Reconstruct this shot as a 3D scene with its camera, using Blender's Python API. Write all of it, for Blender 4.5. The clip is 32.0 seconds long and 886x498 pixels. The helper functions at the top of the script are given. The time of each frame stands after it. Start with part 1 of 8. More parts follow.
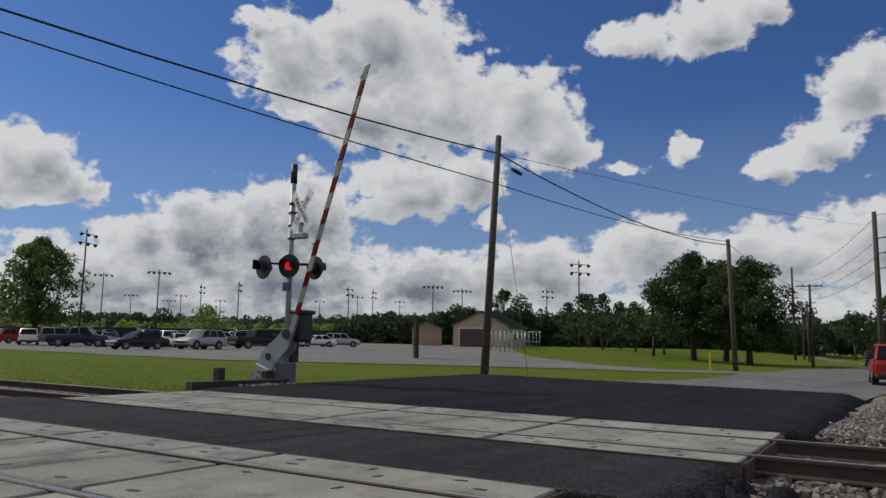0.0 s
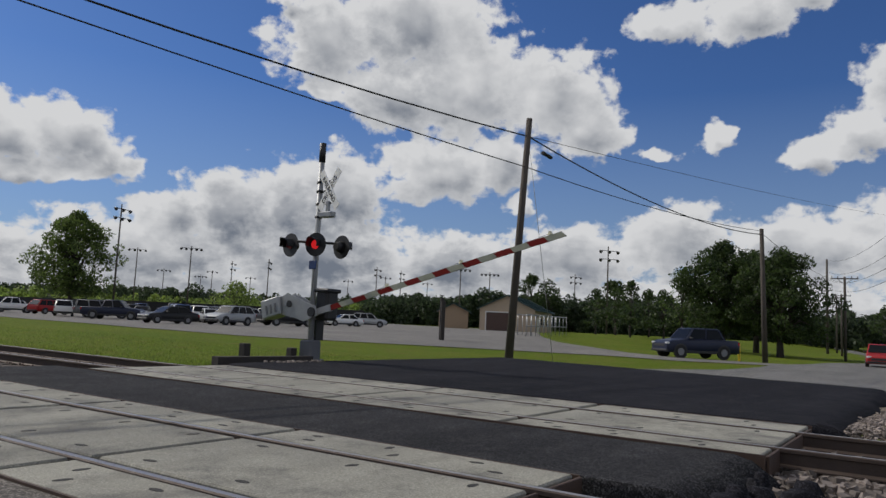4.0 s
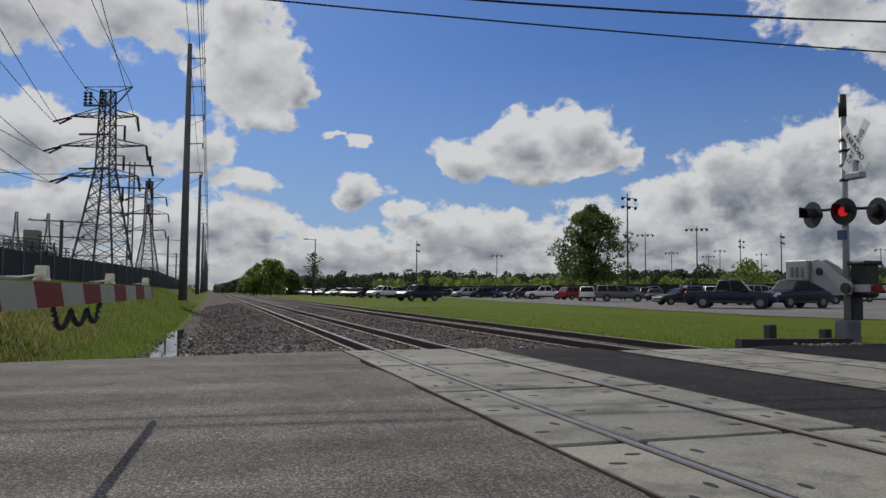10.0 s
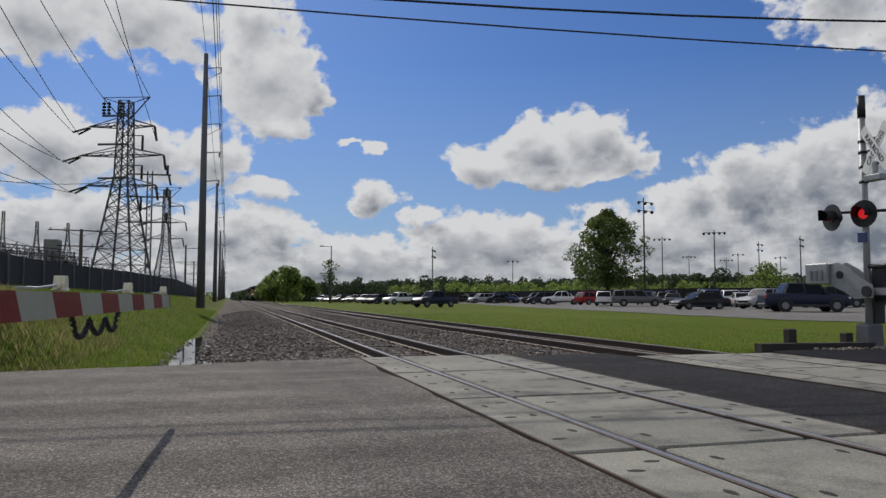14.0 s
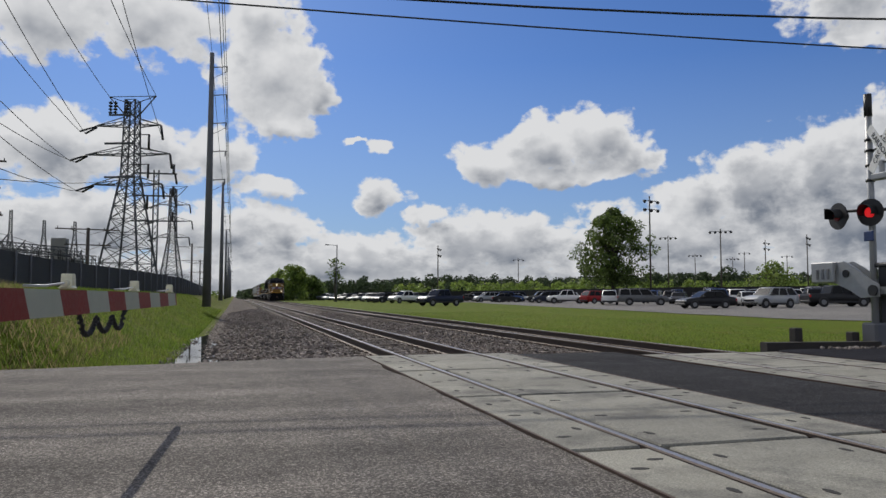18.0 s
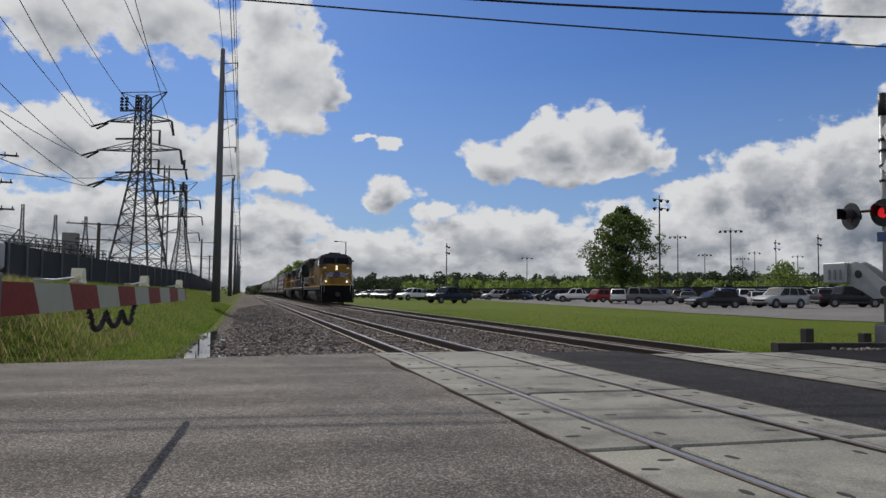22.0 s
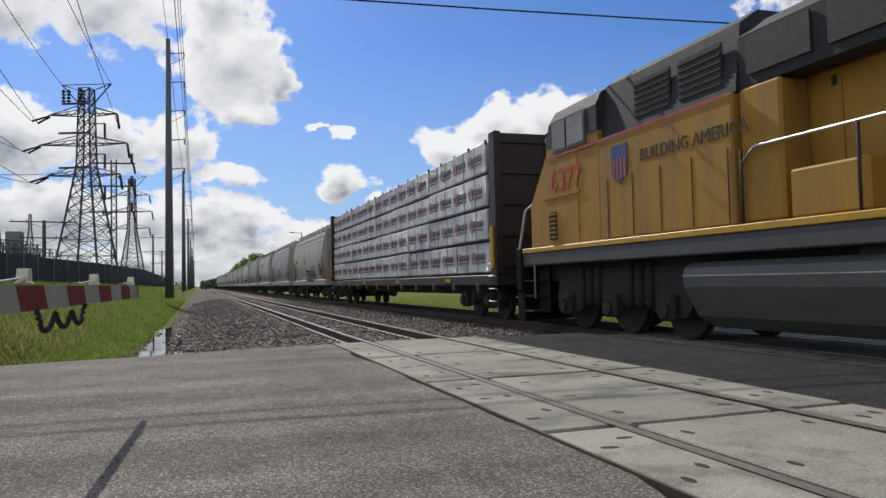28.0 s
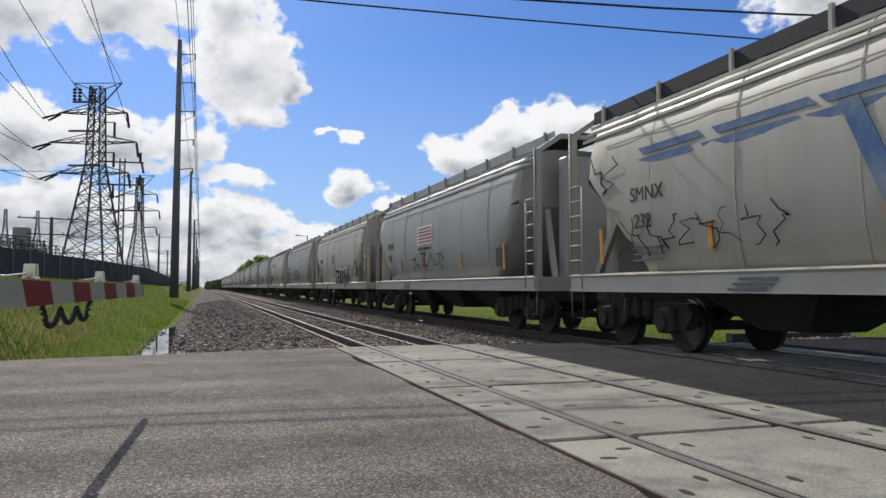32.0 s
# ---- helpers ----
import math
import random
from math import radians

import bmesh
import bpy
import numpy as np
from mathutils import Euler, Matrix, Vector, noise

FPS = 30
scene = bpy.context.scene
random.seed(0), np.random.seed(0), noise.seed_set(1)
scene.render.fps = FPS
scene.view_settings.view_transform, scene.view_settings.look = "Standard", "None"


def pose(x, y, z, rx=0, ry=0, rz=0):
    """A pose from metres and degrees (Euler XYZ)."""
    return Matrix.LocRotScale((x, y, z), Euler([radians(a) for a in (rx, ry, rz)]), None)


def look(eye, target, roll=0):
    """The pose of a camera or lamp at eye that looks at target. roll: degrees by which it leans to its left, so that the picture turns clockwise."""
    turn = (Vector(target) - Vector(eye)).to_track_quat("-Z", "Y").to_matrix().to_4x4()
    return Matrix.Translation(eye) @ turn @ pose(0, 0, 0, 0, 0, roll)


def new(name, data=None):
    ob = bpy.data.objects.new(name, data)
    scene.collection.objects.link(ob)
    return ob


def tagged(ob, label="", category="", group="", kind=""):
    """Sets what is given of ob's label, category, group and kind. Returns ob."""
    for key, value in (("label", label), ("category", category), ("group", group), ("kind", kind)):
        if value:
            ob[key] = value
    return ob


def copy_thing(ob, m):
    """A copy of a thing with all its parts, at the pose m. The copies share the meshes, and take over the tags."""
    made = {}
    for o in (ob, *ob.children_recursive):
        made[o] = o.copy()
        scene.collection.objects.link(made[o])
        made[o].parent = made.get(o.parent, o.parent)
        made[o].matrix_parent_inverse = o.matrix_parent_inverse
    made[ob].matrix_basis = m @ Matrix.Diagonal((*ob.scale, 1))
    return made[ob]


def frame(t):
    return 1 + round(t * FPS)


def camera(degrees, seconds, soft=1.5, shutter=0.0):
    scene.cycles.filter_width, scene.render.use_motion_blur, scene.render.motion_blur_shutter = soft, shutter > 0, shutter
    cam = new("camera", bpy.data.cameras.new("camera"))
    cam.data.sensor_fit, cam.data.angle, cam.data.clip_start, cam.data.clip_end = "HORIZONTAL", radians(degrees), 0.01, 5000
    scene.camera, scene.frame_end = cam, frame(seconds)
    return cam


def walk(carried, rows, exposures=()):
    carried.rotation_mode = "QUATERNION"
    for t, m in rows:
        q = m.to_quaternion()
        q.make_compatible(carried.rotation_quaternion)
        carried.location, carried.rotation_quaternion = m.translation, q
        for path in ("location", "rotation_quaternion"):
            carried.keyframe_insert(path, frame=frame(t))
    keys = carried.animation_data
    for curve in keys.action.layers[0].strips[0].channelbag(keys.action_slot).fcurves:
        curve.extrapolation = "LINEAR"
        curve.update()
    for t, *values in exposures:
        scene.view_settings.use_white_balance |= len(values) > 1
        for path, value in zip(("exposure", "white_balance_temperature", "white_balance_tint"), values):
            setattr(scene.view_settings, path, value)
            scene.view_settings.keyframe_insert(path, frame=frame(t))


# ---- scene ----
cam = camera(62.6, 32.0)
PATH = [
    (0, (-0.154, -0.275, 1.035), (8.264, 4.968, 2.321), 1.03),
    (0.5, (-0.192, -0.280, 1.037), (8.177, 5.045, 2.305), 1.59),
    (1, (-0.193, -0.278, 1.034), (8.193, 5.025, 2.283), 1.41),
    (1.5, (-0.134, -0.287, 1.019), (8.180, 5.130, 2.253), 2.78),
    (2, (-0.081, -0.272, 1.018), (8.216, 5.184, 2.201), 3.22),
    (2.5, (-0.085, -0.310, 1.023), (8.194, 5.190, 2.124), 2.96),
    (4.5, (-0.031, -0.273, 1.021), (8.184, 5.335, 2.059), 2.65),
    (5, (0.014, -0.255, 1.018), (8.077, 5.557, 2.126), 2.99),
    (5.5, (0.075, -0.190, 1.016), (7.100, 6.859, 1.990), 2.24),
    (5.6, (0.068, -0.161, 1.025), (6.439, 7.495, 1.918), 2.21),
    (5.7, (0.078, -0.141, 1.024), (5.848, 7.983, 1.869), 1.91),
    (5.8, (0.076, -0.138, 1.016), (5.253, 8.378, 1.841), 1.62),
    (5.9, (0.093, -0.129, 1.012), (4.796, 8.659, 1.817), 1.59),
    (6, (0.092, -0.110, 1.019), (4.565, 8.797, 1.823), 1.07),
    (6.5, (0.137, -0.066, 1.004), (3.946, 9.149, 1.765), 0.02),
    (7, (0.064, -0.050, 1.033), (3.571, 9.294, 1.668), 0.87),
    (7.5, (0.001, -0.079, 1.042), (3.606, 9.224, 1.707), 0.61),
    (8, (0.034, -0.075, 1.040), (3.851, 9.155, 1.528), 1.03),
    (8.5, (0.084, 0.043, 1.037), (2.951, 9.600, 1.702), -0.04),
    (9, (-0.001, -0.008, 1.049), (2.727, 9.590, 1.709), 0.04),
    (9.5, (-0.006, -0.008, 1.048), (2.880, 9.546, 1.678), 0.65),
    (10, (-0.004, 0.024, 1.049), (3.008, 9.541, 1.637), 0.46),
    (10.5, (0.004, 0.025, 1.051), (3.088, 9.523, 1.590), 0.49),
    (11, (0.000, 0.014, 1.046), (3.059, 9.520, 1.580), 0.39),
    (11.5, (-0.006, 0.013, 1.046), (2.968, 9.539, 1.687), 0.32),
    (12, (-0.000, 0.009, 1.050), (3.012, 9.522, 1.693), 0.33),
    (12.5, (0.025, 0.009, 1.048), (2.967, 9.545, 1.680), 0.05),
    (13, (0.017, 0.001, 1.058), (2.811, 9.576, 1.766), -0.74),
    (13.5, (0.000, 0.012, 1.055), (2.848, 9.576, 1.705), -0.13),
    (14, (0.001, 0.028, 1.055), (2.806, 9.603, 1.723), 0.06),
    (14.5, (-0.004, -0.001, 1.053), (2.776, 9.581, 1.720), -0.15),
    (16.5, (0.001, -0.001, 1.050), (2.833, 9.576, 1.555), 0.24),
    (17, (0.002, -0.005, 1.050), (2.837, 9.569, 1.602), 0.14),
    (17.5, (0.003, 0.007, 1.053), (2.767, 9.597, 1.676), 0.39),
    (18, (0.004, 0.006, 1.052), (2.737, 9.604, 1.703), 0.10),
    (18.5, (0.001, 0.003, 1.054), (2.711, 9.608, 1.681), -0.00),
    (19, (0.000, 0.000, 1.055), (2.683, 9.613, 1.683), 0.01),
    (19.5, (0.000, 0.012, 1.053), (2.625, 9.639, 1.711), 0.15),
    (20, (-0.003, 0.002, 1.052), (2.642, 9.625, 1.685), 0.30),
    (20.5, (-0.001, -0.004, 1.055), (2.658, 9.616, 1.671), 0.04),
    (21, (-0.002, 0.010, 1.051), (2.674, 9.628, 1.632), 0.51),
    (21.5, (-0.001, 0.011, 1.052), (2.669, 9.632, 1.609), 0.01),
    (22, (0.000, 0.038, 1.053), (2.619, 9.669, 1.667), 0.57),
    (22.5, (-0.006, 0.019, 1.053), (2.594, 9.655, 1.689), 0.58),
    (23, (-0.009, 0.015, 1.052), (2.571, 9.655, 1.701), 0.56),
    (23.5, (-0.010, 0.021, 1.053), (2.559, 9.662, 1.715), 0.15),
    (24, (-0.007, 0.032, 1.052), (2.529, 9.683, 1.707), 0.34),
    (24.5, (-0.008, 0.022, 1.052), (2.487, 9.685, 1.686), 0.05),
    (26.5, (-0.007, 0.054, 1.058), (2.312, 9.772, 1.490), 0.06),
    (27, (0.002, 0.044, 1.058), (2.575, 9.699, 1.462), 0.72),
    (27.5, (0.002, 0.064, 1.059), (2.854, 9.645, 1.334), -0.70),
    (28, (0.002, 0.034, 1.056), (3.184, 9.504, 1.495), -1.30),
    (28.5, (-0.008, 0.046, 1.051), (3.276, 9.472, 1.657), -0.99),
    (29, (-0.008, 0.022, 1.052), (3.124, 9.502, 1.615), 0.61),
    (29.5, (0.006, 0.029, 1.056), (3.088, 9.530, 1.539), 1.07),
    (30, (-0.000, 0.030, 1.054), (3.126, 9.516, 1.541), 0.64),
    (30.5, (0.001, 0.040, 1.056), (3.081, 9.536, 1.634), 0.62),
    (31, (-0.005, 0.019, 1.055), (2.982, 9.543, 1.661), 0.59),
    (31.5, (-0.001, 0.031, 1.056), (3.032, 9.544, 1.606), 0.56),
    (32, (0.002, 0.015, 1.052), (3.117, 9.502, 1.584), 0.19),
]
walk(cam, [(t, look(eye, target, roll)) for t, eye, target, roll in PATH],
     exposures=[(0, -0.82), (5, -0.75), (5.8, -0.62), (8, -0.82), (12, -0.85), (16.5, -0.64), (24.5, -0.72), (26.5, -0.42), (32, -0.26)])

# ---- world, sun ----
SUN_DIR = Vector((-0.146, 1.27, 1.0)).normalized()
sun = new("sun", bpy.data.lights.new("sun", "SUN"))
sun.data.energy, sun.data.angle, sun.data.color = 4.6, radians(0.6), (1.0, 0.94, 0.85)
sun.matrix_world = look(SUN_DIR * 60, (0, 0, 0))

# cumulus banks: azimuth from +y to the east, elevation, half widths, all in degrees
NORTH_BANKS = [
    (-14, 19.5, 5.5, 3.6), (-7, 20, 5.5, 3.4), (2.3, 16.8, 4.2, 4.4), (1, 20.8, 3.6, 2.2), (5.6, 15.6, 2.0, 2.0), (3.4, 12.8, 2.5, 1.2),
    (-13, 10.6, 5.0, 2.6), (-6.5, 10.6, 4.0, 2.2), (-1.6, 10.5, 3.2, 2.1), (2.4, 8.4, 2.5, 1.1), (-11, 5.2, 9.0, 2.6), (-1, 5.0, 5.5, 2.4),
    (3.6, 5.2, 2.8, 1.8), (10.7, 11.7, 1.3, 0.6), (8.8, 12.1, 0.6, 0.3), (10.6, 8.0, 2.5, 1.5), (14.6, 6.5, 1.7, 1.0), (7.5, 2.8, 11, 2.0)]
MIDDLE_BANKS = [
    (19.4, 10.4, 3.1, 1.7), (23.5, 11.7, 3.5, 2.2), (28, 12.3, 3.5, 2.2), (30.4, 10.8, 2.4, 2.2), (25, 9.5, 6.4, 1.1), (20, 4.0, 9, 2.6),
    (35.4, 7.4, 3.0, 2.3), (39.5, 7.8, 4.0, 3.3), (44, 8.7, 4.5, 3.5), (48, 9.8, 4.2, 3.6), (33, 4.4, 9, 2.9), (46, 4.8, 9, 3.4),
    (46.2, 17.4, 2.2, 0.9), (45.8, 21.3, 4.8, 3.4), (53, 23, 7, 4), (51.2, 17.6, 5.2, 2.8), (57.2, 18.5, 6.4, 4.8), (64.4, 18, 4.4, 3.8),
    (67, 15.6, 3.0, 2.5), (55, 12, 5.4, 2.7), (60, 12.6, 3.0, 2.3), (42.4, 24, 1.7, 0.8)]
EAST_BANKS = [
    (73, 22.8, 2.8, 1.6), (78.5, 23.2, 4.0, 2.5), (82, 24.6, 3.0, 1.8), (83, 13, 2.8, 1.3), (86, 14.6, 3.0, 1.8), (89, 18, 3.4, 3.0),
    (72.5, 13.7, 1.7, 0.5), (76.6, 14.5, 1.8, 1.1), (62, 9.8, 1.2, 0.9), (57, 4.8, 8, 2.5), (66, 5.7, 6, 2.6), (73.6, 7.0, 4.6, 3.1),
    (82, 6.4, 6, 2.9), (90, 7.0, 6, 3.5), (98, 10, 8, 4)]
HORIZON = [(8, 1.2, 30, 2.4), (42, 1.4, 26, 2.6), (74, 1.8, 26, 2.8), (104, 3, 20, 4), (-22, 3.5, 16, 4), (-26, 12, 7, 5), (-30, 23, 9, 6), (106, 24, 9, 6)]
CLOUDS = NORTH_BANKS + MIDDLE_BANKS + EAST_BANKS + HORIZON


def node(tree, kind, *links, **values):
    """A node of that kind, its inputs fed in order by sockets, numbers or None."""
    n = tree.nodes.new(kind)
    for key, value in values.items():
        setattr(n, key, value)
    for i, source in enumerate(links):
        if source is None:
            continue
        if isinstance(source, bpy.types.NodeSocket):
            tree.links.new(source, n.inputs[i])
        else:
            n.inputs[i].default_value = source
    return n


def math_node(tree, op, a, b=0.0, c=0.0, clamp=False):
    return node(tree, "ShaderNodeMath", a, b, c, operation=op, use_clamp=clamp).outputs[0]


def cloud_group():
    """Density of the cloud at a place of the sky: its broad form, and the form with billows and frayed edges."""
    g = bpy.data.node_groups.new("cloud_field", "ShaderNodeTree")
    g.interface.new_socket("place", in_out="INPUT", socket_type="NodeSocketVector")
    g.interface.new_socket("broad", in_out="OUTPUT", socket_type="NodeSocketFloat")
    g.interface.new_socket("density", in_out="OUTPUT", socket_type="NodeSocketFloat")
    gi, go = g.nodes.new("NodeGroupInput"), g.nodes.new("NodeGroupOutput")
    p = gi.outputs[0]
    sep = node(g, "ShaderNodeSeparateXYZ", p)
    # toward the horizon the billows are seen edge on and lie flatter
    flat = math_node(g, "DIVIDE", math_node(g, "MULTIPLY", sep.outputs[1], 5.0), math_node(g, "ADD", math_node(g, "ABSOLUTE", sep.outputs[1]), 3.5))
    p2 = node(g, "ShaderNodeCombineXYZ", sep.outputs[0], math_node(g, "MULTIPLY_ADD", sep.outputs[1], 1.15, flat), 0.0).outputs[0]
    bend = node(g, "ShaderNodeTexNoise", p2, None, 0.3, 3.0, 0.55)
    bent = node(g, "ShaderNodeVectorMath", bend.outputs["Color"], (0.5, 0.5, 0.5), operation="SUBTRACT").outputs[0]
    q = node(g, "ShaderNodeVectorMath", p, node(g, "ShaderNodeVectorMath", bent, (4.5, 2.6, 0), operation="MULTIPLY").outputs[0], operation="ADD").outputs[0]
    best = None
    for az, el, ra, re in CLOUDS:
        d = node(g, "ShaderNodeVectorMath", q, (az, el, 0), operation="SUBTRACT").outputs[0]
        d = node(g, "ShaderNodeVectorMath", d, (1 / ra, 1 / re, 0), operation="MULTIPLY").outputs[0]
        d = node(g, "ShaderNodeVectorMath", d, operation="LENGTH").outputs["Value"]
        best = d if best is None else math_node(g, "SMOOTH_MIN", best, d, 0.3)
    # far from the named banks the same broken cloud goes on
    wide = node(g, "ShaderNodeTexNoise", p, None, 0.055, 5.0, 0.55).outputs[0]
    up = math_node(g, "MULTIPLY_ADD", math_node(g, "SUBTRACT", sep.outputs[1], 27), 0.05, 0.0, clamp=True)
    beside = math_node(g, "MULTIPLY_ADD", math_node(g, "ABSOLUTE", math_node(g, "SUBTRACT", sep.outputs[0], 38)), 0.05, -3.2, clamp=True)
    out = math_node(g, "MAXIMUM", up, beside)
    spread = math_node(g, "MULTIPLY", math_node(g, "MULTIPLY_ADD", wide, 5.0, -2.3), out)
    broad = math_node(g, "MAXIMUM", math_node(g, "SUBTRACT", 1.0, best), math_node(g, "SUBTRACT", spread, math_node(g, "MULTIPLY", math_node(g, "SUBTRACT", 1.0, out), 3.0)))
    # round billows of several sizes, their coordinates stirred, and a fine fray
    stir = node(g, "ShaderNodeVectorMath", p2, node(g, "ShaderNodeVectorMath", bent, (2.2, 2.2, 0), operation="MULTIPLY").outputs[0], operation="ADD").outputs[0]
    cell = node(g, "ShaderNodeTexVoronoi", stir, None, 0.42, 3.0, 0.5, 2.3, voronoi_dimensions="2D", normalize=True)
    billow = math_node(g, "SUBTRACT", 0.42, cell.outputs["Distance"])
    fine = node(g, "ShaderNodeTexNoise", p2, None, 0.5, 9.0, 0.56).outputs[0]
    rough = math_node(g, "ADD", math_node(g, "MULTIPLY", billow, 0.75), math_node(g, "MULTIPLY_ADD", fine, 1.35, -0.675))
    g.links.new(broad, go.inputs[0])
    g.links.new(math_node(g, "ADD", broad, rough), go.inputs[1])
    return g


world = bpy.data.worlds.new("sky")
scene.world = world
world.use_nodes = True
wt = world.node_tree
sky = node(wt, "ShaderNodeTexSky", sky_type="NISHITA", sun_disc=False, sun_elevation=radians(38), sun_rotation=radians(-6.6),
           air_density=1.0, dust_density=0.4, ozone_density=4.0)
blue = node(wt, "ShaderNodeVectorMath", sky.outputs[0], (0.060, 0.084, 0.126), operation="MULTIPLY").outputs[0]
way = node(wt, "ShaderNodeTexCoord").outputs["Generated"]
sep = node(wt, "ShaderNodeSeparateXYZ", way)
azim = math_node(wt, "MULTIPLY", math_node(wt, "ARCTAN2", sep.outputs[0], sep.outputs[1]), 57.29578)
elev = math_node(wt, "MULTIPLY", math_node(wt, "ARCSINE", sep.outputs[2]), 57.29578)
place = node(wt, "ShaderNodeCombineXYZ", azim, elev, 0.0).outputs[0]
field = cloud_group()
here = node(wt, "ShaderNodeGroup", place, node_tree=field)
shifted = node(wt, "ShaderNodeVectorMath", place, (-0.5, 1.1, 0), operation="ADD").outputs[0]
sunward = node(wt, "ShaderNodeGroup", shifted, node_tree=field)
cover = node(wt, "ShaderNodeMapRange", here.outputs[1], 0.0, 0.30, 0.0, 1.0, interpolation_type="SMOOTHSTEP").outputs[0]
# thin rims shine, thick cores and undersides are grey
core = node(wt, "ShaderNodeMapRange", here.outputs[1], 0.05, 1.0, 0.0, 1.0, interpolation_type="SMOOTHSTEP").outputs[0]
under = math_node(wt, "SUBTRACT", sunward.outputs[0], here.outputs[0])
relief = math_node(wt, "SUBTRACT", here.outputs[1], sunward.outputs[1])
mottle = node(wt, "ShaderNodeTexNoise", place, None, 0.22, 3.0, 0.5).outputs[0]
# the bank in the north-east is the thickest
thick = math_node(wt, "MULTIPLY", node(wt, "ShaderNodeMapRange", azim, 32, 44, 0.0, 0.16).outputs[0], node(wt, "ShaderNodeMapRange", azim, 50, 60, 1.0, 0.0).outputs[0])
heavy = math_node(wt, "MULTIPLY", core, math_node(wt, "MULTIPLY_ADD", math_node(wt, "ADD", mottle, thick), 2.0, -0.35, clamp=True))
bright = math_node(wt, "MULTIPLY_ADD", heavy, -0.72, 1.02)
low = node(wt, "ShaderNodeMapRange", elev, 3.0, 14.0, 0.32, 0.0).outputs[0]
bright = math_node(wt, "SUBTRACT", bright, math_node(wt, "MULTIPLY", core, low))
bright = math_node(wt, "MULTIPLY_ADD", under, -0.55, bright)
bright = math_node(wt, "MULTIPLY_ADD", relief, 0.2, bright, clamp=True)
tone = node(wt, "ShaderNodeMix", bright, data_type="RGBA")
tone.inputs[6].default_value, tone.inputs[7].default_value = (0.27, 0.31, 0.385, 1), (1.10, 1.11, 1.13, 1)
haze = node(wt, "ShaderNodeMapRange", elev, 0.0, 18.0, 0.6, 0.0).outputs[0]
hazed = node(wt, "ShaderNodeMix", haze, data_type="RGBA")
wt.links.new(blue, hazed.inputs[6])
hazed.inputs[7].default_value = (0.50, 0.64, 0.82, 1)
mixed = node(wt, "ShaderNodeMix", cover, data_type="RGBA")
wt.links.new(hazed.outputs[2], mixed.inputs[6])
wt.links.new(tone.outputs[2], mixed.inputs[7])
wt.links.new(mixed.outputs[2], wt.nodes["Background"].inputs[0])
wt.nodes["Background"].inputs[1].default_value = 1.0


# ---- materials ----
def surface(name, color, rough=0.7, metal=0.0, vary=0.25, scale=3.0, fine=40.0, bump=0.15, coat=0.0, tint=None, gloss_vary=0.15,
            own=False, per_object=0.0, stretch=(1, 1, 1), depth=0.02, spec=0.5):
    """A surface with stains at one scale and grain at a finer one. own: the colour is the object's own."""
    m = bpy.data.materials.new(name)
    m.use_nodes = True
    t = m.node_tree
    b = t.nodes["Principled BSDF"]
    co = node(t, "ShaderNodeMapping", node(t, "ShaderNodeTexCoord").outputs["Object"], None, None, stretch).outputs[0]
    big = node(t, "ShaderNodeTexNoise", co, None, scale, 5.0, 0.6).outputs[0]
    small = node(t, "ShaderNodeTexNoise", co, None, fine, 3.0, 0.6).outputs[0]
    f = math_node(t, "MULTIPLY_ADD", math_node(t, "ADD", math_node(t, "MULTIPLY", big, 0.65), math_node(t, "MULTIPLY", small, 0.35)), 2 * vary * 1.6, 1 - vary * 1.6)
    if per_object:
        f = math_node(t, "MULTIPLY", f, math_node(t, "MULTIPLY_ADD", node(t, "ShaderNodeObjectInfo").outputs["Random"], 2 * per_object, 1 - per_object))
    base = node(t, "ShaderNodeMix", node(t, "ShaderNodeMapRange", big, 0.42, 0.68).outputs[0], data_type="RGBA")
    if own:
        t.links.new(node(t, "ShaderNodeObjectInfo").outputs["Color"], base.inputs[6])
        t.links.new(node(t, "ShaderNodeObjectInfo").outputs["Color"], base.inputs[7])
    else:
        base.inputs[6].default_value, base.inputs[7].default_value = (*color, 1), (*(tint or color), 1)
    c = node(t, "ShaderNodeVectorMath", base.outputs[2], operation="SCALE")
    t.links.new(f, c.inputs["Scale"])
    t.links.new(c.outputs[0], b.inputs["Base Color"])
    r = math_node(t, "MULTIPLY_ADD", small, gloss_vary * 2, rough - gloss_vary, clamp=True)
    t.links.new(r, b.inputs["Roughness"])
    b.inputs["Metallic"].default_value = metal
    b.inputs["Specular IOR Level"].default_value = spec
    b.inputs["Coat Weight"].default_value = coat
    b.inputs["Coat Roughness"].default_value = 0.08
    if bump:
        n = node(t, "ShaderNodeBump", bump, depth, None, small)
        n.inputs["Height"].default_value = 0
        for s in n.inputs:
            if s.name == "Height":
                t.links.new(small, s)
            if s.name == "Strength":
                s.default_value = bump
            if s.name == "Distance":
                s.default_value = depth
        t.links.new(n.outputs[0], b.inputs["Normal"])
    return m


def glowing(name, color, strength):
    m = bpy.data.materials.new(name)
    m.use_nodes = True
    b = m.node_tree.nodes["Principled BSDF"]
    b.inputs["Base Color"].default_value = (*color, 1)
    b.inputs["Emission Color"].default_value = (*color, 1)
    b.inputs["Emission Strength"].default_value = strength
    return m


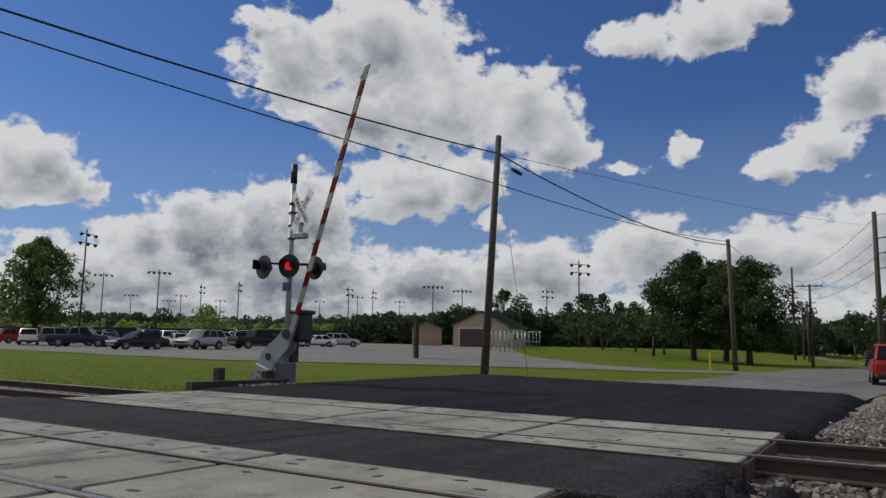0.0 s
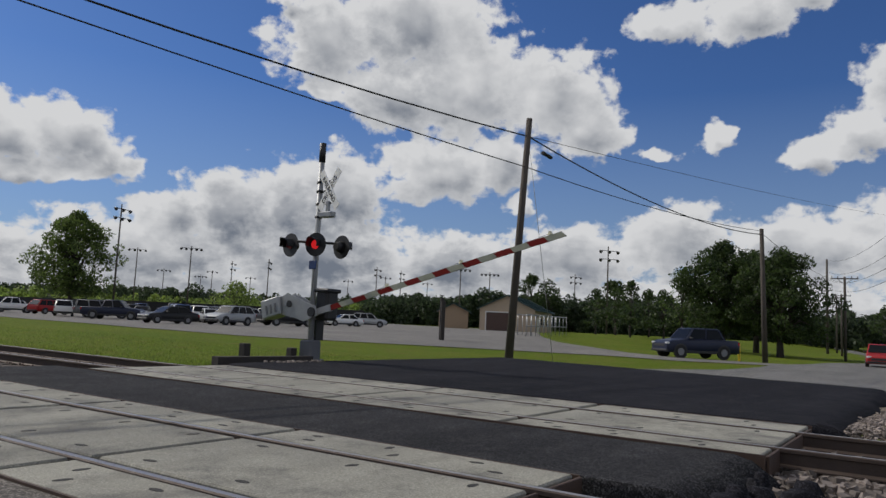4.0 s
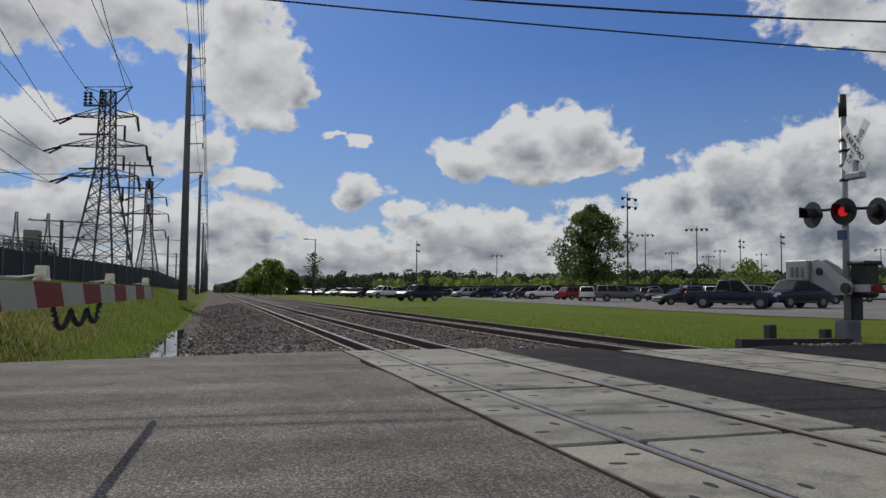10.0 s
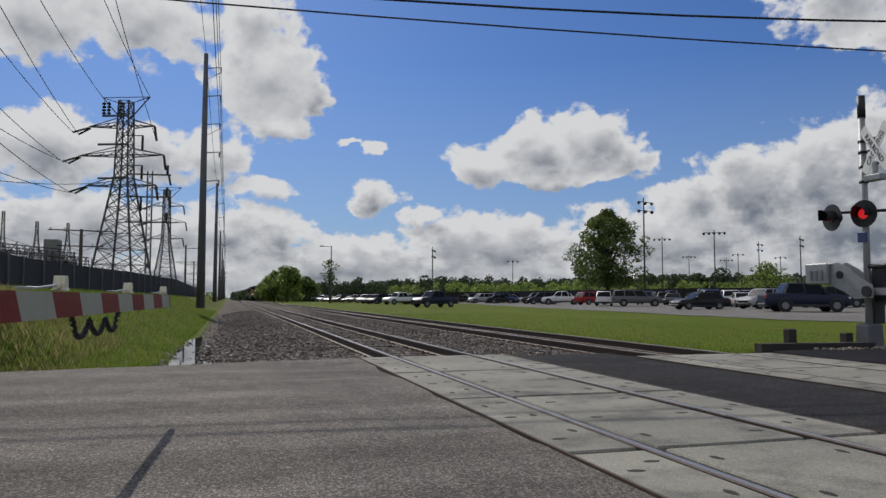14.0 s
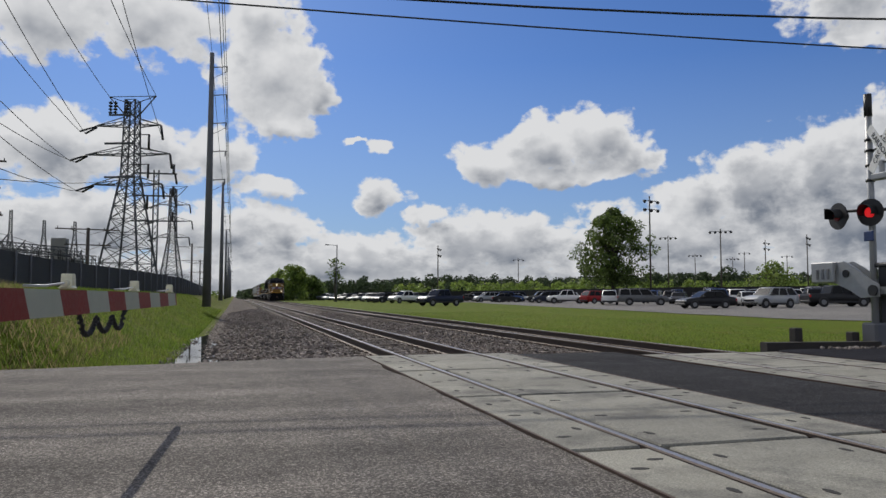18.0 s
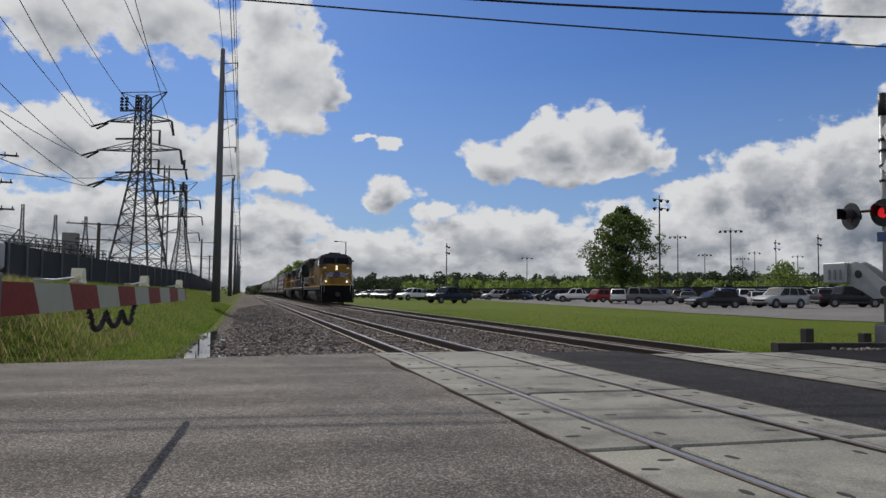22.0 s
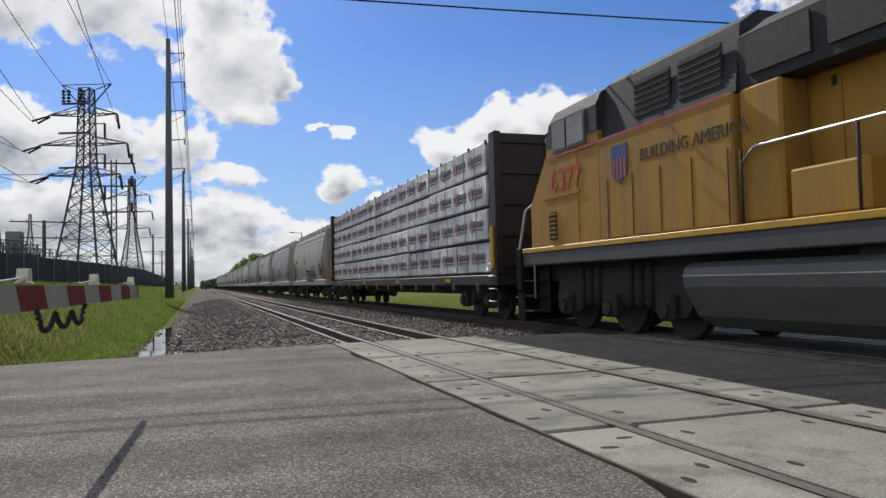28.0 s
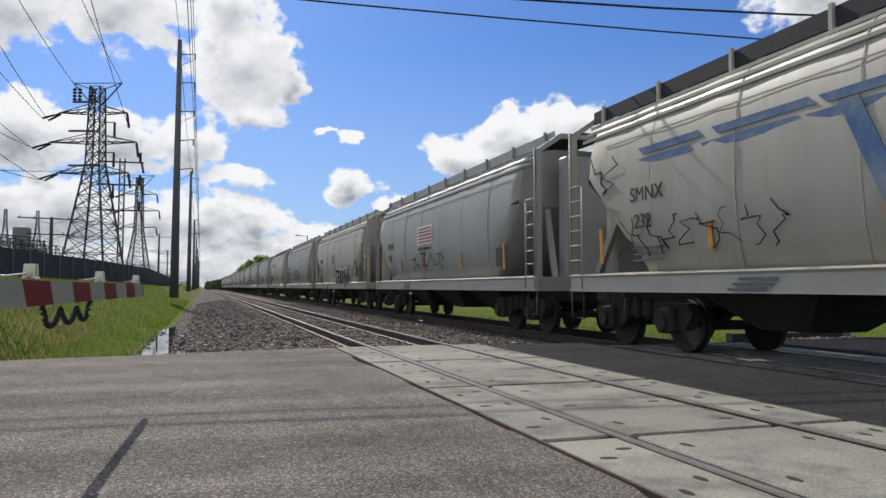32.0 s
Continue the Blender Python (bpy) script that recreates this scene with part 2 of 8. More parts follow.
def mixed_ground(name, colors, scales, rough=0.9, bump=0.4, depth=0.05, spec=0.12, contrast=1.1, bands=0.0, chips=0.0, each=False):
    """Ground of three colours in patches of several sizes."""
    m = bpy.data.materials.new(name)
    m.use_nodes = True
    t = m.node_tree
    b = t.nodes["Principled BSDF"]
    co = node(t, "ShaderNodeTexCoord").outputs["Object"]
    if each:
        # every piece its own stains
        far = node(t, "ShaderNodeVectorMath", (31.0, 17.0, 7.0), operation="SCALE")
        t.links.new(node(t, "ShaderNodeObjectInfo").outputs["Random"], far.inputs["Scale"])
        co = node(t, "ShaderNodeVectorMath", co, far.outputs[0], operation="ADD").outputs[0]
    n1, n2, n3 = (node(t, "ShaderNodeTexNoise", co, None, s, 4.0, 0.6).outputs[0] for s in scales)
    a = node(t, "ShaderNodeMix", node(t, "ShaderNodeMapRange", n1, 0.38, 0.62).outputs[0], data_type="RGBA")
    a.inputs[6].default_value, a.inputs[7].default_value = (*colors[0], 1), (*colors[1], 1)
    c = node(t, "ShaderNodeMix", node(t, "ShaderNodeMapRange", n2, 0.5, 0.72).outputs[0], data_type="RGBA")
    t.links.new(a.outputs[2], c.inputs[6])
    c.inputs[7].default_value = (*colors[2], 1)
    v = node(t, "ShaderNodeVectorMath", c.outputs[2], operation="SCALE")
    f = math_node(t, "MAXIMUM", math_node(t, "MULTIPLY_ADD", n3, 2 * contrast, 1 - contrast), 0.25)
    if bands:
        # long worn streaks along x
        lane = node(t, "ShaderNodeMapping", co, None, None, (0.12, 1.0, 1.0)).outputs[0]
        wear = node(t, "ShaderNodeTexNoise", lane, None, 1.1, 3.0, 0.55).outputs[0]
        f = math_node(t, "MULTIPLY", f, math_node(t, "MULTIPLY_ADD", wear, 2 * bands, 1 - bands))
    if chips:
        # pale stones of the mix at the surface
        cell = node(t, "ShaderNodeTexVoronoi", co, None, 95.0)
        tone = node(t, "ShaderNodeSeparateColor", cell.outputs["Color"]).outputs[0]
        f = math_node(t, "MULTIPLY", f, math_node(t, "MULTIPLY_ADD", math_node(t, "POWER", tone, 3.0), 3.4 * chips, 1 - 0.85 * chips))
    t.links.new(f, v.inputs["Scale"])
    t.links.new(v.outputs[0], b.inputs["Base Color"])
    b.inputs["Specular IOR Level"].default_value = spec
    b.inputs["Roughness"].default_value = rough
    n = t.nodes.new("ShaderNodeBump")
    n.inputs["Strength"].default_value, n.inputs["Distance"].default_value = bump, depth
    t.links.new(n3, n.inputs["Height"])
    t.links.new(n.outputs[0], b.inputs["Normal"])
    return m


GRASS = mixed_ground("mown_grass", [(0.088, 0.132, 0.012), (0.112, 0.145, 0.016), (0.135, 0.125, 0.03)], (0.12, 0.9, 14.0), bump=0.7, depth=0.08, spec=0.05)
MEADOW = mixed_ground("rough_grass", [(0.085, 0.118, 0.013), (0.11, 0.13, 0.02), (0.14, 0.115, 0.045)], (0.25, 1.3, 9.0), bump=0.8, depth=0.1, spec=0.05)
ASPHALT = mixed_ground("worn_asphalt", [(0.142, 0.129, 0.115), (0.168, 0.152, 0.135), (0.108, 0.098, 0.088)], (0.45, 1.7, 60.0), rough=0.9, bump=0.45, depth=0.006, spec=0.1, contrast=0.6, bands=0.75, chips=0.5)
FRESH = mixed_ground("new_black_asphalt", [(0.017, 0.017, 0.021), (0.022, 0.022, 0.026), (0.03, 0.03, 0.034)], (0.5, 2.3, 70.0), rough=0.9, bump=0.6, depth=0.008, spec=0.04, contrast=0.7, bands=0.5, chips=0.4)
INFILL = mixed_ground("grey_infill_asphalt", [(0.030, 0.030, 0.032), (0.038, 0.038, 0.04), (0.05, 0.049, 0.05)], (0.5, 2.3, 70.0), rough=0.9, bump=0.6, depth=0.008, spec=0.05, contrast=0.7, bands=0.5, chips=0.5)
LOT = mixed_ground("pale_lot_paving", [(0.17, 0.162, 0.15), (0.21, 0.198, 0.182), (0.14, 0.135, 0.127)], (0.15, 0.7, 22.0), rough=0.85, bump=0.3, depth=0.01, spec=0.1)
OLD_ROAD = mixed_ground("grey_road", [(0.14, 0.137, 0.13), (0.18, 0.175, 0.165), (0.11, 0.108, 0.105)], (0.3, 1.2, 40.0), rough=0.85, bump=0.4, depth=0.01, bands=0.3, chips=0.3)
BALLAST_BED = mixed_ground("ballast_bed", [(0.10, 0.08, 0.067), (0.13, 0.108, 0.09), (0.06, 0.05, 0.044)], (0.8, 4.0, 16.0), bump=1.0, depth=0.06)
STONE = surface("ballast_stone", (0.185, 0.155, 0.135), 0.85, vary=0.35, scale=2.0, fine=25, per_object=0.2)
_t = STONE.node_tree
_mul = node(_t, "ShaderNodeVectorMath", STONE.node_tree.nodes["Principled BSDF"].inputs["Base Color"].links[0].from_socket, operation="SCALE")
_t.links.new(math_node(_t, "MULTIPLY_ADD", node(_t, "ShaderNodeNewGeometry").outputs["Random Per Island"], 1.1, 0.45), _mul.inputs["Scale"])
_t.links.new(_mul.outputs[0], _t.nodes["Principled BSDF"].inputs["Base Color"])
CONCRETE = mixed_ground("panel_concrete", [(0.30, 0.29, 0.245), (0.245, 0.238, 0.205), (0.12, 0.117, 0.108)], (0.7, 1.5, 75.0), rough=0.85, bump=0.5, depth=0.006, spec=0.12, contrast=0.8, bands=0.4, chips=0.08, each=True)
# near-black colour stands in for the shade down in holes and grooves
HOLE_SHADE = surface("dark_recess", (0.02, 0.019, 0.018), 0.9)
RUST = surface("rusty_steel", (0.075, 0.048, 0.036), 0.8, 0.2, scale=4, fine=60)
RAIL_SIDE = surface("rail_flank", (0.075, 0.055, 0.045), 0.7, 0.4, scale=5)
RAIL_TOP = surface("polished_railhead", (0.30, 0.28, 0.265), 0.36, 0.55, vary=0.25, scale=2, bump=0.0, gloss_vary=0.06)
CAB_GLASS = surface("cab_glass", (0.02, 0.024, 0.03), 0.05, vary=0.05, bump=0, gloss_vary=0.02, coat=1.0)
TIE = surface("old_tie_timber", (0.10, 0.08, 0.066), 0.9, vary=0.45, scale=3, fine=35, bump=0.5, per_object=0.25, stretch=(1, 6, 1))
TIMBER = surface("tarred_timber", (0.035, 0.03, 0.027), 0.85, vary=0.4, scale=4, bump=0.4)
POLE_WOOD = surface("weathered_pole_wood", (0.075, 0.062, 0.053), 0.9, vary=0.4, scale=2.5, fine=30, bump=0.5, stretch=(4, 4, 0.4))
STEEL_POLE = surface("dull_grey_steel", (0.13, 0.135, 0.15), 0.7, 0.2, scale=1.0)
GALV = surface("galvanised_steel", (0.33, 0.34, 0.35), 0.5, 0.75, vary=0.2, scale=5, bump=0.05)
LATTICE = surface("dull_lattice_steel", (0.075, 0.08, 0.09), 0.7, 0.3, scale=2)
ALU = surface("aluminium_paint", (0.33, 0.34, 0.35), 0.5, 0.3, vary=0.2, scale=5, bump=0.05)
BLACK = surface("black_paint", (0.014, 0.014, 0.016), 0.5, vary=0.3, scale=5)
BLACK_RUBBER = surface("black_rubber", (0.018, 0.018, 0.018), 0.75, vary=0.3, scale=8)
WHITE = surface("white_sheeting", (0.72, 0.72, 0.70), 0.5, vary=0.12, scale=6, bump=0.03)
RED_SHEET = surface("red_sheeting", (0.19, 0.013, 0.010), 0.5, vary=0.2, scale=6, bump=0.03, spec=0.15)
ARM_WHITE = surface("arm_white", (0.36, 0.37, 0.29), 0.5, vary=0.15, scale=6, bump=0.03, spec=0.2)
CREAM = surface("cream_lamp_case", (0.74, 0.71, 0.52), 0.45, vary=0.15, scale=10, bump=0.03)
BLUE_SIGN = surface("blue_sign", (0.02, 0.05, 0.16), 0.5, vary=0.1)
RED_GLOW = glowing("red_signal_glow", (0.9, 0.02, 0.025), 0.8)
RED_DIM = surface("red_lens", (0.16, 0.012, 0.012), 0.25, vary=0.15, bump=0)
WARM_GLOW = glowing("headlight_glow", (1.0, 0.86, 0.6), 3.0)
YELLOW_POST = surface("yellow_marker", (0.62, 0.42, 0.02), 0.5, vary=0.15)
WIRE = surface("cable_sheath", (0.012, 0.012, 0.013), 0.6, bump=0)
FENCE_SCREEN = surface("black_screen_cloth", (0.018, 0.018, 0.02), 0.85, vary=0.35, scale=1.0)


def water():
    m = bpy.data.materials.new("puddle_water")
    m.use_nodes = True
    b = m.node_tree.nodes["Principled BSDF"]
    b.inputs["Base Color"].default_value = (0.03, 0.032, 0.03, 1)
    b.inputs["Roughness"].default_value = 0.03
    b.inputs["Specular IOR Level"].default_value = 0.8
    return m


WATER = water()
GLASS = surface("dark_car_glass", (0.008, 0.009, 0.011), 0.2, vary=0.1, bump=0, gloss_vary=0.03, spec=0.15)


# ---- mesh tools ----
class Shape:
    """Gathers simple solids into one mesh; each solid carries a material slot."""

    def __init__(self):
        self.v, self.f, self.s, self.slot, self.smooth = [], [], [], 0, []

    def add(self, verts, faces, smooth=False):
        n = len(self.v)
        self.v += [tuple(p) for p in verts]
        self.f += [tuple(n + i for i in f) for f in faces]
        self.s += [self.slot] * len(faces)
        self.smooth += [smooth] * len(faces)
        return self

    def box(self, x0, x1, y0, y1, z0, z1, b=0.0):
        if x0 > x1: x0, x1 = x1, x0
        if y0 > y1: y0, y1 = y1, y0
        if z0 > z1: z0, z1 = z1, z0
        b = min(b, (x1 - x0) * 0.45, (y1 - y0) * 0.45, (z1 - z0) * 0.45)
        if b <= 0:
            p = [(x, y, z) for z in (z0, z1) for y in (y0, y1) for x in (x0, x1)]
            return self.add(p, [(0, 2, 3, 1), (4, 5, 7, 6), (0, 1, 5, 4), (2, 6, 7, 3), (0, 4, 6, 2), (1, 3, 7, 5)])
        # chamfered: three rings of eight
        def ring(z, i):
            return [(x0 + b, y0 + i, z), (x1 - b, y0 + i, z), (x1 - i, y0 + b, z), (x1 - i, y1 - b, z),
                    (x1 - b, y1 - i, z), (x0 + b, y1 - i, z), (x0 + i, y1 - b, z), (x0 + i, y0 + b, z)]
        p = ring(z0, b) + ring(z0 + b, 0) + ring(z1 - b, 0) + ring(z1, b)
        p[0:8] = [(min(max(x, x0 + b), x1 - b), min(max(y, y0 + b), y1 - b), z) for x, y, z in p[0:8]]
        p[24:32] = [(min(max(x, x0 + b), x1 - b), min(max(y, y0 + b), y1 - b), z) for x, y, z in p[24:32]]
        f = [(r * 8 + i, r * 8 + (i + 1) % 8, r * 8 + 8 + (i + 1) % 8, r * 8 + 8 + i) for r in range(3) for i in range(8)]
        return self.add(p, f + [tuple(range(7, -1, -1)), tuple(range(24, 32))])

    def tube(self, a, b, r, r2=None, n=8, caps=True, smooth=True):
        a, b = Vector(a), Vector(b)
        r2 = r if r2 is None else r2
        d = (b - a).normalized()
        u = d.orthogonal().normalized()
        w = d.cross(u)
        ring = lambda c, q: [c + (u * math.cos(k * math.tau / n) + w * math.sin(k * math.tau / n)) * q for k in range(n)]
        self.add(ring(a, r) + ring(b, r2), [(i, (i + 1) % n, n + (i + 1) % n, n + i) for i in range(n)], smooth)
        if caps:
            m = len(self.v) - 2 * n
            self.f += [tuple(m + i for i in range(n - 1, -1, -1)), tuple(m + n + i for i in range(n))]
            self.s += [self.slot] * 2
            self.smooth += [False] * 2
        return self

    def path(self, points, r, n=6):
        """One unbroken tube through the points."""
        p = [Vector(q) for q in points]
        u = None
        rings = []
        for k, c in enumerate(p):
            d = (p[min(k + 1, len(p) - 1)] - p[max(k - 1, 0)]).normalized()
            u = d.orthogonal().normalized() if u is None else (u - d * u.dot(d)).normalized()
            w = d.cross(u)
            rings += [c + (u * math.cos(j * math.tau / n) + w * math.sin(j * math.tau / n)) * r for j in range(n)]
        faces = [(k * n + i, k * n + (i + 1) % n, (k + 1) * n + (i + 1) % n, (k + 1) * n + i) for k in range(len(p) - 1) for i in range(n)]
        return self.add(rings, faces + [tuple(range(n - 1, -1, -1)), tuple(range(len(rings) - n, len(rings)))], True)

    def bar(self, a, b, w, h=None):
        """A square bar between two points."""
        a, b, h = Vector(a), Vector(b), h or w
        d = (b - a).normalized()
        u = d.cross(Vector((0, 0, 1)))
        u = u.normalized() if u.length > 1e-4 else Vector((1, 0, 0))
        k = u.cross(d).normalized()
        c = [u * (sx * w / 2) + k * (sz * h / 2) for sx, sz in ((-1, -1), (1, -1), (1, 1), (-1, 1))]
        return self.add([a + q for q in c] + [b + q for q in c], [(0, 1, 5, 4), (1, 2, 6, 5), (2, 3, 7, 6), (3, 0, 4, 7), (3, 2, 1, 0), (4, 5, 6, 7)])

    def prism(self, outline, axis, lo, hi, taper=None):
        """A closed outline of 2D points swept along an axis from lo to hi. taper: a function of the 2D point for the reach to each side."""
        n = len(outline)
        def at(p, v):
            return {"x": (v, p[0], p[1]), "y": (p[0], v, p[1]), "z": (p[0], p[1], v)}[axis]
        reach = taper or (lambda p: (lo, hi))
        verts = [at(p, reach(p)[0]) for p in outline] + [at(p, reach(p)[1]) for p in outline]
        return self.add(verts, [(i, (i + 1) % n, n + (i + 1) % n, n + i) for i in range(n)] + [tuple(range(n - 1, -1, -1)), tuple(range(n, 2 * n))])

    def disc(self, c, axis, r, t, n=16):
        d = {"x": Vector((t / 2, 0, 0)), "y": Vector((0, t / 2, 0)), "z": Vector((0, 0, t / 2))}[axis]
        return self.tube(Vector(c) - d, Vector(c) + d, r, n=n)

    def mesh(self, name, *mats):
        me = bpy.data.meshes.new(name)
        me.from_pydata(self.v, [], self.f)
        for m in mats:
            me.materials.append(m)
        me.polygons.foreach_set("material_index", [min(i, len(mats) - 1) for i in self.s])
        me.polygons.foreach_set("use_smooth", self.smooth)
        bm = bmesh.new()
        bm.from_mesh(me)
        bmesh.ops.recalc_face_normals(bm, faces=bm.faces)
        bm.to_mesh(me)
        bm.free()
        return me


def part(name, shape, material, parent, label=""):
    """One mesh under a thing or under a part."""
    mats = material if isinstance(material, (list, tuple)) else [material]
    ob = new(name, shape if isinstance(shape, bpy.types.Mesh) else shape.mesh(name, *mats))
    ob.parent = parent
    if label:
        ob["label"] = label
    return ob


def thing(name, label, category, group="", at=None):
    ob = tagged(new(name), label, category, group)
    if at is not None:
        ob.matrix_basis = at
    return ob


def single(name, shape, material, label, category, group="", kind=""):
    mats = material if isinstance(material, (list, tuple)) else [material]
    return tagged(new(name, shape.mesh(name, *mats)), label, category, group, kind)


def letters(text, size, material, thick=0.004, swell=0.0):
    """Raised letters as a mesh: reading along +x, up along +z, facing -y."""
    cu = bpy.data.curves.new("letters", "FONT")
    cu.body, cu.size, cu.extrude, cu.align_x = text, size, thick, "CENTER"
    cu.offset = swell
    ob = bpy.data.objects.new("letters", cu)
    scene.collection.objects.link(ob)
    dg = bpy.context.evaluated_depsgraph_get()
    me = bpy.data.meshes.new_from_object(ob.evaluated_get(dg))
    bpy.data.objects.remove(ob)
    me.transform(Matrix.Rotation(radians(90), 4, "X"))
    me.materials.clear()
    me.materials.append(material)
    return me


def ss(a, b, v):
    t = min(max((v - a) / (b - a), 0.0), 1.0)
    return t * t * (3 - 2 * t)


# ---- the lie of the land (z of the rail tops is 0) ----
T1, T2, HALF = 3.62, 8.52, 0.7525
ROAD_LINE = [(9.5, 6.8, 5.7), (14, 6.4, 5.6), (20, 5.2, 4.6), (30, 2.6, 4.0), (41, -0.2, 3.8), (60, -2.6, 3.7), (90, -1.5, 3.6), (150, 8, 3.6), (260, 30, 3.6), (420, 55, 3.6)]


def ground_z(x, y):
    if x > 9.0:
        k = ss(10, 38, y)
        z = -0.14 + min(max(x - 11, 0), 110) * (0.0075 * k - 0.0085 * (1 - k)) - 0.25 * ss(11.0, 10.2, x)
        return z + 0.12 * noise.noise(Vector((x * 0.05, y * 0.05, 0))) * ss(14, 40, x)
    if x < -1.0:
        z = -0.52 + 1.75 * ss(-1.5, -5.4, x) * ss(12.0, 15.6, y) + 0.5 * ss(-5.4, -9, x) * ss(14, 20, y)
        return z + 0.05 * noise.noise(Vector((x * 0.8, y * 0.5, 3))) * ss(-1.4, -3, x)
    return -0.52


# ---- ground, water, roads ----
def grid_lines(lo, hi, near, step, grow):
    """Grid lines that are dense near a value and open out from it."""
    out, v, s = [near], near, step
    while v < hi:
        v += s
        s *= grow
        out.append(min(v, hi))
    v, s = near, step
    while v > lo:
        v -= s
        s *= grow
        out.insert(0, max(v, lo))
    return out


def build_ground():
    xs = sorted(set(grid_lines(-900, 1400, -3, 0.35, 1.05) + [9.0, 9.6, 10.1, 10.4, 10.8, 11.2, -1.0, 0.0]))
    ys = grid_lines(-700, 1900, 16, 0.8, 1.06)
    sh = Shape()
    verts = [(x, y, ground_z(x, y)) for y in ys for x in xs]
    n = len(xs)
    faces, slots = [], []
    for j in range(len(ys) - 1):
        for i in range(n - 1):
            a = j * n + i
            faces.append((a, a + 1, a + n + 1, a + n))
            slots.append(1 if xs[i] < -1.0 else (2 if xs[i + 1] <= 10.2 else 0))
    sh.v, sh.f, sh.s, sh.smooth = verts, faces, slots, [True] * len(faces)
    tagged(new("ground", sh.mesh("ground", GRASS, MEADOW, BALLAST_BED)), kind="structure")


build_ground()


def strip(line, side, lift, thick, across=1):
    """A road surface along a line of x, y, half width."""
    sh = Shape()
    for k in range(len(line)):
        a, b = Vector(line[max(k - 1, 0)][:2]), Vector(line[min(k + 1, len(line) - 1)][:2])
        d = (b - a).normalized()
        nrm = Vector((-d.y, d.x))
        x, y, w = line[k]
        p = Vector((x, y))
        for s in (-1, 1):
            q = p + nrm * (w * s)
            z = (-0.25 if x < 19 else ground_z(p.x, p.y) + (1 - ss(14, 24, x)) * 0.16) + lift
            sh.v += [(q.x, q.y, z), (q.x, q.y, z - thick)]
    for k in range(len(line) - 1):
        a = 4 * k
        sh.f += [(a, a + 4, a + 6, a + 2), (a, a + 1, a + 5, a + 4), (a + 2, a + 6, a + 7, a + 3)]
    sh.s, sh.smooth = [0] * len(sh.f), [False] * len(sh.f)
    return sh


def smooth_line(line, step):
    out = []
    for k in range(len(line) - 1):
        p0, p1, p2, p3 = (np.array(line[min(max(k + j, 0), len(line) - 1)], float) for j in (-1, 0, 1, 2))
        n = max(2, int(np.linalg.norm(p2[:2] - p1[:2]) / step))
        for i in range(n):
            u = i / n
            out.append(tuple(0.5 * (2 * p1 + (p2 - p0) * u + (2 * p0 - 5 * p1 + 4 * p2 - p3) * u * u + (3 * p1 - p0 - 3 * p2 + p3) * u ** 3)))
    return out + [line[-1]]


tagged(new("road_east", strip(smooth_line(ROAD_LINE, 2.0), 0, 0.0, 0.5).mesh("road_east", OLD_ROAD)), kind="structure")


def ragged(x0, x1, y0, y1, top, bottom, jag, name, material, east=0.0, slope=0.06, slant=0.0):
    """An asphalt slab with uneven edges."""
    rnd = random.Random(name)
    n = 26
    pts = []
    for k in range(n):
        pts.append((x0 + (x1 - x0) * k / n, y0 + rnd.uniform(-jag, jag)))
    for k in range(n):
        pts.append((x1 + rnd.uniform(-jag, jag) + east * k / n, y0 + (y1 - y0) * k / n))
    for k in range(n):
        x = x1 + east - (x1 + east - x0) * k / n
        pts.append((x, y1 - min(slant * (x1 - x), 2.2) + rnd.uniform(-jag, jag) * 0.6))
    for k in range(1, n):
        pts.append((x0, (y1 - min(slant * (x1 - x0), 2.2)) * (1 - k / n) + y0 * k / n))
    sh = Shape()
    cx, cy, m = (x0 + x1) / 2, (y0 + y1) / 2, len(pts)
    # the edge rolls over and runs out to the ground
    for reach, drop in ((0.0, 0.0), (slope * 0.35, 0.03), (slope, 0.22), (slope * 1.15, top - bottom)):
        for x, y in pts:
            dx = (1 if x > cx + (x1 - x0) * 0.49 else 0) * (0 if east == 0 else 1)
            dy = (1 if y > y1 - 0.3 - min(slant * (x1 - x), 2.2) else -1 if y < y0 + 0.3 else 0)
            k = rnd.uniform(0.75, 1.25) if reach else 1.0
            sh.v.append((x + dx * reach * k, y + dy * reach * k, top - drop))
    sh.f = [(r * m + i, r * m + (i + 1) % m, (r + 1) * m + (i + 1) % m, (r + 1) * m + i) for r in range(3) for i in range(m)] + [tuple(range(m))]
    sh.s, sh.smooth = [0] * len(sh.f), [True] * (len(sh.f) - 1) + [False]
    return tagged(new(name, sh.mesh(name, material)), kind="structure")


ragged(-16, 2.24, -0.6, 13.1, -0.022, -0.6, 0.09, "road_west", ASPHALT, slope=0.12, slant=0.2)
ragged(5.02, 7.05, 1.25, 12.75, -0.012, -0.5, 0.05, "road_between_tracks", INFILL, slope=0.35)
ragged(10.2, 20.3, 0.95, 12.3, 0.006, -0.6, 0.1, "road_new_surface", FRESH, east=2.2, slope=0.5)
# the wide grey road mouth beyond the new surface
MOUTH = [(19.5, 0.6), (27, 0.1), (40, -1.5), (60, -5.5), (112, -4.0), (112, 2.5), (84, 4.6), (66, 7.0), (47, 7.6), (39, 7.0), (33, 7.4), (26, 9.5), (21.5, 11.6)]
bm = bmesh.new()
bm.faces.new([bm.verts.new((x, y, 0)) for x, y in MOUTH])
bmesh.ops.triangulate(bm, faces=bm.faces)
for _ in range(4):
    bmesh.ops.subdivide_edges(bm, edges=[e for e in bm.edges if e.calc_length() > 4], cuts=1)
    bmesh.ops.triangulate(bm, faces=[f for f in bm.faces if len(f.verts) > 4])
for v in bm.verts:
    v.co.z = ground_z(v.co.x, v.co.y) + 0.045
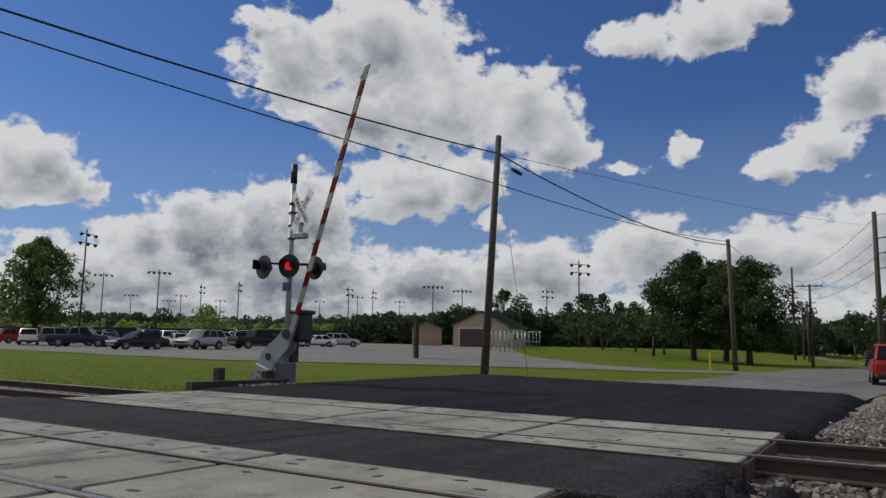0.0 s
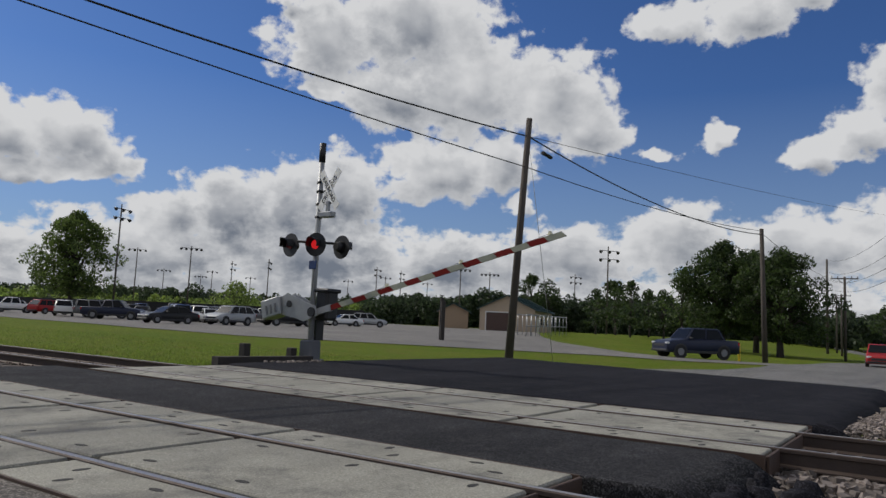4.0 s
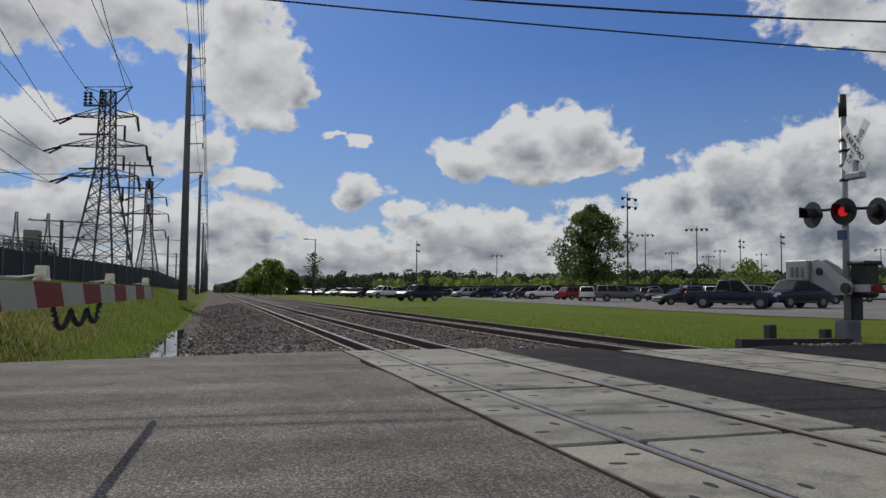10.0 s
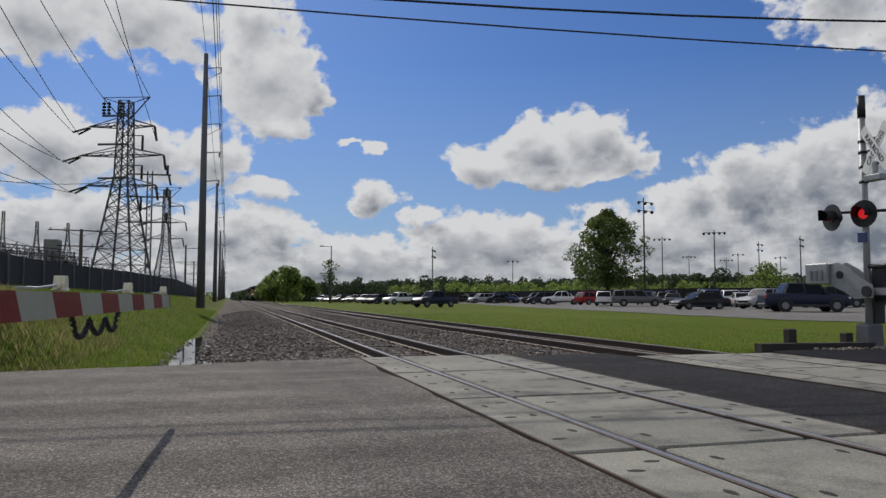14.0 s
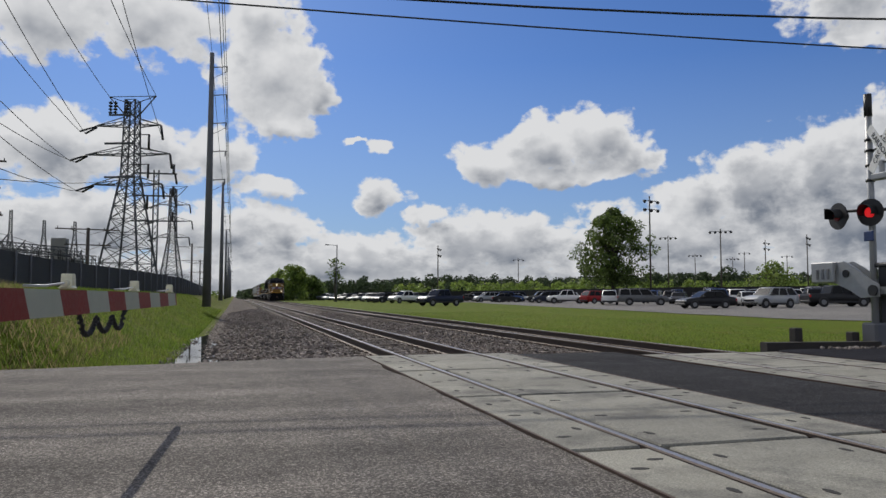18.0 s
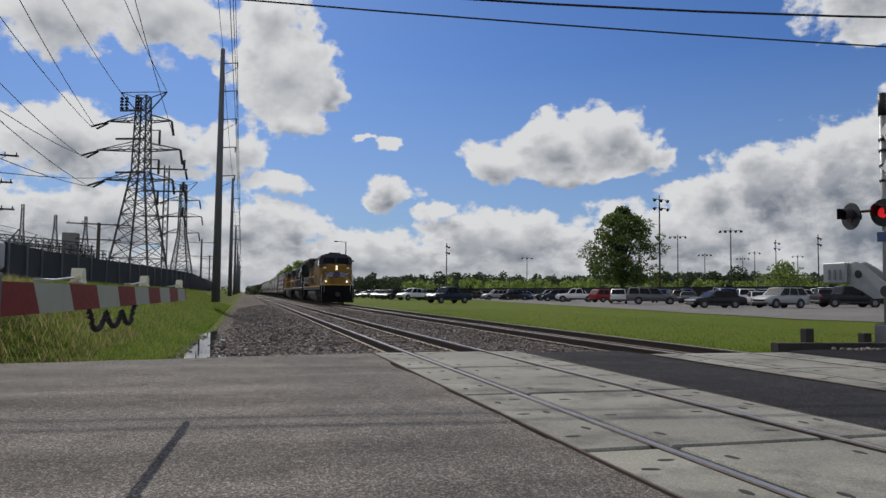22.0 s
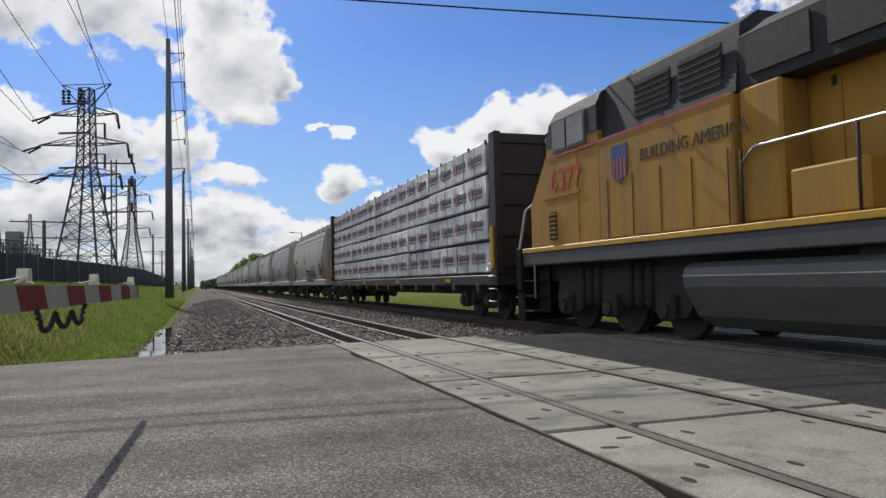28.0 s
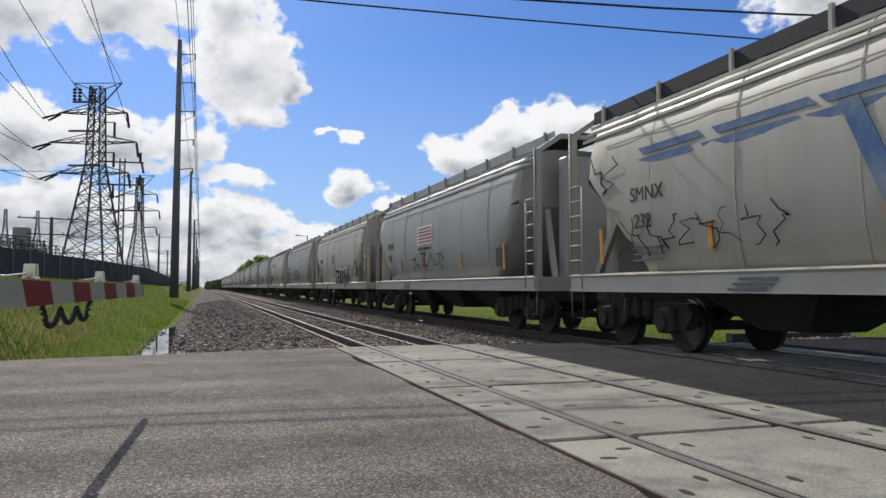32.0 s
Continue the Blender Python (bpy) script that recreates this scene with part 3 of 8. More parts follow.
me = bpy.data.meshes.new("road_mouth")
bm.to_mesh(me)
bm.free()
me.materials.append(OLD_ROAD)
tagged(new("road_mouth", me), kind="structure")
# lumps of asphalt that spilled past the slab beside the panels
sh = Shape()
rnd = random.Random(5)
for k in range(26):
    x, y, r = rnd.uniform(5.2, 7.0), 0.95 - 0.75 * rnd.random() ** 1.6, rnd.uniform(0.05, 0.16)
    z = -0.1 - 0.24 * (0.95 - y)
    n = 7
    sh.v += [(x + r * rnd.uniform(0.8, 1.2) * math.cos(q * math.tau / n), y + r * rnd.uniform(0.8, 1.2) * math.sin(q * math.tau / n), z - 0.1) for q in range(n)]
    sh.v += [(x + 0.6 * r * math.cos(q * math.tau / n), y + 0.6 * r * math.sin(q * math.tau / n), z + r * rnd.uniform(0.25, 0.45)) for q in range(n)]
    o = len(sh.v) - 2 * n
    sh.f += [(o + q, o + (q + 1) % n, o + n + (q + 1) % n, o + n + q) for q in range(n)] + [tuple(o + n + q for q in range(n))]
sh.s, sh.smooth = [0] * len(sh.f), [True] * len(sh.f)
tagged(new("asphalt_lumps", sh.mesh("asphalt_lumps", FRESH)), "lumps of black asphalt spilled beside the crossing panels", "asphalt", kind="stuff")

# the car park: a pale sheet laid on the grass
LOT_EDGE = [(40, 160), (37, 114), (34, 90), (31, 66), (28.5, 52), (26.5, 40), (27, 31), (30, 27.5), (37, 27), (42.5, 21.3), (41.6, 15.1), (41.3, 11.7),
            (46, 6), (52, 7), (48.5, 13), (50, 17.5), (55, 22.5), (60, 27.6), (70, 34), (85, 42), (120, 60), (140, 110), (110, 180), (60, 200)]


def build_lot():
    bm = bmesh.new()
    vs = [bm.verts.new((x, y, 0)) for x, y in LOT_EDGE]
    bm.faces.new(vs)
    bmesh.ops.triangulate(bm, faces=bm.faces)
    for _ in range(4):
        bmesh.ops.subdivide_edges(bm, edges=[e for e in bm.edges if e.calc_length() > 6], cuts=1)
        bmesh.ops.triangulate(bm, faces=[f for f in bm.faces if len(f.verts) > 4])
    for v in bm.verts:
        v.co.z = ground_z(v.co.x, v.co.y) + 0.035
    me = bpy.data.meshes.new("car_park")
    bm.to_mesh(me)
    bm.free()
    me.materials.append(LOT)
    tagged(new("car_park", me), kind="structure")


build_lot()


def lot_z(x, y):
    return ground_z(x, y) + 0.035


# puddle in the ditch, its shore broken by stones and grass
sh = Shape()
rnd = random.Random(5)
rows = 60
for k in range(rows + 1):
    u = k / rows
    y = 12.45 + 17.6 * u
    mid = -1.0 - 0.10 * u + 0.10 * math.sin(y * 1.1) * min(1.0, u * 4)
    half = (0.68 - 0.42 * u) * min(1.0, 0.55 + u * 8, (1 - u) * 6 + 0.02)
    sh.v += [(mid - half * rnd.uniform(0.75, 1.15), y, -0.462), (mid + half * rnd.uniform(0.6, 1.2), y, -0.462)]
sh.f = [(2 * k, 2 * k + 1, 2 * k + 3, 2 * k + 2) for k in range(rows)]
sh.s, sh.smooth = [0] * rows, [False] * rows
tagged(new("puddle_water", sh.mesh("puddle_water", WATER)), kind="structure")

# ---- ballast ----
def ballast_z(x, y):
    """Shoulder from the ditch up to the ties, the cribs between them, and the trough between the tracks."""
    if x < 2.2:
        return -0.56 + 0.36 * ss(-0.9, 2.0, x)
    if x < 5.1:
        return -0.225
    if x < 7.0:
        return -0.225 - 0.10 * math.sin((x - 5.1) / 1.9 * math.pi)
    if x < 10.0:
        return -0.225
    return -0.225 - 0.30 * ss(10.0, 11.2, x)


def build_ballast():
    for name, y0, y1 in (("ballast_bed_far", 11.6, 700), ("ballast_bed_near", -60, 1.9)):
        sh = Shape()
        xs = [-1.0 + 0.3 * i for i in range(41)]
        ys = grid_lines(y0, y1, y0 if y0 > 0 else y1, 0.3, 1.06)
        sh.v = [(x, y, ballast_z(x, y) + 0.02 * noise.noise(Vector((x * 2, y * 2, 0)))) for y in ys for x in xs]
        n = len(xs)
        sh.f = [(j * n + i, j * n + i + 1, (j + 1) * n + i + 1, (j + 1) * n + i) for j in range(len(ys) - 1) for i in range(n - 1)]
        sh.s, sh.smooth = [0] * len(sh.f), [True] * len(sh.f)
        tagged(new(name, sh.mesh(name, BALLAST_BED)), kind="structure")


build_ballast()


def stone_field(name, count, place, lo, hi, seed):
    """Loose angular stones as one object."""
    rnd = np.random.RandomState(seed)
    base = np.array([(-1, -1, -0.7), (1, -0.9, -0.6), (0.9, 1, -0.7), (-0.8, 0.9, -0.6), (-0.7, -0.6, 0.7), (0.8, -0.8, 0.6), (0.7, 0.7, 0.8), (-0.9, 0.6, 0.5)])
    faces = np.array([(0, 3, 2, 1), (4, 5, 6, 7), (0, 1, 5, 4), (1, 2, 6, 5), (2, 3, 7, 6), (3, 0, 4, 7)])
    vs, fs = [], []
    for k in range(count):
        x, y, z = place(rnd)
        s = rnd.uniform(lo, hi)
        a, b = rnd.uniform(0, 6.28, 2)
        ca, sa, cb, sb = math.cos(a), math.sin(a), math.cos(b), math.sin(b)
        m = np.array([[ca, -sa, 0], [sa, ca, 0], [0, 0, 1]]) @ np.array([[1, 0, 0], [0, cb, -sb], [0, sb, cb]])
        p = (base * (1 + rnd.uniform(-0.3, 0.3, base.shape)) * (s * np.array([1, rnd.uniform(0.6, 1), rnd.uniform(0.55, 0.9)]))) @ m.T
        vs.append(p + (x, y, z))
        fs.append(faces + 8 * k)
    me = bpy.data.meshes.new(name)
    me.from_pydata(np.concatenate(vs).tolist(), [], np.concatenate(fs).tolist())
    me.materials.append(STONE)
    return tagged(new(name, me), "loose grey-brown crushed ballast stones beside the rails", "ballast", kind="stuff")


def west_stones(r):
    x = r.uniform(-1.15, 2.5) if r.uniform() < 0.7 else r.uniform(2.5, 7.2)
    y = 13.05 - 0.2 * max(0.0, 2.3 - x) + 60 * r.uniform() ** 2.2
    return x, y, ballast_z(x, y) + r.uniform(-0.01, 0.03)


def between_stones(r):
    y = 12.9 + 45 * r.uniform() ** 1.8
    x = r.uniform(4.4, 8.0)
    return x, y, ballast_z(x, y) + r.uniform(-0.015, 0.025)


def south_stones(r):
    x, y = r.uniform(4.3, 14.5), 1.0 - 7 * r.uniform() ** 1.5
    return x, y, max(ballast_z(x, y), ground_z(x, y) if x > 10 else -9) + r.uniform(-0.01, 0.03)


def east_gravel(r):
    x = r.uniform(10, 24)
    y = 0.75 - 3.5 * r.uniform() ** 1.6 - 0.06 * (x - 10)
    return x, y, ground_z(x, y) + 0.05 + r.uniform(-0.01, 0.03)


stone_field("ballast_stones", 15000, west_stones, 0.028, 0.055, 1)
stone_field("ballast_stones_mid", 6500, between_stones, 0.028, 0.05, 2)
stone_field("ballast_stones_south", 5500, south_stones, 0.028, 0.055, 3)
def shore_stones(r):
    y = 12.45 + 14 * r.uniform() ** 1.4
    x = -1.03 + r.choice((-1, 1, 1)) * (0.56 - 0.022 * (y - 13)) + r.normal() * 0.09
    return x, y, -0.48 + r.uniform(-0.02, 0.02)


stone_field("shore_stones", 600, shore_stones, 0.02, 0.055, 9)
stone_field("gravel_shoulder", 9000, east_gravel, 0.012, 0.032, 4)

# brown gravel sheet beside the road mouth
sh = Shape()
rnd = random.Random(12)
gx = [10.6 + 0.8 * i for i in range(32)]
gy = [0.95 - 0.45 * j for j in range(13)]
sh.v = [(x + rnd.uniform(-0.1, 0.1), y - 0.055 * (x - 10.6) + rnd.uniform(-0.12, 0.12), ground_z(x, y - 0.055 * (x - 10.6)) + 0.03 + rnd.uniform(0, 0.02)) for y in gy for x in gx]
n = len(gx)
sh.f = [(j * n + i, j * n + i + 1, (j + 1) * n + i + 1, (j + 1) * n + i) for j in range(len(gy) - 1) for i in range(n - 1)]
sh.s, sh.smooth = [0] * len(sh.f), [True] * len(sh.f)
GRAVEL = mixed_ground("road_gravel", [(0.20, 0.165, 0.13), (0.25, 0.21, 0.165), (0.13, 0.125, 0.07)], (0.5, 2.2, 30.0), bump=1.0, depth=0.03)
tagged(new("gravel_verge", sh.mesh("gravel_verge", GRAVEL)), kind="structure")

# ---- rails, ties ----
def rail_shape(x, y0, y1):
    prof = [(-0.070, -0.185), (0.070, -0.185), (0.070, -0.172), (0.014, -0.150), (0.012, -0.05), (0.036, -0.038), (0.036, -0.010), (0.026, 0.0),
            (-0.026, 0.0), (-0.036, -0.010), (-0.036, -0.038), (-0.012, -0.05), (-0.014, -0.150), (-0.070, -0.172)]
    sh = Shape()
    ys = [y0, -10, 0, 15, 40, 100, y1] if y1 > 100 else [y0, y1]
    n = len(prof)
    for y in ys:
        sh.v += [(x + a, y, b) for a, b in prof]
    for k in range(len(ys) - 1):
        for i in range(n):
            sh.f.append((k * n + i, k * n + (i + 1) % n, (k + 1) * n + (i + 1) % n, (k + 1) * n + i))
            sh.s.append(1 if i == 7 else 0)
            sh.smooth.append(False)
    return sh


for track, cx in (("track_west", T1), ("track_east", T2)):
    tr = tagged(new(track), "railway track of worn steel rails on old timber ties", "railway track", "tracks at the crossing")
    for s in (-HALF, HALF):
        part("rail", rail_shape(cx + s, -70, 900), [RAIL_SIDE, RAIL_TOP], tr, "rust-brown rail with a polished running surface")
    sh = Shape()
    sh.box(-1.28, 1.28, -0.115, 0.115, -0.36, -0.195, 0.012)
    tie = sh.mesh("tie", TIE)
    rnd = random.Random(track)
    for k in range(125):
        t = part("tie", tie, TIE, tr)
        t.location = (cx + rnd.uniform(-0.03, 0.03), 13.15 + 0.52 * k + rnd.uniform(-0.03, 0.03), rnd.uniform(-0.012, 0.006))
        t.rotation_euler.z = rnd.uniform(-0.012, 0.012)
    for k in range(14):
        t = part("tie", tie, TIE, tr)
        t.location = (cx, 1.35 - 0.52 * k, rnd.uniform(-0.01, 0.006))
    far = Shape()
    for k in range(500):
        y = 13.15 + 0.52 * (125 + k)
        far.box(cx - 1.28, cx + 1.28, y - 0.115, y + 0.115, -0.36, -0.2)
    far_ties = part("tie_rest", far, TIE, tr)
    far_ties["kind"] = "stuff"
    plate = Shape()
    plate.box(-0.12, 0.12, -0.16, 0.16, -0.197, -0.178)
    for dx in (-0.095, 0.095):
        plate.tube((dx, 0.06, -0.18), (dx, 0.06, -0.15), 0.016, n=6)
        plate.tube((dx, -0.06, -0.18), (dx, -0.06, -0.15), 0.016, n=6)
    plate = plate.mesh("tie_plate", RUST)
    for s in (-HALF, HALF):
        for k in range(60):
            p = part("tie_plate", plate, RUST, tr)
            p.location = (cx + s, 13.15 + 0.52 * k, 0.0)

# ---- concrete crossing panels ----
def build_panels():
    rnd = random.Random(11)
    for name, cx, y0, n, length in (("crossing_west", T1, 1.86, 4, 2.79), ("crossing_east", T2, 1.0, 4, 2.75)):
        deck = tagged(new(name), "worn concrete crossing panels set between and beside the rails", "crossing panel", "crossing decks")
        for strip_name, xa, xb in (("field", -1.36, -HALF - 0.055), ("gauge", -HALF + 0.108, HALF - 0.108), ("field", HALF + 0.055, 1.36 if cx < 5 else 1.62)):
            sh = Shape()
            sh.box(xa, xb, 0.042, length - 0.042, -0.3, -0.006, 0.014)
            me = sh.mesh(strip_name + "_panel", CONCRETE)
            # dark ovals just proud of the panel, painting the shade of bolt holes
            hole = Shape()
            hole.prism([(0.028 * math.cos(q), 0.062 * math.sin(q)) for q in [k * math.tau / 10 for k in range(10)]], "z", -0.02, -0.0035)
            hole = hole.mesh("bolt_recess", HOLE_SHADE)
            w = xb - xa
            spots = [(0.14, 0.16), (0.86, 0.16), (0.14, 0.5), (0.86, 0.5), (0.14, 0.84), (0.86, 0.84)] if w > 1 else [(0.3, 0.2), (0.72, 0.26), (0.3, 0.52), (0.72, 0.56), (0.3, 0.8), (0.72, 0.86)]
            for k in range(n):
                p = part(strip_name + "_panel", me, CONCRETE, deck, "stained pale concrete panel")
                p.location = (cx, y0 + k * length, rnd.uniform(-0.004, 0.003))
                p.rotation_euler.x = rnd.uniform(-0.001, 0.001)
                for u, v in spots:
                    h = part("bolt_recess", hole, HOLE_SHADE, p)
                    h.location = (xa + (u + rnd.uniform(-0.03, 0.03)) * w, (v + rnd.uniform(-0.03, 0.03)) * length, 0)
                    h.rotation_euler.z = rnd.choice((0.0, 1.57, 0.2, 1.35))
        for s in (-1, 1):
            e = Shape()
            wide = 1.632 if s > 0 and cx > 5 else 1.372
            e.box(cx + s * wide - 0.01, cx + s * wide + 0.01, y0, y0 + n * length, -0.3, -0.004)
            part("edge_angle", e, RUST, deck, "rusty steel edging")
        # floor under the flangeways, groove shade put into its near-black colour
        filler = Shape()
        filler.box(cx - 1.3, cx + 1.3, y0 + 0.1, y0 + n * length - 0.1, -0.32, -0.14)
        part("flangeway_floor", filler, HOLE_SHADE, deck)
        for end in (y0 - 0.03, y0 + n * length):
            b = Shape()
            for xa, xb in ((-0.66, 0.66), (0.81, 1.36), (-1.36, -0.81)):
                b.box(cx + xa, cx + xb, end, end + 0.03, -0.36, -0.012, 0.006)
            part("end_plate", b, RUST, deck, "rusty steel end plate")


build_panels()

# ---- crossing signals and gates ----
def striped_arm(length, pitch, height, thick, lamps, coil=None, first=0.4):
    """The board along -y from the pivot, with its lamps, as named parts under an empty."""
    arm = new("gate_arm")
    n = int((length - first) / pitch) + 1
    y = 0.0
    for k in range(n + 1):
        d = first if k == 0 else min(pitch, length - y)
        if d < 0.03:
            break
        h = height * (1.0 - 0.06 * y / length)
        sh = Shape()
        sl = 0.045
        sh.prism([(-(y + d) - sl, -h / 2), (-y - sl - 0.001, -h / 2), (-y + sl - 0.001, h / 2), (-(y + d) + sl, h / 2)], "x", -thick / 2, thick / 2)
        part("arm_stripe", sh, RED_SHEET if k % 2 else ARM_WHITE, arm, "red reflective band" if k % 2 else "white reflective band")
        y += d
    for i, at in enumerate(lamps):
        lamp = Shape()
        h = height / 2
        lamp.box(-0.032, 0.032, -at - 0.048, -at + 0.046, h + 0.002, h + 0.016, 0.007)
        lamp.prism([(-at - 0.044, h + 0.014), (-at + 0.036, h + 0.014), (-at + 0.024, h + 0.07), (-at + 0.018, h + 0.077), (-at - 0.024, h + 0.077), (-at - 0.032, h + 0.069)], "x", -0.025, 0.025)
        lamp.tube((0, -at + 0.03, h + 0.028), (0, -at + 0.066, h + 0.028), 0.018, 0.015, 10)
        case = part("arm_lamp", lamp, CREAM, arm, "cream gate lamp case")
        lens = Shape()
        lens.tube((-0.029, -at - 0.004, h + 0.044), (0.029, -at - 0.004, h + 0.044), 0.02, n=12)
        part("lamp_lens", lens, CREAM, case, "lamp lens")
        c = Shape()
        c.path([(0, -at + 0.08, h + 0.03), (0.02, -at + 0.3, h + 0.014), (0.01, -at + 0.6, h + 0.012)], 0.0065)
        part("lamp_lead", c, ALU, case, "grey lamp lead")
    if coil:
        y0, y1, drop = coil
        sh = Shape()
        pts = []
        for k in range(181):
            u = k / 180
            sag = drop * (0.25 + 0.75 * abs(math.sin(u * 3 * math.pi)) ** 0.8)
            a = u * 250
            pts.append((0.007 * math.cos(a), -(y0 + (y1 - y0) * u) + 0.004 * math.sin(a), -height / 2 - sag * min(1, u * 12, (1 - u) * 12) + 0.007 * math.sin(a)))
        sh.path(pts, 0.011, 6)
        part("coiled_cable", sh, BLACK_RUBBER, arm, "black coiled spring cable sagging in loops")
    return arm


def flasher(name, at, facing, glow):
    """A round black signal head with hood and lens; facing: degrees about z from -y."""
    head = Shape()
    head.disc((0, 0, 0), "y", 0.30, 0.02, 28)
    head.tube((0, 0.01, 0), (0, 0.2, 0), 0.16, 0.10, 16)
    ob = part(name, head, BLACK, None, "black round signal background")
    ob.matrix_basis = pose(*at, 0, 0, facing)
    hood = Shape()
    n = 14
    ring = []
    for k in range(n + 1):
        a = radians(-20 + 220 * k / n)
        for y, r in ((-0.01, 0.165), (-0.34 + 0.12 * abs(math.cos(a)), 0.165), (-0.34 + 0.12 * abs(math.cos(a)), 0.158), (-0.01, 0.158)):
            ring.append((r * math.cos(a), y, r * math.sin(a)))
    hood.add(ring, [(4 * k + i, 4 * k + (i + 1) % 4, 4 * k + 4 + (i + 1) % 4, 4 * k + 4 + i) for k in range(n) for i in range(4)] + [(3, 2, 1, 0), (4 * n, 4 * n + 1, 4 * n + 2, 4 * n + 3)])
    part("hood", hood, BLACK, ob)
    lens = Shape()
    lens.disc((0, -0.02, 0), "y", 0.11, 0.03, 24)
    part("lens", lens, RED_GLOW if glow else RED_DIM, ob, "lit red lens" if glow else "unlit dark red lens")
    return ob


def far_signal():
    sig = thing("crossing_signal", "grey crossing signal mast with crossbuck, red flashers and striped gate arm", "crossing signal", "crossing gates", pose(13.43, 12.75, 0.0))
    sh = Shape()
    sh.tube((0, 0, 0.0), (0, 0, 5.35), 0.075, 0.07, 14)
    part("mast", sh, ALU, sig, "aluminium-painted mast")
    sh = Shape()
    sh.tube((0, 0, 5.05), (0, 0, 5.55), 0.085, 0.085, 14)
    part("mast_cap", sh, BLACK, sig, "dark cap sleeve")
    sh = Shape()
    sh.box(-0.2, 0.2, -0.2, 0.2, 0.0, 0.5, 0.04)
    sh.box(-0.26, 0.26, -0.26, 0.26, -0.25, 0.03, 0.02)
    part("junction_base", sh, STEEL_POLE, sig, "grey cast junction box base")
    # crossbuck: two white boards with letters, facing west
    for word, tilt in (("RAILROAD", 1), ("CROSSING", -1)):
        b = Shape()
        b.box(-0.61, 0.61, -0.012, 0.0, -0.115, 0.115, 0.004)
        bl = part("crossbuck_board", b, WHITE, sig, "white board with black letters")
        bl.matrix_basis = pose(-0.16 - 0.016 * (tilt > 0), -0.48, 4.28, 0, 0, -101) @ pose(0, 0, 0, 0, 52 * tilt, 0)
        le = part("lettering", letters(word, 0.17, BLACK), BLACK, bl)
        le.matrix_basis = pose(0, -0.014, -0.06)
    # sign box and bell below the crossbuck
    sh = Shape()
    sh.box(-0.22, -0.02, -0.62, -0.2, 3.58, 3.72, 0.02)
    sh.box(-0.16, -0.06, -0.46, -0.36, 3.7, 4.0, 0.02)
    part("bell_box", sh, ALU, sig, "pale grey box on a bracket")
    for z in (4.52, 4.28, 3.95, 3.62):
        sh = Shape()
        sh.tube((0, 0, z - 0.03), (0, 0, z + 0.03), 0.095, n=12)
        sh.bar((0, -0.05, z), (-0.1, -0.5, z), 0.035)
        part("bracket", sh, BLACK, sig)
    # flashers on a cross arm
    sh = Shape()
    sh.tube((-0.42, 0.5, 2.97), (0.5, -0.55, 2.97), 0.035, n=8)
    sh.box(-0.12, 0.12, -0.12, 0.12, 2.7, 3.05, 0.03)
    part("cross_arm", sh, BLACK, sig, "black cross arm")
    for at, facing, glow in (((-0.46, 0.46, 2.86), -97, False), ((-0.14, -0.10, 2.9), -80, True), ((0.36, -0.52, 2.88), 83, False)):
        flasher("flasher", at, facing, glow).parent = sig
    sh = Shape()
    sh.box(-0.13, -0.09, -0.13, 0.11, 2.28, 2.5, 0.01)
    part("blue_plate", sh, BLUE_SIGN, sig, "small dark blue sign plate")
    # mechanism
    sh = Shape()
    sh.box(-0.02, 0.42, -0.5, -0.08, 1.0, 1.75, 0.06)
    sh.box(-0.06, 0.46, -0.54, -0.04, 1.7, 1.8, 0.03)
    sh.prism([(0.1, -0.08), (0.36, -0.08), (0.3, 0.25), (0.16, 0.25)], "z", 0.5, 1.05)
    part("mechanism", sh, BLACK, sig, "dark gate mechanism case")
    arm = striped_arm(6.9, 0.406, 0.13, 0.045, (6.6, 4.4, 2.3))
    arm.parent = sig
    br = Shape()
    br.bar((0, 0.35, 0), (0, -0.5, 0), 0.09, 0.16)
    part("arm_bracket", br, ALU, arm, "grey arm bracket")
    for x in (-0.15, 0.1):
        cw = Shape()
        cw.prism([(-0.12, -0.13), (0.34, -0.16), (0.62, 0.0), (1.12, 0.2), (1.12, 0.6), (0.78, 0.66), (0.46, 0.5), (0.2, 0.3), (-0.12, 0.13)], "x", x - 0.02, x + 0.02)
        part("counterweight_arm", cw, ALU, arm, "pale curved counterweight arm")
    hub = Shape()
    hub.disc((-0.18, 0.72, 0.38), "x", 0.09, 0.03, 12)
    hub.disc((-0.19, 0.0, 0.0), "x", 0.12, 0.05, 14)
    part("arm_hub", hub, BLACK, arm, "dark pivot hub")
    for q in range(5):
        cw = Shape()
        cw.box(-0.27 + 0.09 * q, -0.2 + 0.09 * q, 0.98, 1.66, 0.18, 0.66, 0.025)
        part("counterweight", cw, ALU, arm, "pale counterweight plate")
    for q in range(3):
        cw = Shape()
        cw.box(-0.285, -0.268, 1.1 + 0.16 * q, 1.17 + 0.16 * q, 0.26, 0.5, 0.006)
        part("slot_rib", cw, STEEL_POLE, arm)
    return sig, arm


FAR_SIGNAL, FAR_ARM = far_signal()


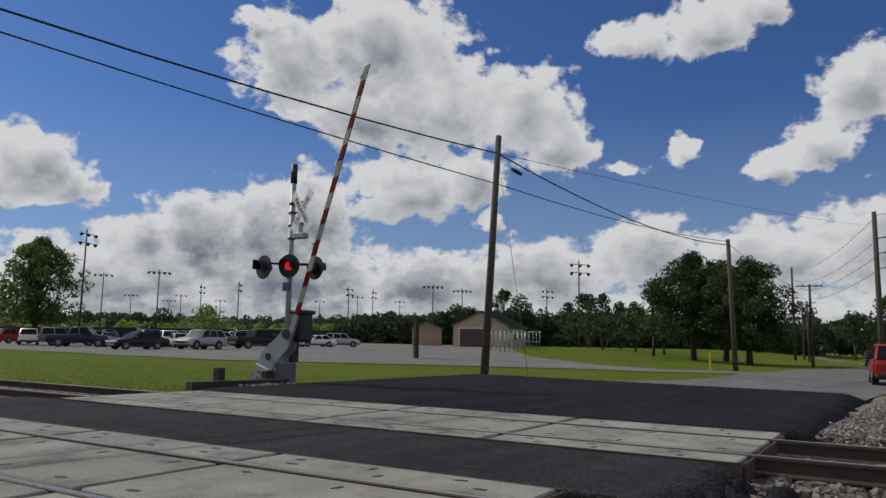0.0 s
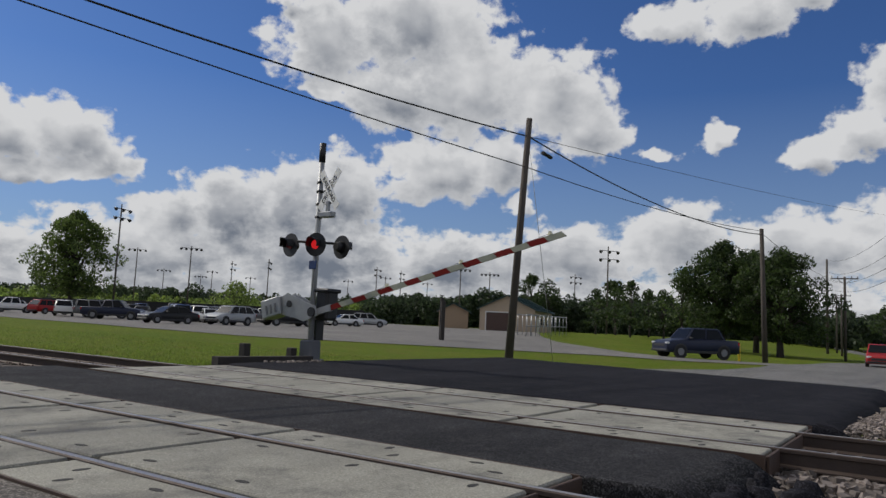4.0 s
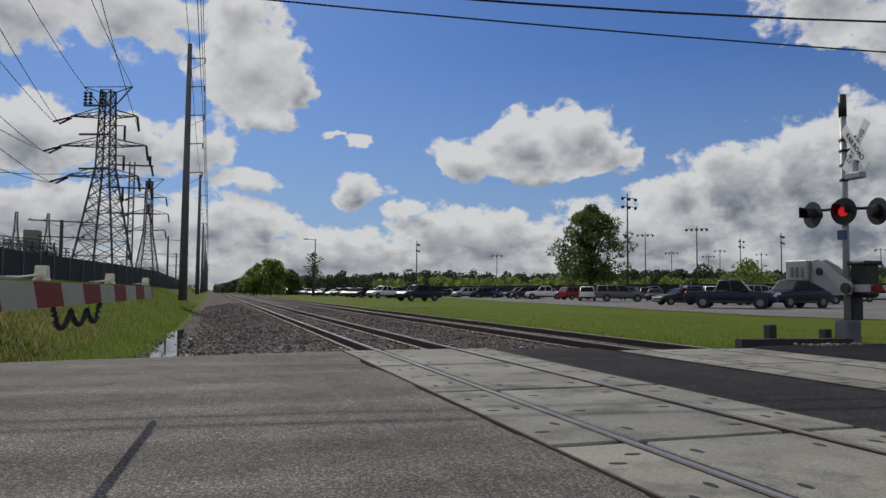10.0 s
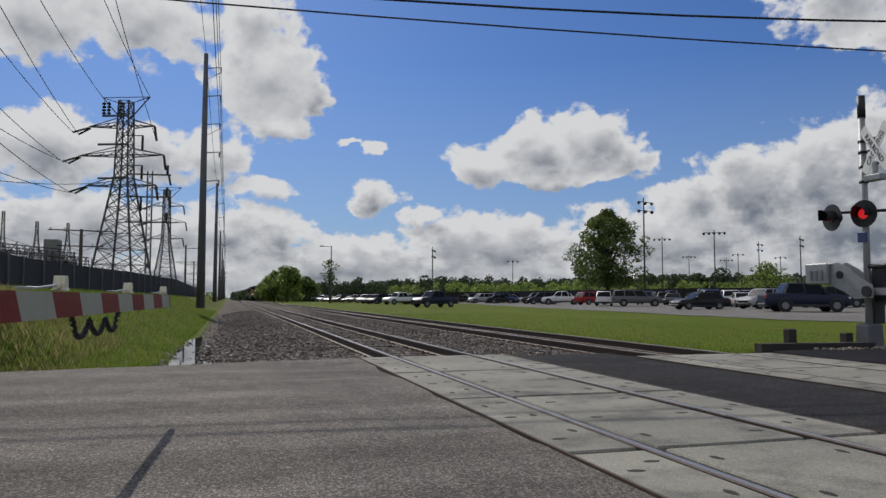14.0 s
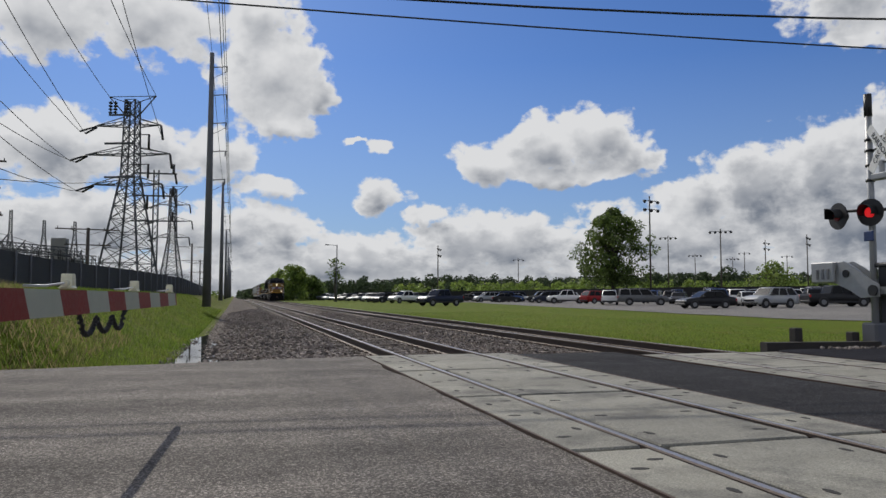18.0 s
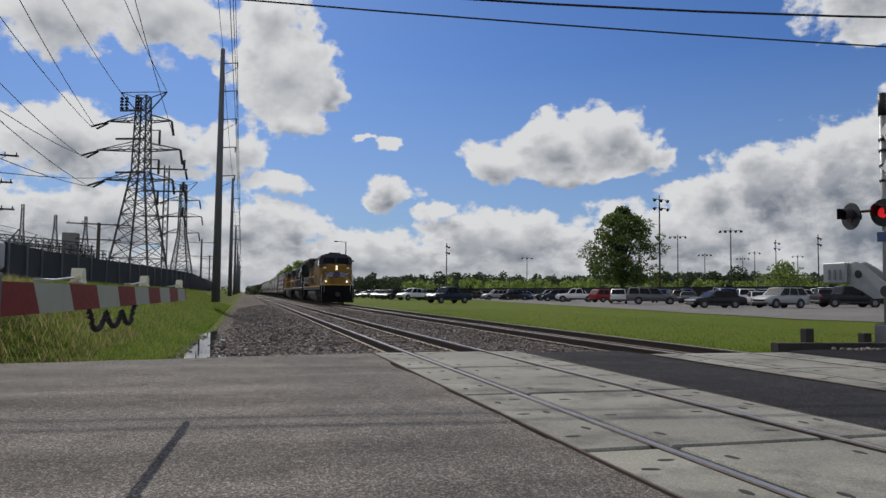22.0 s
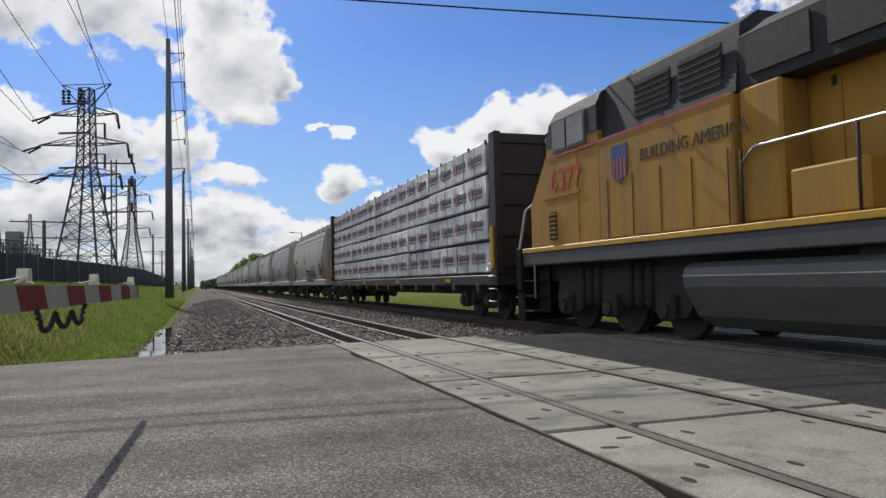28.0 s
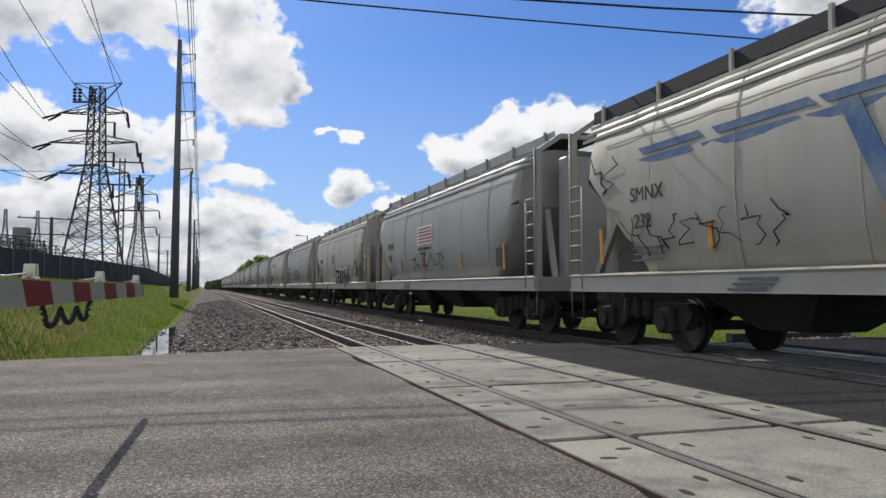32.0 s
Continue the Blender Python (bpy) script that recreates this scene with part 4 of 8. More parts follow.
def near_gate():
    g = thing("crossing_gate", "striped gate arm with cream lamps on a grey mechanism", "crossing gate", "crossing gates", pose(-1.12, 1.1, 0.0))
    sh = Shape()
    sh.tube((0, 0, -0.02), (0, 0, 4.6), 0.075, n=14)
    part("mast", sh, ALU, g, "aluminium-painted mast")
    sh = Shape()
    sh.box(-0.22, 0.22, -0.22, 0.22, -0.1, 0.5, 0.04)
    part("junction_base", sh, ALU, g)
    sh = Shape()
    sh.box(-0.35, -0.06, -0.1, 0.4, 0.75, 1.35, 0.04)
    part("mechanism", sh, BLACK, g, "dark gate mechanism case")
    arm = striped_arm(6.2, 0.487, 0.124, 0.045, (5.85, 4.1, 2.4), (2.6, 3.8, 0.112), 0.275)
    arm.parent = g
    br = Shape()
    br.bar((0, 0.3, 0), (0, -0.4, 0), 0.09, 0.16)
    part("arm_bracket", br, ALU, arm)
    box = Shape()
    box.box(0.2, 0.676, 0.3, 0.5, 0.835, 1.088, 0.006)
    part("weight_box", box, STEEL_POLE, g, "dark grey steel weight box")
    lid = Shape()
    lid.box(0.2, 0.677, 0.295, 0.505, 1.091, 1.145, 0.005)
    part("weight_box_lid", lid, ALU, g, "dull grey box lid")
    br = Shape()
    br.bar((0.0, 0.05, 0.95), (0.25, 0.4, 0.95), 0.06, 0.08)
    part("weight_bracket", br, ALU, g)
    return g, arm


NEAR_GATE, NEAR_ARM = near_gate()

# timber kerb with stub posts beside the far mast
sh = Shape()
sh.bar((10.6, 12.85, -0.02), (13.3, 12.6, -0.02), 0.24, 0.26)
single("timber_kerb", sh, TIMBER, "black tarred timber baulk lying beside the rails", "timber")
for x, y, h in ((11.55, 13.0, 0.4), (13.0, 12.95, 0.3)):
    sh = Shape()
    sh.box(x - 0.1, x + 0.1, y - 0.1, y + 0.1, -0.3, h, 0.02)
    single("stub_post", sh, TIMBER, "short black timber post behind the baulk", "post", "stub posts by the mast")
sh = Shape()
rnd = random.Random(8)
for k in range(40):
    x, y, r = rnd.uniform(11.6, 13.2), rnd.uniform(12.0, 12.4), rnd.uniform(0.02, 0.05)
    sh.box(x - r, x + r, y - r, y + r, -0.02, r, r * 0.5)
single("broken_stones", sh, STONE, "scatter of pale broken stones by the mast foot", "stones", kind="stuff")


# ---- poles and wires ----
at = lambda az, D: (D * math.sin(radians(az)), D * math.cos(radians(az)))
el = lambda deg, D: 1.05 + D * math.tan(radians(deg))
def sagging(a, b, sag, n=14):
    a, b = Vector(a), Vector(b)
    return [a.lerp(b, k / n) - Vector((0, 0, sag * 4 * (k / n) * (1 - k / n))) for k in range(n + 1)]


def wire(a, b, sag, r, label="black overhead cable hanging between poles", n=14):
    sh = Shape()
    sh.path(sagging(a, b, sag, n), r, 5)
    return single("overhead_wire", sh, WIRE, label, "wire", "overhead wires")


def wood_pole(x, y, z0, z1, r=0.14, arms=(), lean=(0, 0), label="weathered wooden utility pole beside the road"):
    p = thing("utility_pole", label, "utility pole", "utility poles", pose(x, y, 0))
    sh = Shape()
    sh.tube((0, 0, z0 - 0.5), (lean[0], lean[1], z1), r * 1.15, r * 0.8, 12)
    part("shaft", sh, POLE_WOOD, p)
    for z, half, ang in arms:
        a = Shape()
        d = Vector((math.cos(radians(ang)), math.sin(radians(ang)), 0))
        a.bar(d * -half + Vector((0, 0, z)), d * half + Vector((0, 0, z)), 0.1, 0.12)
        a.bar(d * (half * 0.55) + Vector((0, 0, z - 0.05)), Vector((0, 0, z - 0.6)), 0.04)
        a.bar(d * (-half * 0.55) + Vector((0, 0, z - 0.05)), Vector((0, 0, z - 0.6)), 0.04)
        part("cross_arm", a, POLE_WOOD, p)
        for u in (-0.92, -0.5, 0.5, 0.92):
            i = Shape()
            q = d * (half * u) + Vector((0, 0, z + 0.06))
            i.tube(q, q + Vector((0, 0, 0.2)), 0.05, 0.03, 8)
            part("insulator", i, BLACK, p)
    return p


wood_pole(24.0, 12.9, -0.3, 9.1, 0.145, lean=(0.4, -0.35), label="leaning dark wooden utility pole with guy wire by the road")
wood_pole(54.4, 9.45, -0.5, 8.75, 0.17, lean=(-0.3, 0.2))
wood_pole(-26.0, 19.0, 1.0, 9.5, 0.17)
wood_pole(90.1, 7.8, -0.8, 8.3, 0.15, arms=((8.1, 1.35, 100),))
wood_pole(138, 12.6, -0.8, 9.3, 0.16, arms=((9.0, 1.4, 100), (8.0, 1.4, 100)))
wood_pole(165, 16, -0.8, 10.5, 0.16, arms=((10.2, 1.4, 100),))
U, L = Vector((24.37, 12.57, 8.4)), Vector((24.3, 12.62, 7.2))
wire(U, (-26, 19, 9.3), 1.25, 0.028)
wire(L, (-26, 19, 8.4), 0.55, 0.02)
wire(U, (54.15, 9.6, 8.35), 0.75, 0.03)
wire(L, (54.15, 9.6, 8.6), 0.35, 0.02)
wire(U, (110, 2.3, 17.5), 0.4, 0.012)
wire((54.2, 9.6, 8.4), (90.1, 7.8, 7.6), 0.6, 0.018)
sh = Shape()
sh.tube((24.35, 12.6, 8.7), (26.0, 12.0, -0.25), 0.012, n=5)
single("guy_wire", sh, GALV, "thin steel guy wire stayed from the leaning pole", "wire")
sh = Shape()
sh.tube((25.6, 12.55, 8.03), (26.25, 12.48, 7.96), 0.075, n=10)
single("cable_splice", sh, BLACK_RUBBER, "black cable splice case hung on the overhead cable", "splice case")
# power line beyond the lawn, seen end on
px, py = at(89.3, 62)
wood_pole(px, py, -1.0, el(9.4, 62), 0.2, arms=(), label="tall grey power pole beside the road")
qx, qy = at(83.9, 150)
wood_pole(qx, qy, -1.0, el(5.8, 150), 0.22, arms=(), label="tall grey power pole beyond the lawn")
for dz in (0.0, 2.2, 3.6, 5.0):
    wire((px, py - 0.3, el(9.4, 62) - 0.2 - 0.8 * dz), (qx, qy - 0.3, el(5.8, 150) - 0.2 - dz), 1.4, 0.02, "power line sagging between tall poles")
    wire((px, py - 0.3, el(9.4, 62) - 0.2 - 0.8 * dz), (px + 2, py - 60, el(9.4, 62) - 0.2 - 0.8 * dz), 1.0, 0.02, "power line sagging between tall poles")
    if dz:
        sh = Shape()
        sh.bar((px, py - 0.9, el(9.4, 62) - 0.8 * dz - 0.1), (px, py + 0.1, el(9.4, 62) - 0.8 * dz - 0.3), 0.07)
        single("line_bracket", sh, STEEL_POLE, "short steel line bracket on the tall pole", "bracket", "line brackets")
wood_pole(px + 2, py - 60, -1.0, el(9.4, 62), 0.2, label="tall grey power pole beside the road")


def steel_pole(x, y, z0, z1, r, arms, n=14):
    p = thing("steel_power_pole", "tall dark steel power pole with short insulator arms", "power pole", "steel poles along the railway", pose(x, y, 0))
    sh = Shape()
    sh.tube((0, 0, z0 - 0.5), (0, 0, z1), r, r * 0.5, n)
    part("shaft", sh, STEEL_POLE, p)
    for k in range(arms):
        z = z1 - 1.2 - k * 2.35
        a = Shape()
        a.tube((0.1, 0, z), (1.25, -0.1, z + 0.12), 0.05, 0.035, 6)
        a.tube((1.2, -0.1, z + 0.1), (1.2, -0.1, z - 0.35), 0.06, 0.05, 6)
        part("insulator_arm", a, STEEL_POLE, p)
        if k % 2 == 0:
            b = Shape()
            b.bar((0.15, 0, z - 0.9), (1.2, -0.1, z - 0.3), 0.035)
            part("brace", b, STEEL_POLE, p)
    return p


SPOLES = [(-2.2, 62, 0.7, 21.1, 0.35), (-2.35, 130, 0.8, 20.6, 0.38), (-2.5, 200, 0.8, 18.4, 0.4), (-2.6, 270, 0.8, 18.5, 0.4), (-2.7, 345, 0.8, 18.5, 0.4), (-2.8, 430, 0.8, 18.5, 0.4), (-2.9, 520, 0.8, 18.5, 0.4)]
for x, y, z0, z1, r in SPOLES:
    steel_pole(x, y, z0, z1, r, 5 if y < 150 else 4)
for k in range(4):
    for p, q in zip([(-2.0, -14, 0.7, 21.1, 0.4)] + SPOLES[:3], SPOLES[:4]):
        side = 1.2 if k < 3 else 0.0
        zz = (lambda s: s[3] - 1.55 - k * 2.35 if k < 3 else s[3])
        wire((p[0] + side, p[1], zz(p)), (q[0] + side, q[1], zz(q)), 1.1, 0.016 + 0.00008 * q[1], "thin power line strung between steel poles", 10)


def lattice_tower(x, y, z0, h, base, waist_h, waist, arms, name="lattice_tower", n=7, horns=True, gauge=1.0, turn=0):
    """Four legs that close in to a waist, a narrow shaft above it, cross arms and bracing."""
    t = thing(name, "grey steel lattice transmission tower with cross arms", "transmission tower", "transmission towers", pose(x, y, z0, 0, 0, turn))
    half = lambda z: base + (waist - base) * min(z / waist_h, 1.0) if z < waist_h else waist * (1 - 0.25 * (z - waist_h) / (h - waist_h))
    levels = [waist_h * (1 - (1 - k / n) ** 1.25) for k in range(n + 1)]
    up = [waist_h + (h - waist_h) * k / 7 for k in range(1, 8)]
    lv = levels + up
    for sx, sy in ((-1, -1), (1, -1), (1, 1), (-1, 1)):
        leg = Shape()
        for a, b in zip(lv, lv[1:]):
            leg.bar((sx * half(a), sy * half(a), a), (sx * half(b), sy * half(b), b), (0.2 if a < waist_h else 0.16) * gauge)
        part("leg", leg, LATTICE, t)["kind"] = "stuff"
    for axis in range(4):
        face = Shape()
        c = [(-1, -1), (1, -1), (1, 1), (-1, 1)]
        (ax, ay), (bx, by) = c[axis], c[(axis + 1) % 4]
        for a, b in zip(lv, lv[1:]):
            ha, hb = half(a), half(b)
            face.bar((ax * ha, ay * ha, a), (bx * hb, by * hb, b), 0.075 * gauge)
            face.bar((bx * ha, by * ha, a), (ax * hb, ay * hb, b), 0.075 * gauge)
            face.bar((ax * hb, ay * hb, b), (bx * hb, by * hb, b), 0.075 * gauge)
        part("bracing", face, LATTICE, t)["kind"] = "stuff"
    for z, lft, rgt in arms:
        for s, reach in ((-1, lft), (1, rgt)):
            w = half(z)
            arm = Shape()
            for sy in (-1, 1):
                arm.bar((s * w, sy * w, z), (s * reach, 0, z + 0.1), 0.14)
                arm.bar((s * w, sy * w, z + 1.1), (s * reach, 0, z + 0.12), 0.1)
            for u in (0.3, 0.6):
                arm.bar((s * (w + (reach - w) * u), -w * (1 - u), z), (s * (w + (reach - w) * u), w * (1 - u), z), 0.08)
                arm.bar((s * (w + (reach - w) * u), 0, z), (s * (w + (reach - w) * (u - 0.25)), 0, z + 1.1 * (1 - u)), 0.08)
            part("cross_arm", arm, LATTICE, t)
            ins = Shape()
            if s < 0:
                ins.tube((s * reach, 0, z), (s * (reach + 1.6), -1.2, z - 0.9), 0.14, n=7)
                ins.tube((s * reach, 0.4, z), (s * (reach + 1.6), 0.2, z - 0.9), 0.14, n=7)
            else:
                ins.tube((s * reach, 0, z), (s * (reach + 0.3), 0, z - 2.0), 0.17, n=7)
            part("insulator_string", ins, BLACK, t, "dark insulator string")
    if horns:
        hn = Shape()
        w = half(h)
        for s in (-1, 1):
            hn.bar((s * w, 0, h - 2.4), (s * 3.4, 0, h + 0.6), 0.14)
            hn.bar((s * w, 0, h - 0.3), (s * 3.4, 0, h + 0.6), 0.1)
        hn.bar((-3.4, 0, h + 0.6), (3.4, 0, h + 0.6), 0.09)
        part("earth_wire_peak", hn, LATTICE, t)
    return t


TD = 110.0
tx, ty = at(-7.5, TD)
TZ = el(1.2, TD)
main = lattice_tower(tx, ty, TZ, el(14.0, TD) - TZ, 2.95, el(8.6, TD) - TZ, 0.95, [(el(12.2, TD) - TZ, 5.3, 4.2), (el(10.15, TD) - TZ, 6.6, 5.6), (el(8.0, TD) - TZ, 5.5, 4.6)], n=8, turn=-20, gauge=1.15)
for z, x0 in ((el(12.9, TD) - TZ, -2.9), (el(10.9, TD) - TZ, -3.4), (el(8.5, TD) - TZ, -3.3)):
    sh = Shape()
    sh.bar((x0, -0.9, z), (0.9, -0.9, z), 0.2, 0.26)
    part("platform_beam", sh, LATTICE, main)
for x0 in (-2.7, -2.0, -0.3):
    sh = Shape()
    z = el(12.9, TD) - TZ
    sh.tube((x0, -0.9, z), (x0, -0.9, z + 2.0), 0.08, n=6)
    for k in range(4):
        sh.disc((x0, -0.9, z + 0.35 + 0.45 * k), "z", 0.27, 0.2, 10)
    part("arrester", sh, BLACK, main, "dark upright insulator stack")
for z in (el(11.5, TD) - TZ, el(9.4, TD) - TZ, el(7.2, TD) - TZ):
    sh = Shape()
    sh.bar((0.8, -0.8, z), (2.9, -0.8, z), 0.12)
    sh.tube((2.9, -0.8, z), (2.9, -0.8, z - 2.0), 0.16, n=7)
    part("jumper_bracket", sh, BLACK, main)
lattice_tower(*at(-4.55, 190), el(0.9, 190), el(7.9, 190) - el(0.9, 190), 2.3, el(4.2, 190) - el(0.9, 190), 0.85, [(el(6.7, 190) - el(0.9, 190), 4.0, 4.0), (el(5.5, 190) - el(0.9, 190), 4.6, 4.6), (el(4.3, 190) - el(0.9, 190), 3.9, 4.0)], n=6, turn=-12, gauge=1.2)
for az, D, top in ((-3.15, 200, 3.9), (-2.55, 300, 2.7), (-2.25, 400, 2.1)):
    hx, hy = at(az, D)
    wood_pole(hx, hy, 0.9, el(top, D), 0.26, arms=((el(top - 0.25, D), 3.6, 0), (el(top - 0.25, D) - 3.6, 4.2, 0)), label="tall power pole with two wide cross arms")


def terminal_frame(az, D, top_el, side):
    """A tall two-legged steel frame with strain insulators."""
    x, y = at(az, D)
    z0 = el(1.0, D)
    f = thing("terminal_mast", "slim steel line terminal mast with insulator arms", "transmission mast", "transmission towers", pose(x, y, z0))
    h = el(top_el, D) - z0
    sh = Shape()
    for s in (-0.35, 0.35):
        sh = Shape()
        sh.bar((s, 0, -2.2), (s, 0, h), 0.2)
        part("leg", sh, LATTICE, f)
    br = Shape()
    k = 0.0
    while k < h - 1:
        br.bar((-0.35, 0, k), (0.35, 0, k + 1), 0.07)
        br.bar((0.35, 0, k), (-0.35, 0, k + 1), 0.07)
        k += 1
    part("lacing", br, LATTICE, f)["kind"] = "stuff"
    for z in (h - 0.6, h * 0.765, h * 0.54):
        a = Shape()
        a.bar((-3.4, 0, z), (3.0 * side, 0, z + 0.1), 0.22)
        part("beam", a, LATTICE, f)
        i = Shape()
        i.tube((2.5 * side, 0, z + 0.1), (2.5 * side, 0, z + 1.6), 0.2, n=7)
        i.tube((2.7 * side, 0, z + 0.1), (3.0 * side, 0, z - 1.5), 0.16, n=7)
        part("insulator", i, BLACK, f)
    return f


terminal_frame(-5.75, 120, 9.2, 1)
px, py = at(-10.15, 85)
wood_pole(px, py, 1.5, el(4.8, 85), 0.2, arms=((el(4.7, 85), 3.1, 10), (el(3.6, 85), 2.2, 10)), label="wooden power pole with two cross arms beyond the fence")
px, py = at(-16.9, 60)
wood_pole(px, py, 1.5, el(9.6, 60), 0.2, arms=((el(9.0, 60), 1.7, 10), (el(7.2, 60), 1.4, 10), (el(5.4, 60), 1.6, 10)), label="wooden power pole with three cross arms beyond the fence")
for az in (-14.9, -12.9, -11.0, -16.6):
    x, y = at(az, 150)
    lattice_tower(x, y, 0.9, el(5.2 if az > -14 else 5.8, 150) - 0.9, 1.3, 11, 0.25, [], "substation_mast", n=6, horns=False, gauge=0.45)
# long spans to the tower's arms
frame_at = pose(tx, ty, TZ, 0, 0, -20)
tip = lambda x, y, z: tuple(frame_at @ Vector((x, y, z)))
Z1, Z2, Z3, ZT = (el(e, TD) - TZ for e in (12.2, 10.15, 8.0, 14.0))
for (az0, e0), end in (((-18, 27), tip(-3.4, 0, ZT + 0.6)), ((-13.5, 29), tip(3.4, 0, ZT + 0.6)), ((-22, 24), tip(-6.9, -1.2, Z1 - 0.9)), ((-20, 26), tip(-6.9, 0.2, Z1 - 0.9)), ((-22, 19), tip(-8.2, -1.2, Z2 - 0.9)),
                       ((-23, 16), tip(-8.2, 0.2, Z2 - 0.9)), ((-22, 16), tip(-7.1, -1.2, Z3 - 0.9)), ((-23, 11.5), tip(-7.1, 0.2, Z3 - 0.9)), ((-11.5, 30), tip(4.5, 0, Z1 - 2.0)), ((-24, 8.5), tip(-2.9, -0.9, Z3 + 0.4))):
    ax, ay = at(az0, 55)
    wire((ax, ay, el(e0, 55)), end, 0.8, 0.042, "thin transmission line strung to the lattice tower", 8)

# ---- screened fence and the switchyard behind it ----
def build_fence():
    f = thing("screen_fence", "black cloth-screened chain-link fence along the embankment", "fence", at=pose(0, 0, 0))
    pts = []
    for az, top, D in ((-27, 5.2, 16.5), (-23, 4.4, 17.5), (-15.7, 3.2, 22), (-13.7, 2.75, 27), (-10.6, 2.3, 36), (-6.9, 1.85, 52), (-3.8, 1.35, 80), (-2.6, 0.85, 110), (-2.0, 0.5, 170)):
        x, y = at(az, D)
        pts.append((x, y, el(top, D)))
    for a, b in zip(pts, pts[1:]):
        sh = Shape()
        sh.add([(a[0], a[1], a[2]), (b[0], b[1], b[2]), (b[0], b[1], b[2] - 2.0), (a[0], a[1], a[2] - 2.0),
                (a[0] - 0.03, a[1], a[2]), (b[0] - 0.03, b[1], b[2]), (b[0] - 0.03, b[1], b[2] - 2.0), (a[0] - 0.03, a[1], a[2] - 2.0)],
               [(0, 1, 2, 3), (7, 6, 5, 4), (0, 4, 5, 1), (2, 6, 7, 3)])
        part("screen_panel", sh, FENCE_SCREEN, f)
        n = max(2, int(math.dist(a[:2], b[:2]) / 3))
        for k in range(n):
            u = k / n
            x, y, z = (a[i] + (b[i] - a[i]) * u for i in range(3))
            p = Shape()
            p.tube((x + 0.05, y, z - 2.2), (x + 0.05, y, z + 0.05), 0.035, n=6)
            p.tube((x + 0.05, y, z + 0.05), (x + 0.3, y - 0.1, z + 0.35), 0.02, n=5)
            part("post", p, STEEL_POLE, f)
    top = Shape()
    for dz, dx in ((0.12, 0.1), (0.22, 0.2), (0.33, 0.3)):
        top.path([(x + dx, y, z + dz) for x, y, z in pts], 0.008, 4)
    part("barbed_strand", top, STEEL_POLE, f)


build_fence()


def build_switchyard():
    y = thing("switchyard", "steel switchyard gantries and bus work behind the fence", "switchyard", at=pose(0, 0, 0))
    for D, zs, a0, a1 in ((95, (3.7, 4.3), -19, -11.2), (115, (3.2, 3.9), -18, -10.4), (135, (3.0, 3.5), -17, -9.6)):
        for z in zs:
            p, q = at(a0, D), at(a1, D)
            zz = el(z, D) - 0.6
            g = Shape()
            for dy in (0, 0.8):
                g.bar((p[0], p[1] + dy, zz), (q[0], q[1] + dy, zz - 1.0), 0.09)
                g.bar((p[0], p[1] + dy, zz - 0.7), (q[0], q[1] + dy, zz - 1.7), 0.09)
            n = 18
            for k in range(n):
                u, v = k / n, (k + 1) / n
                g.bar((p[0] + (q[0] - p[0]) * u, p[1] + (q[1] - p[1]) * u, zz - u), (p[0] + (q[0] - p[0]) * v, p[1] + (q[1] - p[1]) * v, zz - 0.7 - v), 0.08)
            part("gantry_beam", g, LATTICE, y)
        for k in range(7):
            u = k / 6
            x, yy = at(a0 + (a1 - a0) * u, D)
            c = Shape()
            for s in (-0.4, 0.4):
                c.bar((x + s, yy, 0.5), (x + s, yy, el(zs[1], D) - 0.6 - u), 0.1)
            part("gantry_column", c, LATTICE, y)
            i = Shape()
            for s in (-1.2, 0, 1.2):
                i.tube((x + s, yy - 0.5, el(zs[0], D) - 1.9), (x + s, yy - 0.5, el(zs[0], D) - 0.8), 0.07, n=6)
            part("insulator_stack", i, BLACK, y)
    x, yy = at(-11.9, 118)
    b = Shape()
    b.box(x - 1.0, x + 1.0, yy - 1, yy + 1, 1, el(4.0, 118), 0.1)
    b.box(x - 6, x + 2.6, yy, yy + 4, 1, el(2.6, 118), 0.1)
    part("control_house", b, surface("pale_blockwork", (0.24, 0.235, 0.225), 0.9, scale=0.6), y, "grey blockwork control building with a tower")


build_switchyard()


# ---- vehicles ----
PAINT = surface("car_paint", (0.3, 0.3, 0.3), 0.45, 0.1, vary=0.06, scale=2, bump=0, coat=0.15, own=True, gloss_vary=0.05, spec=0.3)
TRIM = surface("dark_trim", (0.025, 0.025, 0.027), 0.6, vary=0.2, scale=6)
RIM = surface("alloy_rim", (0.22, 0.22, 0.23), 0.4, 0.6, vary=0.1, bump=0)
LAMP_CLEAR = surface("clear_lamp", (0.7, 0.7, 0.68), 0.15, 0.3, vary=0.1, bump=0)
LAMP_RED = surface("red_tail_lamp", (0.35, 0.012, 0.012), 0.25, vary=0.1, bump=0)
TYRE = surface("tyre", (0.02, 0.02, 0.02), 0.85, vary=0.3, scale=10)
